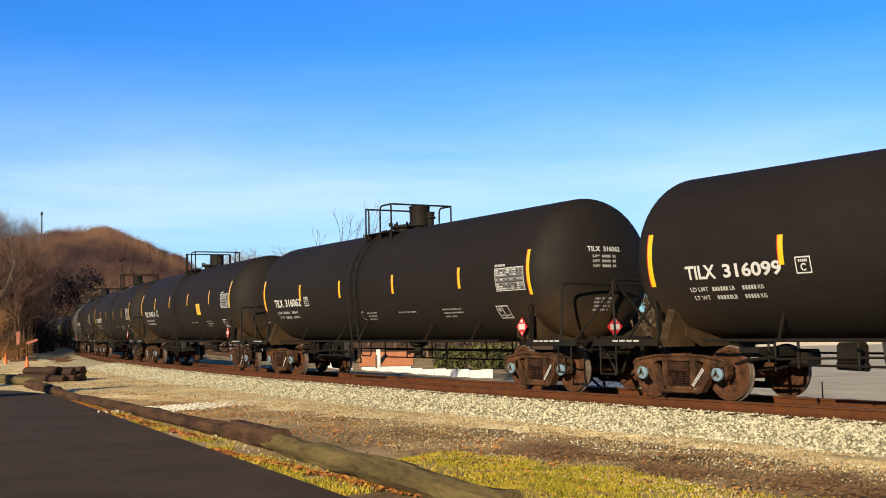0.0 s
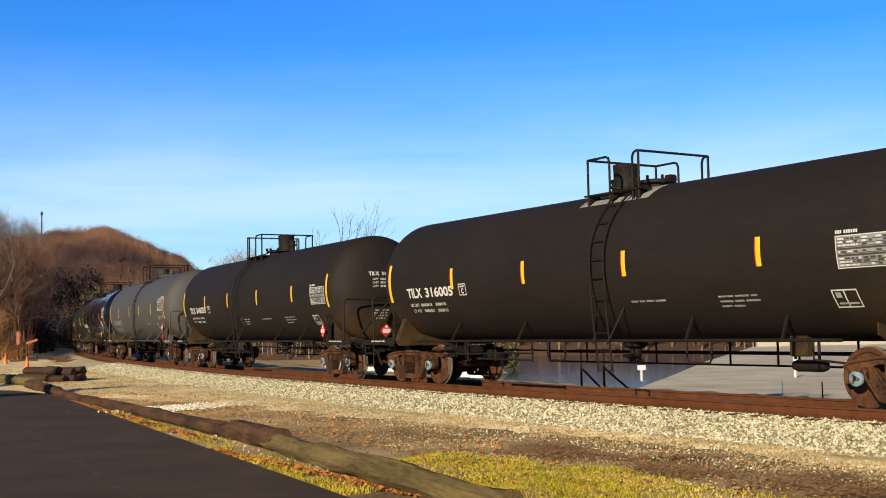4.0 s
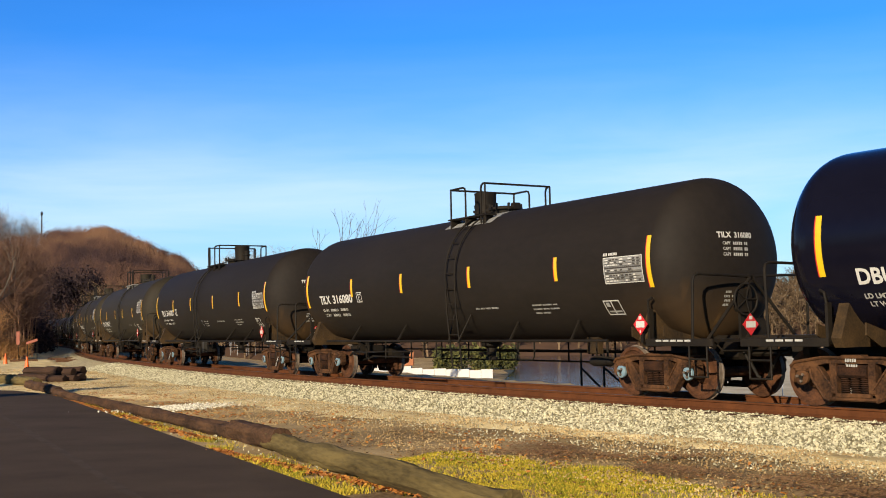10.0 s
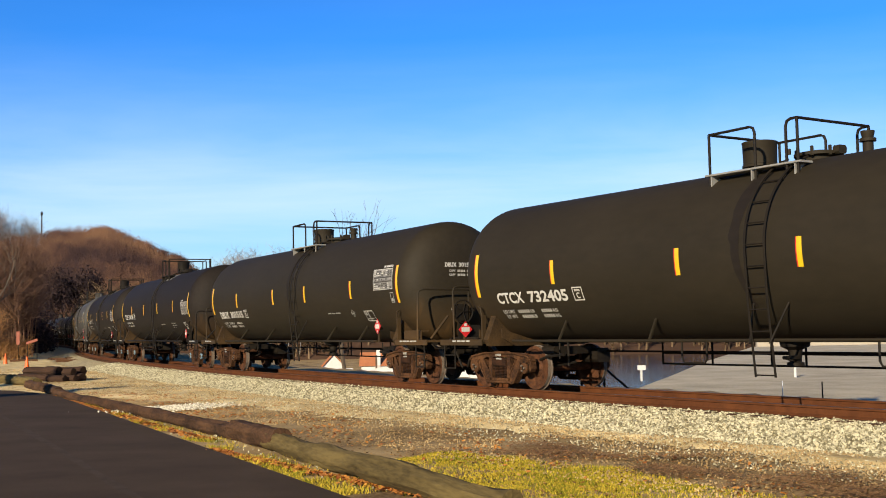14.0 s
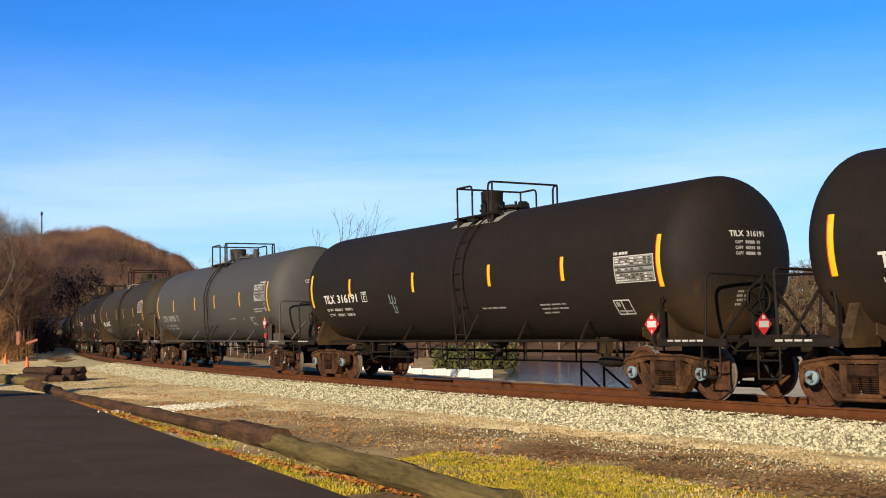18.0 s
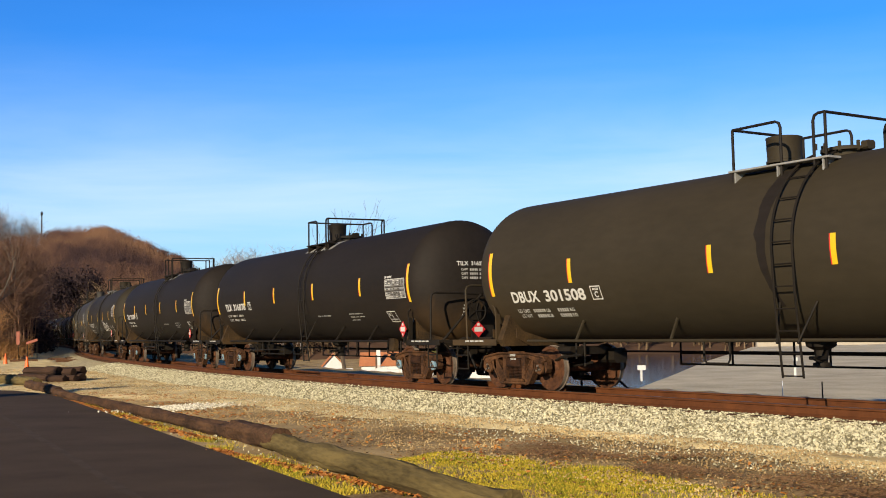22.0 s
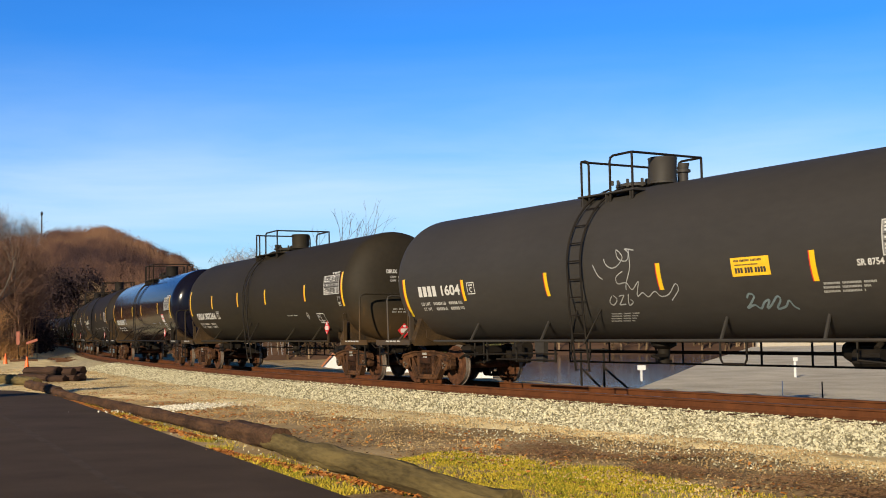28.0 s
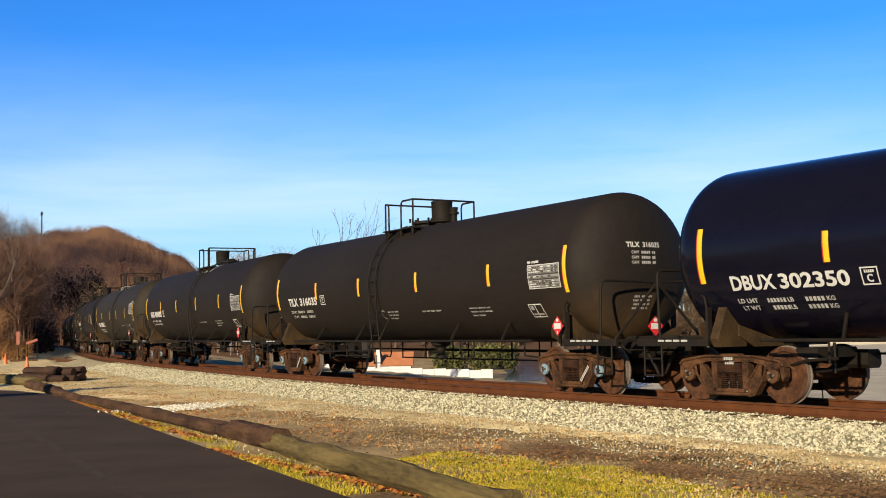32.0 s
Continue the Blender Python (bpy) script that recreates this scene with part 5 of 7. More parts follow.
def flow(pts, n=4):
    """A smooth hand stroke through points."""
    out = []
    for i in range(len(pts) - 1):
        p0, p1, p2, p3 = (Vector(pts[max(0, min(len(pts) - 1, i + k))]) for k in (-1, 0, 1, 2))
        for j in range(n):
            t = j / n
            q = 0.5 * (2 * p1 + (p2 - p0) * t + (2 * p0 - 5 * p1 + 4 * p2 - p3) * t * t + (3 * p1 - p0 - 3 * p2 + p3) * t ** 3)
            out.append((q.x, q.y))
    return out + [pts[-1]]


def loops(x0, z0, n, w, h, rng):
    """One run-on hand stroke of n loops."""
    out = []
    for i in range(n * 6):
        t = i / 6
        out.append((x0 + w * t + 0.35 * w * math.sin(2 * math.pi * t), z0 + h * (0.5 - 0.5 * math.cos(2 * math.pi * t)) * rng.uniform(0.8, 1.2)))
    return out


def decorate():
    rng = random.Random(9)
    # yellow square on the third car
    car = CARS[2][0]
    size_tank(CARS[2][1])
    b = Build()
    flank(b, 2.49, 3.04, 2.02, 2.42, 0.008)
    part("yellow_panel", b, M["yellow_sign"], car, "plain yellow square panel", smooth=False)
    b = Build()
    words(b, 2.55, 2.30, 0.03, (0.3, 0.1), 0.03, 0.011)
    words(b, 2.55, 2.22, 0.03, (0.2, 0.15), 0.03, 0.011)
    part("panel_print", b, M["chalk"], car, "faint panel print", smooth=False)
    # the grey car with a yellow telephone panel and scrawls
    car = CARS[18][0]
    size_tank(CARS[18][1])
    b = Build()
    flank(b, 3.06, 3.86, 2.06, 2.36, 0.008)
    part("yellow_panel", b, M["yellow_sign"], car, "yellow emergency panel with dark print", smooth=False)
    for z, h, ws in ((2.29, 0.035, (0.1, 0.2, 0.22)), (2.23, 0.02, (0.5,)), (2.11, 0.085, (0.18, 0.18, 0.24))):
        b = Build()
        words(b, 3.13, z, h, ws, 0.03, 0.011)
        part("panel_print", b, M["ink"], car, "dark panel print", smooth=False)
    me = lettering("SR 8754", 0.10, 0.46, lambda u, v: shell(5.48 + u, 2.1 + v))
    me.materials.append(M["white"])
    part("shop_mark", me, [], car, "small white stencilled mark")
    scrawl(18, [flow([(-0.08, 2.54), (-0.02, 2.43), (0.14, 2.36), (0.32, 2.41), (0.44, 2.55), (0.26, 2.69), (0.33, 2.52), (0.55, 2.47), (0.6, 2.61), (0.49, 2.69), (0.74, 2.65)]),
                flow([(0.6, 2.66), (0.63, 2.35), (0.46, 2.06), (0.42, 1.95)]), flow([(-0.4, 2.45), (-0.28, 2.25), (-0.16, 2.17)])], "chalk", "chalk scrawl in looping strokes", 0.011)
    scrawl(18, [flow([(0.42, 2.29), (0.22, 2.19), (0.24, 2.07), (0.47, 2.08), (0.58, 1.95), (0.8, 2.09), (0.66, 1.83), (0.83, 1.89), (0.94, 1.81), (1.15, 1.9), (1.26, 1.81), (1.48, 1.84), (1.71, 2.01), (1.74, 1.9), (1.49, 1.73)])], "chalk", "chalk scrawl in looping strokes", 0.010)
    scrawl(18, [flow([(-0.03, 1.86), (-0.15, 1.75), (-0.08, 1.69), (0.08, 1.79), (0.01, 1.87)]), [(0.17, 1.85), (0.31, 1.86), (0.09, 1.69), (0.27, 1.7)], flow([(0.44, 1.88), (0.34, 1.68), (0.49, 1.73), (0.44, 1.78)])], "chalk", "small chalk marks", 0.010)
    scrawl(18, [flow([(3.2, 1.71), (3.28, 1.78), (3.37, 1.74), (3.24, 1.63), (3.11, 1.55), (3.3, 1.6), (3.39, 1.54), (3.53, 1.64), (3.65, 1.67), (3.52, 1.54), (3.64, 1.59), (3.83, 1.72), (3.87, 1.66), (3.72, 1.53), (3.91, 1.56), (4.03, 1.65), (4.07, 1.56), (4.15, 1.51)])], "chalk_blue", "faded blue-grey scrawl", 0.016)
    for text, z, w in (("ABM", 2.74, 0.50), ("Black", 2.44, 0.54)):
        me = lettering(text, 0.23, w, lambda u, v: head_at(-1.16 + u + 0.12 * v, z + 0.04 + v + 0.14 * u, 0.012))
        me.materials.append(M["faint"])
        part("hand_lettering", me, [], car, "white hand-painted letters on the tank end")
    # a tagged car behind the black ones
    tag = []
    for k, (x, w) in enumerate(((0.95, 0.36), (1.33, 0.30), (1.64, 0.30), (1.96, 0.34), (2.32, 0.34))):
        lo, hi = 1.58 + 0.03 * (k % 2), 2.17 - 0.07 * k
        tag += [[(x, hi), (x + w, hi - 0.03), (x + w * 0.9, (lo + hi) / 2), (x + w, lo), (x - 0.05, lo + 0.04), (x + 0.04, (lo + hi) / 2 + 0.04), (x, hi)],
                [(x + w * 0.35, hi - 0.14), (x + w * 0.6, (lo + hi) / 2), (x + w * 0.3, lo + 0.13)]]
    scrawl(17, tag, "white", "white spray-paint tag in outlined block letters", 0.02)
    scrawl(17, [loops(2.85, 1.86, 4, 0.11, 0.16, rng), [(2.8, 1.80), (3.2, 1.70), (3.5, 1.58), (3.2, 1.60), (3.62, 1.52)], [(2.78, 1.74), (3.35, 1.66)]], "white", "thin white spray-paint signature", 0.014)
    scrawl(17, [loops(-1.7, 1.62, 5, 0.2, 0.16, rng), loops(-3.3, 1.72, 2, 0.16, 0.2, rng), [(-2.6, 1.95), (-2.5, 1.75)]], "chalk_blue", "faded spray-paint tag", 0.014)
    scrawl(6, [flow([(5.86, 1.93), (5.98, 1.84), (5.90, 1.80), (6.06, 1.83), (6.00, 1.72), (6.14, 1.80), (6.10, 1.70), (6.24, 1.73), (6.16, 1.66)]), flow([(5.88, 1.86), (6.02, 1.89), (6.14, 1.86), (6.22, 1.88)])], "chalk", "rubbed white scrawl beside the card", 0.012)
    scrawl(12, [loops(-2.9, 1.95, 3, 0.14, 0.2, rng), loops(-2.8, 1.72, 2, 0.12, 0.2, rng)], "chalk_blue", "faint rubbed-out scrawl", 0.014)


build_train()


# ---- roadside: logs ----
def log_mesh(p0, p1, r0, r1, seg=32, rough=0.26, seed=0):
    b = Build()
    p0, p1 = Vector(p0), Vector(p1)
    L = (p1 - p0).length
    n = max(3, int(L / 0.16))
    v = []
    for i in range(n + 1):
        u = i / n
        r = r0 + (r1 - r0) * u
        for j in range(seg):
            a = 2 * math.pi * j / seg
            rr = r * (1 + rough * noise.noise((u * L * 0.9, math.cos(a) * 1.4, math.sin(a) * 1.4 + seed)) + 0.5 * rough * noise.noise((u * L * 3, math.cos(a) * 4, math.sin(a) * 4 + seed)) + 0.32 * rough * noise.noise((u * L * 1.6, math.cos(a) * 11, math.sin(a) * 11 + seed)))
            v.append((u * L, rr * math.cos(a), rr * math.sin(a) + 0.03 * noise.noise((u * 3, seed, 0))))
    v += [(0.0, 0, 0), (L, 0, 0)]
    f = [(i * seg + j, i * seg + (j + 1) % seg, (i + 1) * seg + (j + 1) % seg, (i + 1) * seg + j) for i in range(n) for j in range(seg)]
    f += [(len(v) - 2, (j + 1) % seg, j) for j in range(seg)] + [(len(v) - 1, n * seg + j, n * seg + (j + 1) % seg) for j in range(seg)]
    b.add(v, f)
    d = (p1 - p0).normalized()
    m = Matrix.Translation(p0) @ d.to_track_quat("X", "Z").to_matrix().to_4x4()
    return b, m


def build_logs():
    for nm, p0, p1, r0, r1, mat, lab in (
            ("log", (-2.62, 16.9, -0.28), (0.55, 10.2, -0.285), 0.14, 0.155, "log", "long weathered mossy log lying beside the road"),
            ("log", (-3.42, 18.6, -0.25), (-2.35, 16.4, -0.24), 0.17, 0.165, "log_dark", "short dark rotten log end beside the road"),
            ("log", (-11.2, 33.0, -0.31), (-3.3, 18.3, -0.30), 0.105, 0.125, "log_dark", "long dark weathered log lying along the road edge"),
            ("log", (-13.9, 38.2, -0.27), (-11.2, 33.2, -0.29), 0.16, 0.14, "log_dark", "dark log at the road edge")):
        b, m = log_mesh(p0, p1, r0, r1, seed=p0[0])
        thing(nm, b, M[mat], lab, "log", "logs along the road", at=m)


build_logs()


# ---- the far side: river, paved lot, small structures ----
def slab(name, outline, z0, z1, mat, label, category, kind="structure"):
    b = Build()
    b.prism(outline, z0, z1, "z")
    return thing(name, b, M[mat], label, category, kind=kind, smooth=False)


def build_far_side():
    b = Build()
    n = 24
    b.add([(-5 + 330 * i / n, 20 + 150 * j / n, -2.35) for i in range(n + 1) for j in range(n + 1)], [(i * (n + 1) + j, (i + 1) * (n + 1) + j, (i + 1) * (n + 1) + j + 1, i * (n + 1) + j + 1) for i in range(n) for j in range(n)])
    thing("water", b, M["water"], "still river water reflecting the far bank", "river", kind="structure")
    near = [on_track(s, -3.4)[:2] for s in (26, 14, 6, -2, -8, -14)]
    slab("pavement", [(5.9, 38.6), (9.8, 50.6), (16.2, 71.2), (30.4, 113), (110, 118), (95, 0)] + near, -2.6, -1.0, "lot", "pale concrete paved lot behind the railway", "pavement")
    slab("wall_low", [(31, 113.5), (110, 118.5), (110, 119.1), (31, 114.1)], -2.6, -0.35, "concrete", "low pale concrete wall by the river", "wall")


build_far_side()


def build_post(x, y, z, h, r, mat, label, board=None):
    ob = empty_thing("marker_post", label, "post", at=Matrix.Translation((x, y, z)))
    b = Build()
    b.lathe([(0, r), (h, r), (h + 0.01, r * 0.6), (h + 0.012, 0)], 10)
    part("post", b, M[mat], ob)
    if board:
        b = Build()
        b.box((0, -r - 0.012, h - board[1] / 2 + 0.04), (board[0], 0.02, board[1]), bevel=0.006)
        part("sign_board", b, M["wall_white"], ob, "blank white board")
    return ob


build_post(10.87, 33.1, -1.0, 0.58, 0.022, "gear_black", "thin dark steel marker post")
build_post(10.1, 34.4, -1.0, 0.55, 0.012, "steel", "thin grey steel marker post")
build_post(8.13, 47.5, -1.0, 0.62, 0.05, "wall_white", "small white post with a white board", (0.34, 0.2))
build_post(14.78, 48.4, -1.0, 0.80, 0.06, "wall_white", "white bollard post on the lot", (0.2, 0.16))


def build_brace():
    """Two steel posts with slanting stays at the edge of the bank."""
    ob = empty_thing("steel_brace", "dark steel brace of posts and slanting stays", "brace")
    for (x, y), (fx, fy) in (((4.70, 39.6), (5.48, 39.2)), ((5.46, 39.4), (6.36, 38.9))):
        b = Build()
        b.tube([(x, y, -1.2), (x, y, 0.55)], 0.04, 8)
        part("post", b, M["gear_black"], ob)
        b = Build()
        b.tube([(x, y, -0.12), (fx, fy, -0.98)], 0.04, 8)
        part("stay", b, M["gear_black"], ob)
    b = Build()
    b.tube([(4.5, 39.7, 0.5), (5.7, 39.3, 0.5)], 0.03, 8)
    part("top_bar", b, M["gear_black"], ob)


build_brace()


def build_shed():
    ob = empty_thing("shed", "small white gabled shed with an orange-brown roof", "shed", at=Matrix.Translation((-9.25, 95, -2.3)) @ Matrix.Rotation(0.12, 4, "Z"))
    b = Build()
    b.prism([(-0.85, 0), (0.85, 0), (0.85, 0.75), (0, 1.62), (-0.85, 0.75)], 0.0, 3.2, "y")
    part("wall", b, M["wall_white"], ob, smooth=False)
    for s in (-1, 1):
        b = Build()
        b.prism([(s * 1.0, 0.62), (0.0, 1.70), (0.0, 1.78), (s * 1.05, 0.66)], -0.15, 3.35, "y")
        part("roof_slope", b, M["roof_orange"], ob, smooth=False)
    long = empty_thing("house", "low house with an orange-brown roof and white wall", "house", at=Matrix.Translation((-6.6, 97, -2.3)))
    b = Build()
    b.box((1.6, 1.5, 0.3), (4.2, 3.0, 0.6))
    part("wall", b, M["wall_white"], long, smooth=False)
    b = Build()
    b.prism([(-0.15, 0.6), (3.1, 0.6), (1.5, 1.75)], -0.7, 3.9, "x")
    part("roof", b, M["roof_orange"], long, smooth=False)
    b = Build()
    b.box((0.95, -0.04, 0.9), (0.34, 0.12, 2.2), bevel=0.02)
    part("corner_post", b, M["wall_white"], long)
    b = Build()
    b.box((0.78, -0.06, 0.75), (0.16, 0.1, 1.6), bevel=0.02)
    part("door_frame", b, M["bark"], long)
    # low white wall in panels with an uneven top
    rng = random.Random(3)
    fence = empty_thing("low_wall", "long low white painted wall in panels", "wall", at=Matrix.Translation((-11, 84, -2.6)))
    for i in range(17):
        b = Build()
        h = 1.25 - 0.02 * i + rng.uniform(-0.07, 0.07)
        b.box((0.85 * i + 0.42, -0.05 * i, h / 2), (0.83, 0.2, h), bevel=0.03)
        part("wall_panel", b, M["wall_white"], fence)


build_shed()


# ---- plants ----
def clump(b, c, r, n, rng, size, flat=1.0):
    """A ragged mass of small leaf blades."""
    for _ in range(n):
        while True:
            p = Vector((rng.uniform(-1, 1), rng.uniform(-1, 1), rng.uniform(-1, 1)))
            if p.length < 1:
                break
        p = Vector((p.x * r[0], p.y * r[1], p.z * r[2])) + Vector(c)
        d = Vector((rng.uniform(-1, 1), rng.uniform(-1, 1), rng.uniform(-flat, flat))).normalized()
        e = d.cross(Vector((rng.uniform(-1, 1), rng.uniform(-1, 1), rng.uniform(-1, 1)))).normalized()
        s = size * rng.uniform(0.6, 1.4)
        b.add([p - d * s, p + e * s * 0.5, p + d * s, p - e * s * 0.5], [(0, 1, 2, 3)])


def twig_tree(b, x, y, z, h, rng, n=14, spread=0.35, w=0.03, stem=0.0):
    """A bare far tree: a stem and a rounded fan of thin limbs, each with its own side twigs."""
    t = Vector((x, y, z))
    lean = Vector((rng.uniform(-0.12, 0.12), rng.uniform(-0.12, 0.12), 1))
    st = stem or w * 2
    b.add([t + Vector((-st, 0, 0)), t + Vector((st, 0, 0)), t + lean * h * 0.75], [(0, 1, 2)])
    for _ in range(n):
        u = rng.uniform(0.3, 0.72)
        p = t + lean * h * u
        a = rng.uniform(0, 6.283)
        up = rng.uniform(-0.1, 1.2)
        L = h * spread * rng.uniform(0.55, 1.0)
        q = p + Vector((math.cos(a) * L, math.sin(a) * L, L * up))
        s = Vector((-math.sin(a), math.cos(a), 0.5)) * w
        b.add([p - s, p + s, q], [(0, 1, 2)])
        for _k in range(4):
            m = p.lerp(q, rng.uniform(0.3, 1.0))
            r = m + Vector((rng.uniform(-1, 1), rng.uniform(-1, 1), rng.uniform(-0.5, 1.0))) * L * 0.5
            b.add([m - s * 0.7, m + s * 0.7, r], [(0, 1, 2)])


def limb_tree(x, y, z, h, seed, label, r0=0.16, levels=5, spread=0.55):
    """A near bare tree grown limb by limb: a trunk and its crown of branches."""
    rng = random.Random(seed)
    ob = empty_thing("bare_tree", label, "tree", at=Matrix.Translation((x, y, z)))
    trunk, crown = Build(), Build()

    def grow(p, d, L, r, lev):
        n = 3
        pts = [p]
        q = p
        for i in range(n):
            d = (d + Vector((rng.uniform(-1, 1), rng.uniform(-1, 1), rng.uniform(-0.3, 0.9))) * 0.13).normalized()
            q = q + d * (L / n)
            pts.append(q)
        (trunk if lev == 0 else crown).tube(pts, r, 6 if lev < 2 else 4 if lev < 4 else 3, r2=r * 0.62)
        if lev >= levels:
            return
        for i in range(rng.choice((2, 3, 3)) if lev < 4 else 2):
            a = rng.uniform(0, 6.283)
            side = d.orthogonal().normalized()
            side.rotate(Matrix.Rotation(a, 3, d))
            nd = (d + side * spread * rng.uniform(0.6, 1.25) + Vector((0, 0, 0.18))).normalized()
            grow(pts[-1] if i < 2 else pts[2], nd, L * rng.uniform(0.62, 0.85), r * 0.6, lev + 1)
    grow(Vector((0, 0, -0.2)), Vector((0.03, 0, 1)), h * 0.3, r0, 0)
    part("trunk", trunk, M["bark"], ob)
    part("crown", crown, M["bark"], ob, "bare thin branches")
    return ob


limb_tree(-6.1, 70, -2.0, 10.8, 4, "bare leafless tree with fine spreading branches", 0.16, 6, 0.56)
limb_tree(-25.2, 63, -0.5, 8.6, 11, "bare leafless tree above the roadside brush", 0.13, 6, 0.45)


def ridge_points(ridge, n=8):
    pts = []
    for (xa, ya, za), (xb, yb, zb) in zip(ridge, ridge[1:]):
        pts += [(xa + (xb - xa) * j / n, ya + (yb - ya) * j / n, za + (zb - za) * j / n) for j in range(n)]
    return pts + [ridge[-1]]


def slope_at(pt, w, depth, base_z):
    """A place on the slope below a ridge point: w = 0 at the foot, 1 on the ridge, more behind it."""
    x, y, z = pt
    d = Vector((x, y)).normalized()
    h = base_z + (z - base_z) * (math.sin(min(w, 1.0) * math.pi / 2) if w <= 1 else max(0.0, 1 - (w - 1) * 2.4))
    k = -(1 - w) * depth
    px, py = x + d.x * k, y + d.y * k
    h += 0.10 * (z - base_z) * noise.noise((px * 0.035, py * 0.035, 0)) * min(1, w * 2)
    return px, py, h


def fuzzy_woods(spots, seed, each=56):
    """Small far trees, each a rounded crown of many fine upright twigs, as vertices and triangles."""
    rng = np.random.default_rng(seed)
    T = np.repeat(np.array(spots), each, axis=0)
    n = len(T)
    h = T[:, 3]
    r = h * np.repeat(rng.uniform(0.26, 0.42, len(spots)), each)
    k = rng.uniform(0.05, 0.95, n)
    w = r * np.sqrt(np.clip(1 - ((k - 0.6) / 0.45) ** 2, 0.02, 1)) * np.sqrt(rng.random(n))
    a = rng.uniform(0, 2 * np.pi, n)
    p = np.stack([T[:, 0] + w * np.cos(a), T[:, 1] + w * np.sin(a), T[:, 2] + h * k], 1)
    d = np.stack([rng.uniform(-0.2, 0.2, n), rng.uniform(-0.2, 0.2, n), rng.uniform(0.2, 0.5, n)], 1)
    e = np.stack([rng.uniform(0.5, 1, n), rng.uniform(-0.5, 0.5, n), rng.uniform(-0.2, 0.2, n)], 1) * 0.032
    v = np.stack([p - e, p + e, p + d], 1).reshape(-1, 3)
    return v, np.arange(3 * n).reshape(-1, 3)


def build_hill(name, ridge, depth, base_z, label, trees, tall, seed, mat="twig", fuzzy=False):
    b = Build()
    pts = ridge_points(ridge)
    nu = 14
    b.add([slope_at(p, j / (nu - 4), depth, base_z) for p in pts for j in range(nu)], [(i * nu + j, (i + 1) * nu + j, (i + 1) * nu + j + 1, i * nu + j + 1) for i in range(len(pts) - 1) for j in range(nu - 1)])
    thing(name, b, M["hill"], label, "hill", kind="structure")
    rng = random.Random(seed)
    w = Build()
    spots = []
    for _ in range(trees):
        i = rng.randrange(len(pts) - 1)
        u = rng.random()
        p = tuple(a + (c - a) * u for a, c in zip(pts[i], pts[i + 1]))
        s = rng.random() ** 0.75 * 1.06
        x, y, z = slope_at(p, s, depth, base_z)
        if fuzzy:
            spots.append((x, y, z - 0.2, rng.uniform(*tall) * (1.0 if rng.random() < 0.86 else 1.22)))
        else:
            twig_tree(w, x, y, z - 0.3, rng.uniform(*tall), rng, 15, 0.5, 0.07)
    me = bpy.data.meshes.new("woods")
    me.from_pydata(*((lambda v, f: (v, [], f))(*fuzzy_woods(spots, seed)) if fuzzy else (w.v, [], w.f)))
    me.materials.append(M[mat])
    thing("winter_woods", me, [], "leafless brown winter woods on the slope", "woods", kind="stuff")


build_hill("hill_far", [(-330, 210, 26.0), (-200, 250, 26.0), (-125, 275, 24.2), (-109, 280, 23.6), (-99, 280, 23.9), (-93, 280, 24.9), (-86, 280, 25.3), (-83, 280, 25.3), (-80, 280, 24.0), (-75.5, 280, 21.8), (-72, 280, 19.9), (-68.5, 280, 18.0), (-65, 280, 17.0), (-62, 280, 14.8), (-56, 281, 10.5), (-40, 285, 4.4), (-10, 290, 1.0)], 66, -1.2, "hillside of bare brown winter woods", 9000, (1.8, 3.6), 21, "hill_woods", True)
build_hill("hill_bank", [(-60, 190, 4.5), (-37, 184, 6.0), (-28, 182, 7.2), (-18, 182, 6.5), (10, 182, 4.0), (38, 180, 3.6), (52, 178, 5.2), (62, 176, 7.0), (72, 174, 9.0), (110, 165, 13), (180, 130, 16)], 34, -2.4, "low wooded hillside on the far bank", 1700, (2.5, 5.0), 22, "bank_twig")


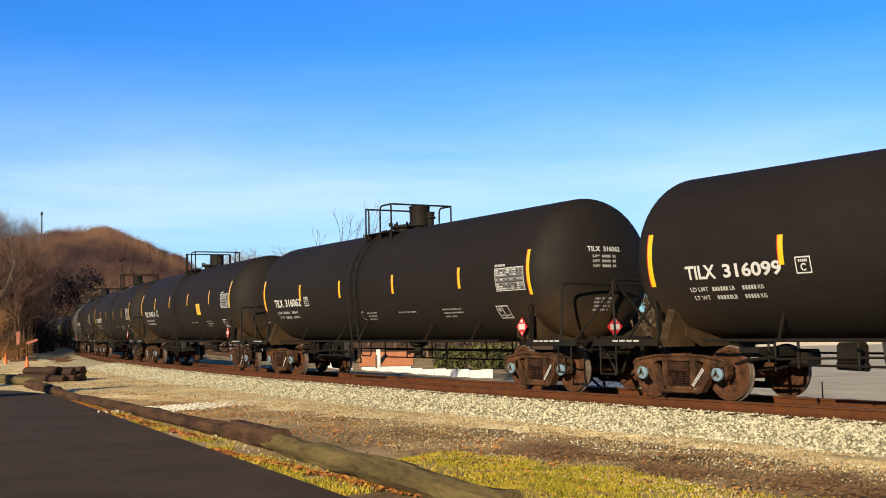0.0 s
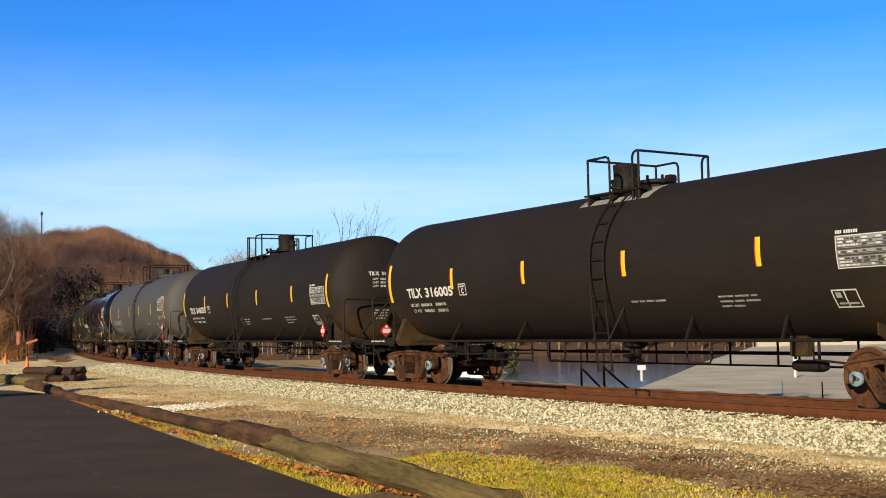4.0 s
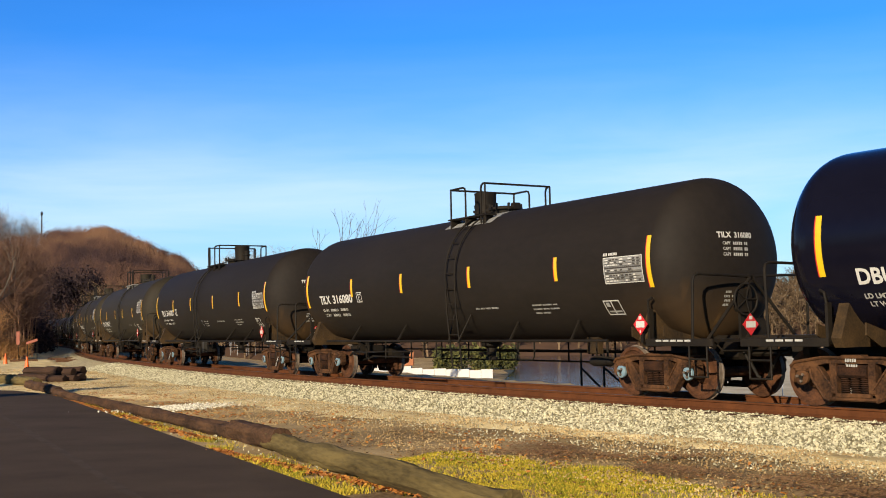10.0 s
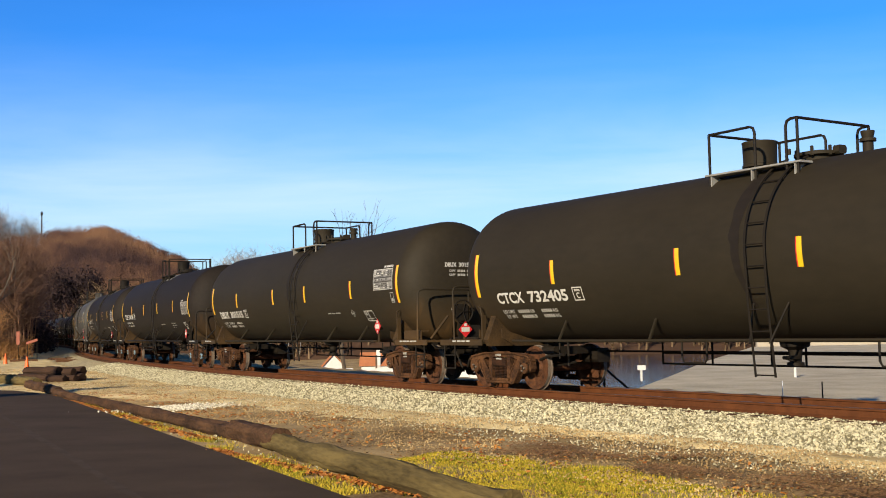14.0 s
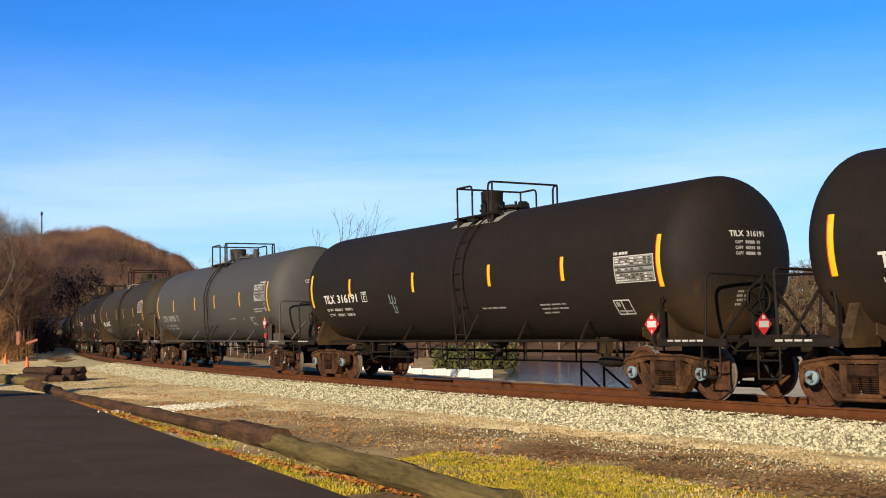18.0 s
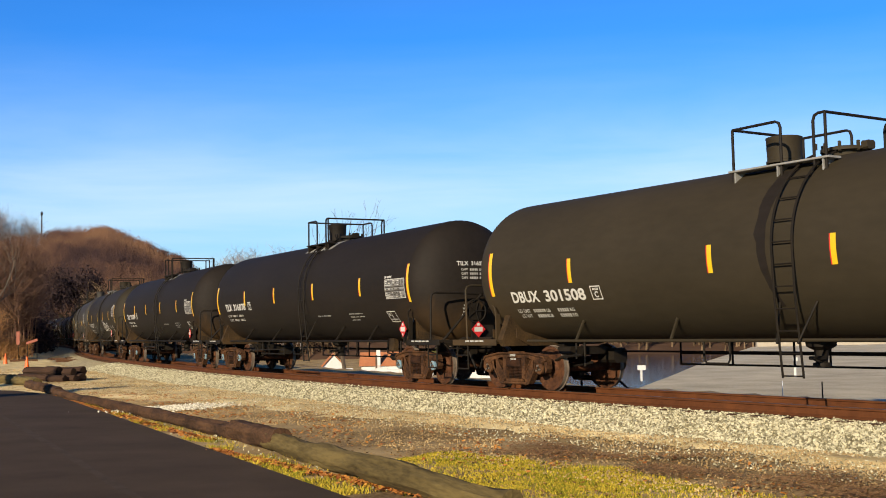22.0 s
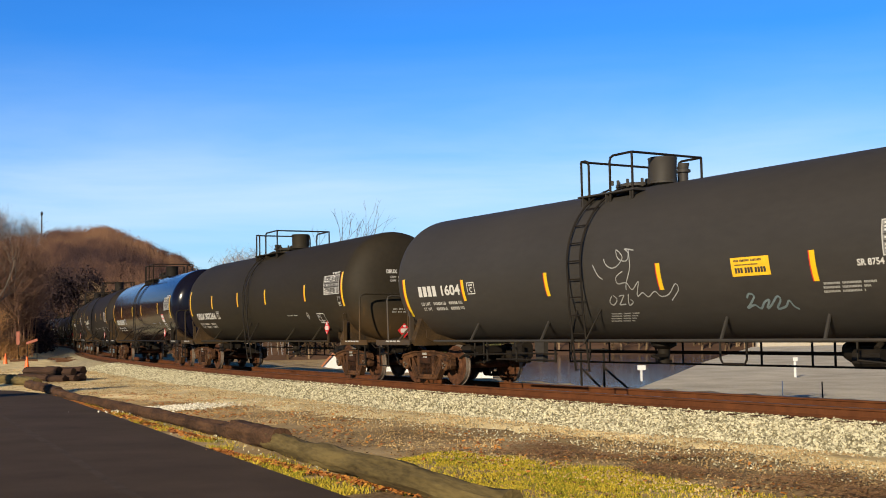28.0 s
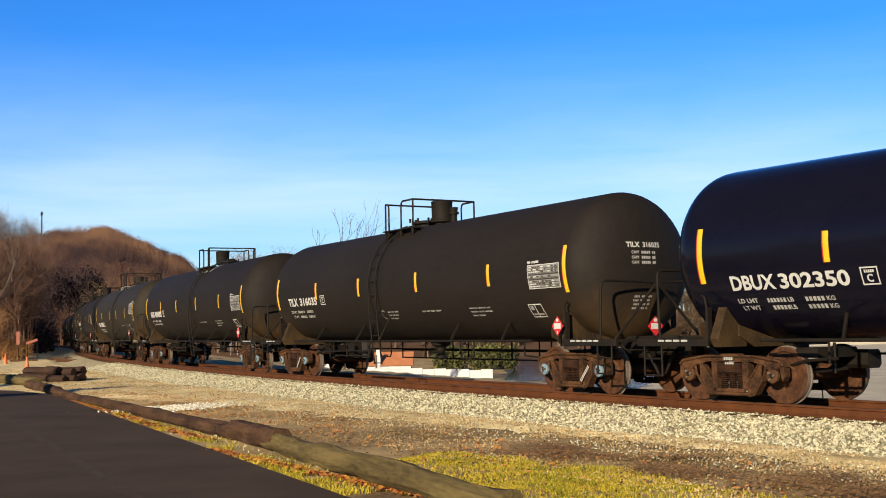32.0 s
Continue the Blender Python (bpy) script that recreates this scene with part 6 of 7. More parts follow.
def build_brush():
    rng = random.Random(31)
    b = Build()
    for _ in range(300):
        y = rng.uniform(82, 91)
        x = -y * rng.uniform(0.364, 0.45)
        h = rng.uniform(2.4, 5.2) * (1.0 if x < -0.392 * y else 0.4)
        twig_tree(b, x, y, -0.55, h, rng, 24, 0.34, 0.012)
    thing("brush", b.mesh("brush", [M["brush"]]), [], "tangle of dry orange-brown roadside brush", "brush", kind="stuff")
    b = Build()
    for _ in range(420):
        y = rng.uniform(92, 165)
        x = -y * rng.uniform(0.364, 0.47)
        if edge_lateral(x, y) < 5.5:
            continue
        twig_tree(b, x, y, -0.55, rng.uniform(4, 11.5) * (1.0 if x < -0.37 * y else 0.7), rng, 26, 0.36, 0.03)
    for _ in range(60):
        y = rng.uniform(95, 106)
        twig_tree(b, -y * rng.uniform(0.360, 0.398), y, -0.55, rng.uniform(9.5, 13.2), rng, 60, 0.26, 0.018, 0.05)
    pale = Build()
    for _ in range(46):
        y = rng.uniform(146, 160)
        twig_tree(pale, -y * rng.uniform(0.125, 0.190), y, -1.6, rng.uniform(15.2, 17.8), rng, 60, 0.15, 0.05, 0.02)
    for _ in range(34):
        y = rng.uniform(262, 272)
        d = 0.352 + 0.05 * rng.random() ** 0.7
        twig_tree(pale, -y * d, y, 17.0, rng.uniform(10.5, 13.5) + (d - 0.352) * 120, rng, 70, 0.2, 0.035, 0.03)
    thing("pale_trees", pale.mesh("pale_trees", [M["pale_twig"]]), [], "pale frosty bare treetops behind the train", "trees", kind="stuff")
    for _ in range(26):
        y = rng.uniform(188, 200)
        twig_tree(b, -y * rng.uniform(0.322, 0.337), y, -0.8, rng.uniform(4, 8), rng, 26, 0.36, 0.03)
    thing("winter_woods", b.mesh("woods", [M["twig"]]), [], "leafless brown trees behind the roadside brush", "woods", kind="stuff")
    # dark clumps: the shade beside the curve is put into their leaf colour
    b = Build()
    for _ in range(90):
        y = rng.uniform(205, 219)
        c = (-rng.uniform(0.306, 0.352) * y, y, rng.uniform(-0.5, 12.0))
        clump(b, c, (2.4, 2.4, 2.4), 330, rng, 0.24)
    n = 0
    while n < 42:
        y = rng.uniform(112, 162)
        x = -rng.uniform(0.339, 0.372) * y
        if edge_lateral(x, y) < 4.0:
            continue
        n += 1
        clump(b, (x, y, rng.uniform(-0.3, 0.034 * y - 0.6)), (1.7, 1.7, 1.7), 260, rng, 0.18)
    thing("evergreen_thicket", b.mesh("thicket", [M["dark_leaf"]]), [], "thicket in dark colour for the shade beside the curve", "thicket", kind="stuff")
    b = Build()
    for i in range(24):
        x = -0.7 + 0.295 * i + rng.uniform(-0.1, 0.1)
        if 1.7 < x < 2.3:
            continue
        clump(b, (x, 101 + rng.uniform(-0.5, 0.5), -1.25 + rng.uniform(-0.25, 0.2)), (0.55, 0.8, 1.15), 220, rng, 0.16)
    thing("hedge", b.mesh("hedge", [M["hedge"]]), [], "dark olive-green hedge by the river", "hedge")


build_brush()


def build_mast():
    ob = empty_thing("radio_mast", "thin steel radio mast on the hilltop", "mast", at=Matrix.Translation((-98.9, 280, 22)))
    b = Build()
    b.tube([(0, 0, 0), (0, 0, 10.2)], 0.2, 6, r2=0.14)
    part("pole", b, M["gear_black"], ob)
    b = Build()
    b.box((0, 0, 9.6), (0.5, 0.4, 0.7), bevel=0.1)
    part("antenna", b, M["gear_black"], ob)


build_mast()


# ---- road works at the bend ----
def build_cone(x, y):
    ob = empty_thing("traffic_cone", "orange traffic cone standing on the gravel", "cone", "traffic cones", at=Matrix.Translation((x, y, -0.42)))
    b = Build()
    b.box((0, 0, 0.02), (0.36, 0.36, 0.04), bevel=0.012)
    part("base", b, M["orange"], ob)
    b = Build()
    b.lathe([(0.04, 0.14), (0.34, 0.09), (0.70, 0.035), (0.71, 0.0)], 18)
    part("cone_body", b, M["orange"], ob)


def build_works_sign(x, y):
    ob = empty_thing("roadwork_sign", "narrow orange roadwork sign on a post", "sign", at=Matrix.Translation((x, y, -0.5)))
    b = Build()
    b.tube([(0, 0, -0.1), (0, 0, 2.0)], 0.03, 8)
    part("post", b, M["gear_black"], ob)
    b = Build()
    b.box((0, -0.05, 1.75), (0.24, 0.03, 0.95), bevel=0.01)
    part("sign_board", b, M["dull_orange"], ob, "narrow orange board")


build_cone(-22.0, 60.2)
build_works_sign(-30.6, 82.0)
build_cone(-28.2, 73.4)


def build_heap():
    """Cut timber stacked at the end of the road, and odd planks by the track."""
    rng = random.Random(12)
    for i, (u0, u1, back, z) in enumerate(((0.0, 2.6, 0.0, 0.0), (0.3, 3.3, 0.45, 0.0), (-0.3, 2.3, 0.9, 0.0), (0.1, 2.2, 0.22, 0.26), (0.9, 3.0, 0.68, 0.26), (2.75, 3.45, 0.05, 0.0), (2.4, 3.3, -0.35, 0.0), (2.65, 3.2, 0.1, 0.24))):
        p = [(-16.5 + 0.81 * u + 0.58 * back, 44.4 - 0.58 * u + 0.81 * back + rng.uniform(-0.08, 0.08), -0.27 + z) for u in (u0, u1)]
        b, m = log_mesh(p[0], p[1], rng.uniform(0.14, 0.18), rng.uniform(0.13, 0.18), seed=i)
        thing("cut_log", b, M["log_heap"], "short dark cut log in a heap", "log", "heap of cut logs", at=m)
    b, m = log_mesh((-16.4, 42.4, -0.22), (-13.9, 39.0, -0.25), 0.2, 0.16, seed=40)
    thing("log", b, M["log"], "pale weathered log at the road end", "log", "logs along the road", at=m)
    for i in range(5):
        b = Build()
        L = rng.uniform(1.6, 3.4)
        b.box((0, 0, 0), (L, 0.26, 0.16), bevel=0.02)
        thing("timber", b, M["tie"], "old timber lying beside the track", "timber", "old timbers", at=Matrix.Translation((-29.5 + 1.1 * i, 82 + rng.uniform(-5, 5), -0.33)) @ Matrix.Rotation(rng.uniform(-0.6, 0.9), 4, "Z"))
    ob = empty_thing("barricade", "orange barricade with a slanting board", "barrier", at=Matrix.Translation((-29.6, 82, -0.52)))
    b = Build()
    b.box((0, -0.06, 1.5), (0.85, 0.05, 0.2), Matrix.Rotation(-0.3, 3, "Y"), bevel=0.02)
    part("board", b, M["dull_orange"], ob, "slanting orange board")
    for x in (-0.35, 0.35):
        b = Build()
        b.tube([(x, 0, 0), (x, 0, 1.5)], 0.03, 6)
        part("leg", b, M["gear_black"], ob)


build_heap()

# unseen evergreens added beside the road to throw the long shadows over the asphalt
def evergreen(x, y, h, seed):
    rng = random.Random(seed)
    ob = empty_thing("evergreen_tree", "unseen evergreen tree added to shadow the road", "tree", "roadside evergreens", at=Matrix.Translation((x, y, -0.45)))
    b = Build()
    b.tube([(0, 0, -0.1), (0, 0, h * 0.9)], 0.16, 8, r2=0.04)
    part("trunk", b, M["bark"], ob)
    b = Build()
    for i in range(46):
        u = 0.14 + 0.86 * i / 46
        r = (1 - u) * h * 0.2 + 0.12
        a = i * 2.4
        clump(b, (0.55 * r * math.cos(a), 0.55 * r * math.sin(a), u * h), (r, r, 0.5), 60, rng, 0.24)
    part("crown", b.mesh("crown", [M["dark_leaf"]]), [], ob, "dense dark needles")


evergreen(-21.6, 14.4, 8.6, 17)
evergreen(-24.0, 13.8, 7.0, 18)
evergreen(-25.9, 20.2, 9.0, 19)
evergreen(-28.9, 16.5, 9.0, 20)
evergreen(-27.2, 11.5, 8.0, 21)


# ---- verge: gravel, stones, leaves, grass ----
def verge_wide(s):
    """How far the gravel verge reaches from the track at s."""
    return 5.4 + 0.9 * noise.noise((s * 0.13, 0, 0)) + 0.45 * noise.noise((s * 0.7, 5, 0)) + 0.4 * noise.noise((s * 2.1, 6, 0)) - max(0, (s + 22) * 0.07) + min(4.2, max(0, -14 - s) * 0.28)


def strewn_z(x, y, s, lat):
    """The height on which loose bits lie, on the gravel verge or the dirt beyond it."""
    n = (verge_wide(s) - lat) / max(0.3, (max(3.3, verge_wide(s)) - 2.9) * 9 / 26)
    return ground_z(x, y) + 0.03 + 0.03 * max(0.0, min(1.0, n))


def verge_sheet():
    b = Build()
    n = 26
    v = []
    ss = [-150 + 1.0 * i for i in range(80)] + [-70 + 0.25 * i for i in range(306)]
    for s in ss:
        wide = verge_wide(s)
        for j in range(n + 1):
            lat = 2.9 + (max(3.3, wide) - 2.9) * j / n
            x, y, _ = on_track(s, lat)
            rut = 0.028 * noise.noise((s * 0.5, lat * 2.2, 3.0)) + 0.022 * noise.noise((x * 2.2, y * 2.2, 8.0)) + 0.012 * noise.noise((x * 6.0, y * 6.0, 1.0))
            rise = min(1.0, (n - j) / 9.0)
            v.append((x, y, ground_z(x, y) + (0.05 + rut) * rise - 0.02 * (1 - rise)))
    b.add(v, [(i * (n + 1) + j, i * (n + 1) + j + 1, (i + 1) * (n + 1) + j + 1, (i + 1) * (n + 1) + j) for i in range(len(ss) - 1) for j in range(n)])
    thing("gravel_verge", b, M["gravel"], "fine pale gravel verge beside the ballast", "gravel", kind="structure")


verge_sheet()


def scatter_stones(name, places, mat, label, parent=None, sizes=(0.022, 0.045), seed=1):
    """Many small angular stones in one mesh."""
    rng = np.random.default_rng(seed)
    P = np.array(places)
    n = len(P)
    base = np.array([(1, 0, 0), (-1, 0, 0), (0, 1, 0), (0, -1, 0), (0, 0, 1), (0, 0, -1)], float)
    tri = np.array([(0, 2, 4), (2, 1, 4), (1, 3, 4), (3, 0, 4), (2, 0, 5), (1, 2, 5), (3, 1, 5), (0, 3, 5)])
    q = rng.normal(size=(n, 4))
    q /= np.linalg.norm(q, axis=1)[:, None]
    w, x, y, z = q.T
    rot = np.stack([1 - 2 * (y * y + z * z), 2 * (x * y - z * w), 2 * (x * z + y * w), 2 * (x * y + z * w), 1 - 2 * (x * x + z * z), 2 * (y * z - x * w), 2 * (x * z - y * w), 2 * (y * z + x * w), 1 - 2 * (x * x + y * y)], 1).reshape(n, 3, 3)
    s = rng.uniform(*sizes, size=(n, 1, 1)) * rng.uniform(0.7, 1.3, size=(n, 6, 1)) * rng.uniform(0.65, 1.3, size=(n, 1, 3))
    v = np.einsum("nij,nkj->nki", rot, base[None] * s) + P[:, None, :]
    f = (np.arange(n)[:, None, None] * 6 + tri[None]).reshape(-1, 3)
    me = bpy.data.meshes.new(name)
    me.from_pydata(v.reshape(-1, 3), [], f)
    me.materials.append(M[mat])
    me.update()
    if parent:
        ob = part(name, me, [], parent, label)
        ob["kind"] = "stuff"
        return ob
    return thing(name, me, [], label, "stones", kind="stuff")


def bed_z(lat):
    rows = [(-4.2, -1.25), (-2.6, -0.62), (-1.75, -0.22), (-0.9, -0.20), (0.9, -0.20), (1.75, -0.24), (2.5, -0.42), (3.3, -0.52), (9, -0.52)]
    for (a, za), (c, zc) in zip(rows, rows[1:]):
        if lat <= c:
            return za + (zc - za) * (lat - a) / (c - a)
    return -0.5


def build_stones():
    rng = random.Random(77)
    pl = []
    for _ in range(78000):
        s = 4 - 56 * rng.random() ** 1.5
        lat = rng.uniform(0.92, 3.35)
        if lat > 2.8 and rng.random() < (lat - 2.8) * 1.4:
            continue
        x, y, _a = on_track(s, lat)
        pl.append((x, y, max(bed_z(lat), ground_z(x, y) if lat > 2.9 else -9) + rng.uniform(-0.005, 0.022)))
    scatter_stones("ballast_stones", pl, "ballast", "pale angular limestone ballast stones", track_bed, (0.018, 0.036), 3)
    pl = []
    small = []
    for _ in range(7600):
        s = 3 - 42 * rng.random() ** 1.3
        lat = 3.0 + 2.2 * rng.random() ** 1.8
        x, y, _a = on_track(s, lat)
        pl.append((x, y, strewn_z(x, y, s, lat)))
    for _ in range(34000):
        s = 4 - 56 * rng.random() ** 1.4
        lat = 3.0 + 4.2 * rng.random() ** 2.2
        x, y, _a = on_track(s, lat)
        if noise.noise((x * 0.5, y * 0.5, 21)) < -0.25:
            continue
        small.append((x, y, strewn_z(x, y, s, lat)))
    heap = []
    for _ in range(3000):
        u, w = rng.gauss(0, 0.55), rng.gauss(0, 0.42)
        x, y = -6.1 + 0.72 * u + 0.6 * w, 26.1 + 0.75 * u - 0.55 * w
        heap.append((x, y, ground_z(x, y) + rng.uniform(0.045, 0.07)))
    scatter_stones("spilt_stones", heap, "white_stone", "spilt heap of pale stones on the verge", None, (0.010, 0.026), 24)
    for _ in range(500):
        u = rng.random()
        x, y = -1.0 - 10.2 * u + rng.gauss(0.25, 0.2), 12.3 + 21.3 * u
        pl.append((x, y, ground_z(x, y) + 0.02))
    scatter_stones("loose_stones", pl, "ballast", "loose pale stones strewn on the verge", None, (0.008, 0.019), 4)
    scatter_stones("pebbles", small, "dirt", "small tan pebbles in the dirt", None, (0.007, 0.017), 14)


build_stones()


def blades(name, spots, mat, label, category, h=(0.05, 0.13), w=0.006, seed=2):
    rng = random.Random(seed)
    b = Build()
    for x, y, z in spots:
        a = rng.uniform(0, 6.283)
        hh = rng.uniform(*h)
        dx, dy = math.cos(a) * w, math.sin(a) * w
        lx, ly = rng.uniform(-0.6, 0.6) * hh, rng.uniform(-0.6, 0.6) * hh
        b.v += [(x - dx, y - dy, z), (x + dx, y + dy, z), (x + lx * 0.5 + dx * 0.6, y + ly * 0.5 + dy * 0.6, z + hh * 0.6), (x + lx, y + ly, z + hh)]
        n = len(b.v) - 4
        b.f += [(n, n + 1, n + 2), (n, n + 2, n + 3)]
        b.k += [0, 0]
    me = bpy.data.meshes.new(name)
    me.from_pydata(b.v, [], b.f)
    me.materials.append(M[mat])
    me.update()
    return thing(name, me, [], label, category, kind="stuff")


# where the grass gives way to bare brown soil, and the soil to gravel
GRASS_X, GRASS_Y = (-1.6, -0.7, 0.0, 1.4, 2.1, 2.7, 3.3, 3.9, 4.6, 7.5), (14.2, 14.9, 15.7, 14.6, 13.6, 12.5, 11.7, 10.8, 9.8, 6.0)
SOIL_Y = (16.0, 16.6, 16.9, 16.7, 16.2, 15.4, 14.6, 13.8, 13.0, 9.6)


def build_soil():
    """Loose brown crumbs and leaf bits over the bare strip between grass and gravel."""
    rng = random.Random(91)
    b = Build()
    n = 0
    while n < 15000:
        x, y = rng.uniform(-0.6, 6.6), rng.uniform(9.6, 17.4)
        g, t = float(np.interp(x, GRASS_X, GRASS_Y)), float(np.interp(x, GRASS_X, SOIL_Y))
        v = (y - g) / max(0.3, t - g)
        if v < -0.35 or v > 1.15:
            continue
        keep = 0.62 - 1.2 * abs(v - 0.38) - 0.5 * max(0.0, 0.8 - x) + 1.1 * noise.noise((x * 1.1, y * 1.1, 17)) + 0.35 * noise.noise((x * 4, y * 4, 2))
        if rng.random() > keep:
            continue
        n += 1
        a, q = rng.uniform(0, 6.283), rng.uniform(0.010, 0.030)
        d, e = Vector((math.cos(a), math.sin(a), rng.uniform(-0.1, 0.1))) * q, Vector((-math.sin(a), math.cos(a), rng.uniform(-0.1, 0.1))) * q * rng.uniform(0.35, 0.8)
        p = Vector((x, y, ground_z(x, y) + 0.035 + 0.03 * max(0.0, min(1.0, 1.2 * v))))
        b.add([p - d, p + e, p + d, p - e], [(0, 1, 2, 3)])
    thing("soil_crumbs", b.mesh("soil_crumbs", [M["crumbs"]]), [], "red-brown soil crumbs and leaf bits beside the grass", "soil", kind="stuff")


build_soil()


def build_grass():
    rng = random.Random(55)
    spots = []
    while len(spots) < 64000:
        x, y = rng.uniform(-1.6, 4.6), rng.uniform(9.5, 16.2)
        lat = edge_lateral(x, y)
        edge = 4.9 + 0.5 * noise.noise((x * 0.8, y * 0.8, 0)) + 0.55 * noise.noise((x * 0.25, y * 0.25, 2))
        if lat < edge or y > float(np.interp(x, GRASS_X, GRASS_Y)) + 0.5 * noise.noise((x * 0.8, y * 0.8, 7)) + 0.35 * noise.noise((x * 2.5, y * 2.5, 7)):
            continue
        u = (y - 10.3) / 7.0
        if x < 1.35 - 4.1 * u:
            continue
        if noise.noise((x * 0.9, y * 0.9, 9)) + 0.4 * noise.noise((x * 3, y * 3, 4)) < -0.02 and rng.random() < 0.82:
            continue
        spots.append((x, y, ground_z(x, y) - 0.01))
    blades("grass", spots, "grass", "short yellow-green autumn grass", "grass", (0.015, 0.05), 0.008, 6)
    spots = []
    for _ in range(9000):
        u = rng.random() ** 1.2
        x, y = -1.0 - 8.5 * u + abs(rng.gauss(0.0, 0.28)), 11.9 + 17.7 * u
        if noise.noise((x * 0.9, y * 0.9, 3)) < -0.1:
            continue
        spots.append((x, y, ground_z(x, y) - 0.005))
    blades("verge_grass", spots, "grass", "thin green grass along the road edge", "grass", (0.03, 0.08), 0.006, 7)


build_grass()


def build_leaves():
    rng = random.Random(66)
    b = Build()

    def leaf(x, y, z, s):
        a = rng.uniform(0, 6.283)
        d, e = Vector((math.cos(a), math.sin(a), rng.uniform(-0.5, 0.5))) * s, Vector((-math.sin(a), math.cos(a), rng.uniform(-0.5, 0.5))) * s * 0.6
        p = Vector((x, y, z))
        b.add([p - d, p - d * 0.3 + e, p + d * 0.5 + e * 0.7, p + d, p + d * 0.3 - e, p - d * 0.5 - e * 0.8], [(0, 1, 2, 3, 4, 5)])
    for _ in range(1700):
        u = rng.random() ** 1.1
        x, y = -3.1 + 4.2 * u, 17.0 - 6.6 * u
        x, y = x - 0.22 - abs(rng.gauss(0, 0.10)), y - 0.12 - abs(rng.gauss(0, 0.06))
        leaf(x, y, ground_z(x, y) + 0.03, rng.uniform(0.025, 0.05))
    for _ in range(1300):
        u = rng.random()
        x, y = -11.3 + 7.9 * u - 0.22 - abs(rng.gauss(0, 0.12)), 33.6 - 15.4 * u
        leaf(x, y, ground_z(x, y) + 0.03, rng.uniform(0.03, 0.055))
    for _ in range(2600):
        s, lat = rng.uniform(-24, 2), rng.gauss(5.9, 0.9)
        x, y, _a = on_track(s, lat)
        if noise.noise((x * 0.7, y * 0.7, 12)) < -0.05 or lat < 4.2:
            continue
        leaf(x, y, strewn_z(x, y, s, lat), rng.uniform(0.02, 0.045))
    lit = Build()
    for _ in range(16000):
        s, lat = 4 - 40 * rng.random() ** 1.3, rng.uniform(3.6, 8.6)
        x, y, _a = on_track(s, lat)
        if noise.noise((x * 0.6, y * 0.6, 31)) + 0.25 * noise.noise((x * 2.5, y * 2.5, 1)) < -0.12 - 0.06 * (lat - 4.5):
            continue
        if x < 1.2 - 4.1 * (y - 10.3) / 7.0:
            continue
        a, q = rng.uniform(0, 6.283), rng.uniform(0.012, 0.035)
        d, e = Vector((math.cos(a), math.sin(a), rng.uniform(-0.4, 0.4))) * q, Vector((-math.sin(a), math.cos(a), rng.uniform(-0.4, 0.4))) * q * rng.uniform(0.2, 0.6)
        p = Vector((x, y, strewn_z(x, y, s, lat) + 0.005))
        lit.add([p - d, p + e, p + d, p - e], [(0, 1, 2, 3)])
    thing("dry_litter", lit.mesh("litter", [M["litter"]]), [], "dry brown grass litter scattered on the dirt", "litter", kind="stuff")
    thing("fallen_leaves", b.mesh("leaves", [M["leaf"]]), [], "orange-brown fallen leaves strewn along the verge", "leaves", kind="stuff")


build_leaves()


def road_z(x, y):
    """Height of the cambered asphalt on its straight stretch."""
    rx = float(np.interp(y, (-6.0, 3.0, 11.91, 22.9, 33.3), (7.6, 3.2, -1.12, -6.4, -11.4)))
    lx = float(np.interp(y, (-6.0, 3.0, 11.9, 20.0, 27.0, 31.0), (-4.5, -6.5, -9.5, -12.5, -15.5, -19.0)))
    return GROUND + 0.045 + 0.05 * math.sin(math.pi * max(0.0, min(1.0, (rx - x) / (rx - lx))))


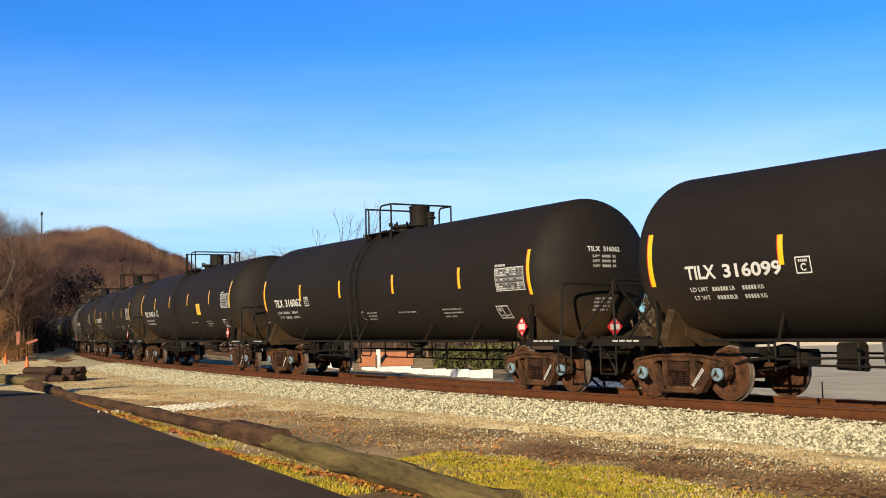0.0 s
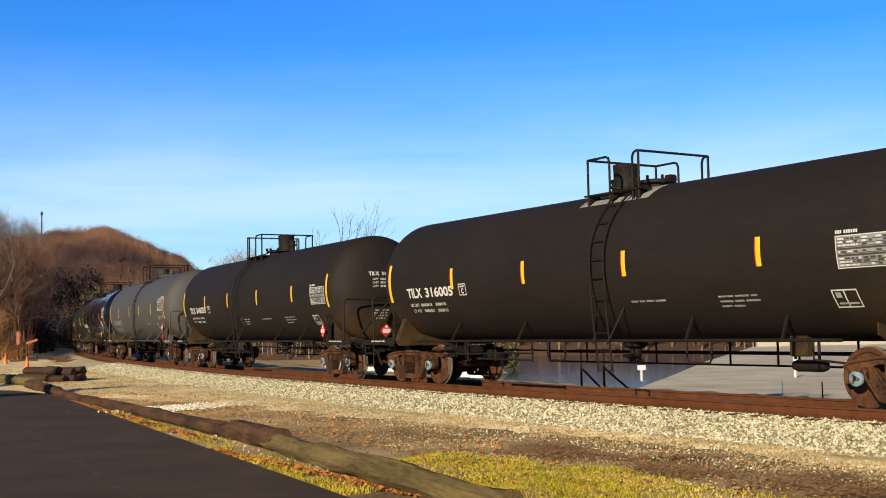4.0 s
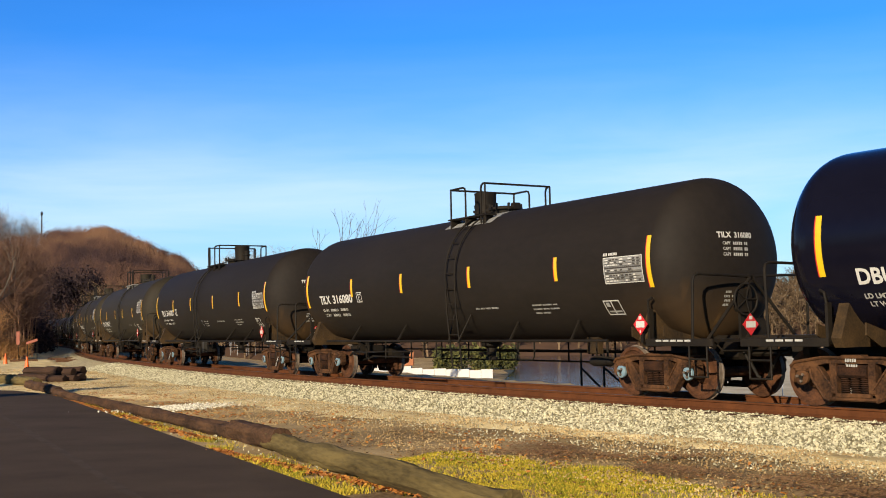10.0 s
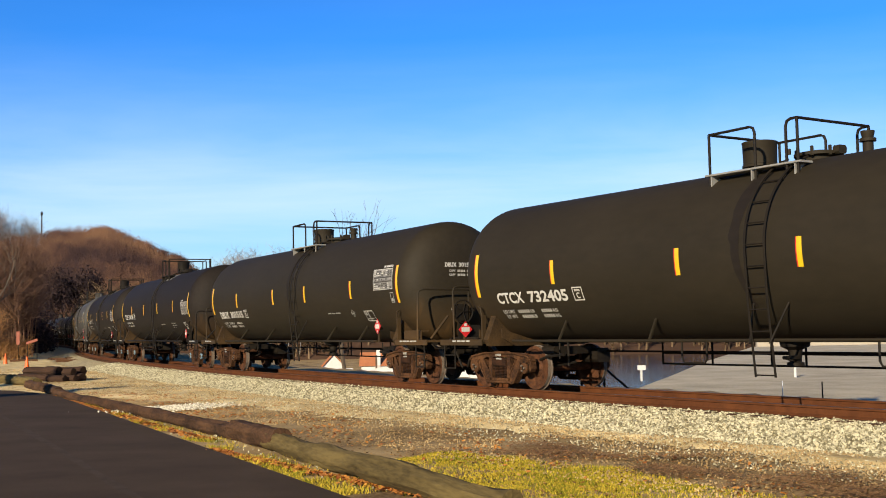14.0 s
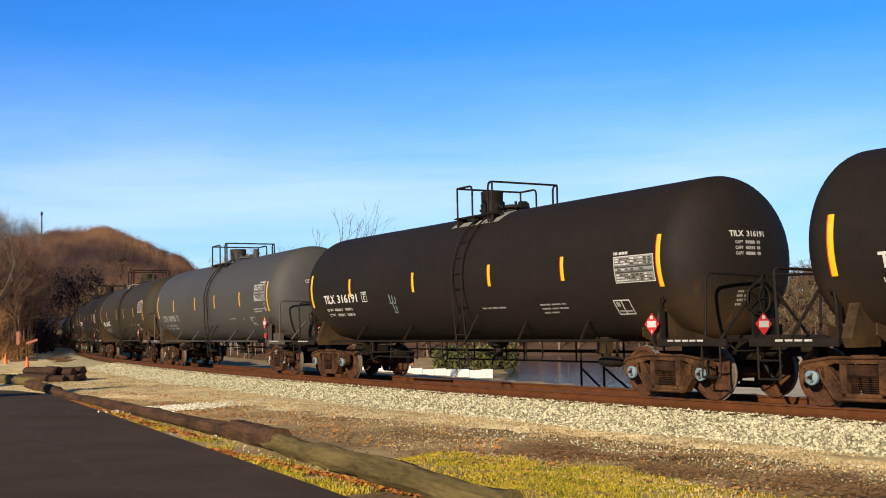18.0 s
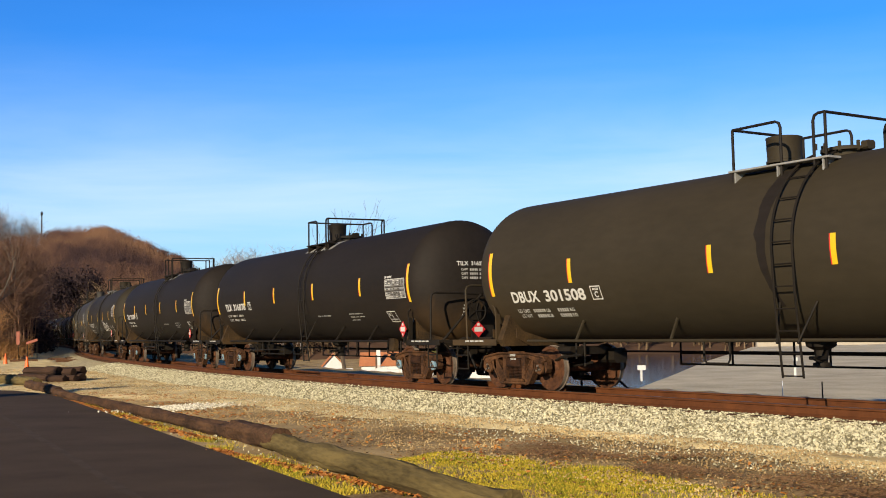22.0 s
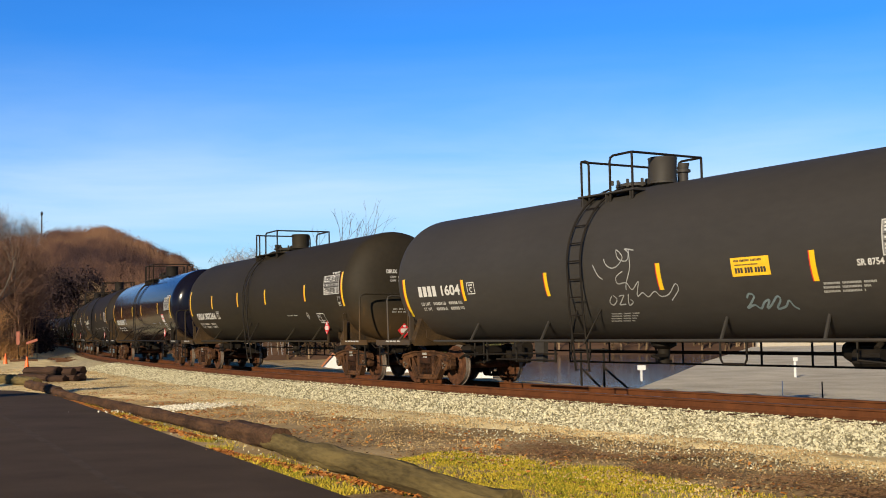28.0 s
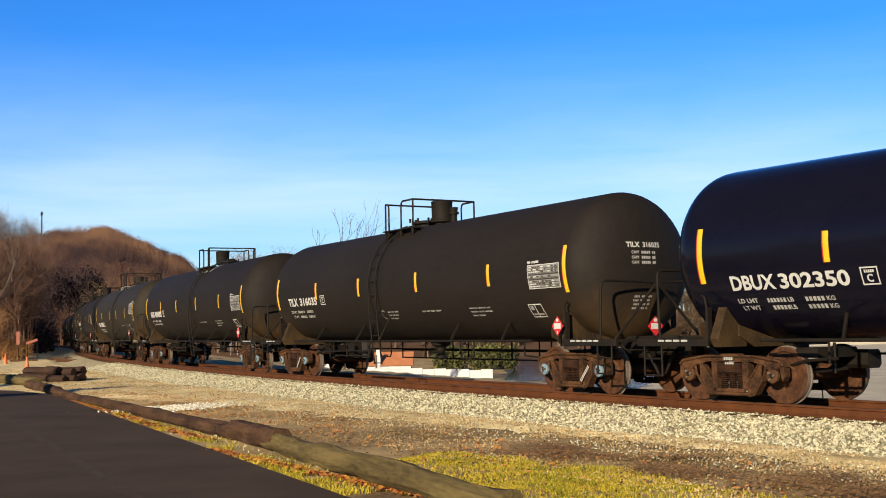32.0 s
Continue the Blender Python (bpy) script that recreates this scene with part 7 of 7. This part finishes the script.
def build_markings():
    """A worn line and a few rubbed patches, thin on the asphalt."""
    rng = random.Random(8)
    b = Build()
    pts = [(-12.6, 30.0), (-9.6, 24.6), (-8.43, 22.25), (-5.48, 16.39), (-3.7, 12.75), (-1.0, 7.5)]
    v = []
    for (xa, ya), (xb, yb) in zip(pts, pts[1:]):
        n = max(2, int(abs(yb - ya) / 0.5))
        for i in range(n):
            u = i / n
            x, y = xa + (xb - xa) * u, ya + (yb - ya) * u
            w = 0.055 + 0.03 * noise.noise((x * 2, y * 2, 5))
            v += [(x - w, y - w * 0.5, road_z(x - w, y) + 0.004), (x + w, y + w * 0.5, road_z(x + w, y) + 0.004)]
    b.add(v, [(2 * i, 2 * i + 1, 2 * i + 3, 2 * i + 2) for i in range(len(v) // 2 - 1)])
    thing("road_line", b, M["worn"], "faint worn line on the asphalt", "road marking", kind="structure", smooth=False)
    b = Build()
    for x, y, r in ((-5.6, 14.2, 0.10), (-7.9, 20.4, 0.16), (-9.3, 25.5, 0.2), (-6.6, 16.1, 0.13), (-8.9, 22.0, 0.18), (-5.2, 12.6, 0.12), (-10.6, 27.0, 0.2)):
        ring = [(x + r * q * math.cos(t) - 0.3 * r * math.sin(t), y + 2.0 * r * q * math.sin(t)) for t, q in ((2 * math.pi * k / 12, rng.uniform(0.7, 1.2)) for k in range(12))]
        b.add([(px, py, road_z(px, py) + 0.004) for px, py in ring], [tuple(range(12))])
    thing("road_patch", b, M["worn"], "rubbed pale patches on the asphalt", "road marking", kind="structure", smooth=False)


build_markings()


# ---- what moves ----
def motions():
    for i, (car, *_rest) in enumerate(CARS):
        walk(car, [(0.5 * k, car_pose(car_place(i, 0.5 * k))) for k in range(65)])
    # wheels roll with the train; every wheelset on the same place of its bogie turns alike
    shared = {}
    for car, *_rest in CARS:
        for bo in car.children:
            if not bo.name.startswith("bogie"):
                continue
            for w in bo.children:
                if not w.name.startswith("wheelset"):
                    continue
                dx = 0.889 if w.location.x > 0 else -0.889
                if dx not in shared:
                    walk(w, [(k / 30.0, Matrix.Translation((dx, 0, 0.457)) @ Matrix.Rotation((car_place(0, k / 30.0) - car_place(0, 0)) / 0.457, 4, "Y")) for k in range(961)])
                    shared[dx] = w.animation_data
                else:
                    w.rotation_mode = "QUATERNION"
                    ad = w.animation_data_create()
                    ad.action = shared[dx].action
                    ad.action_slot = shared[dx].action_slot


motions()
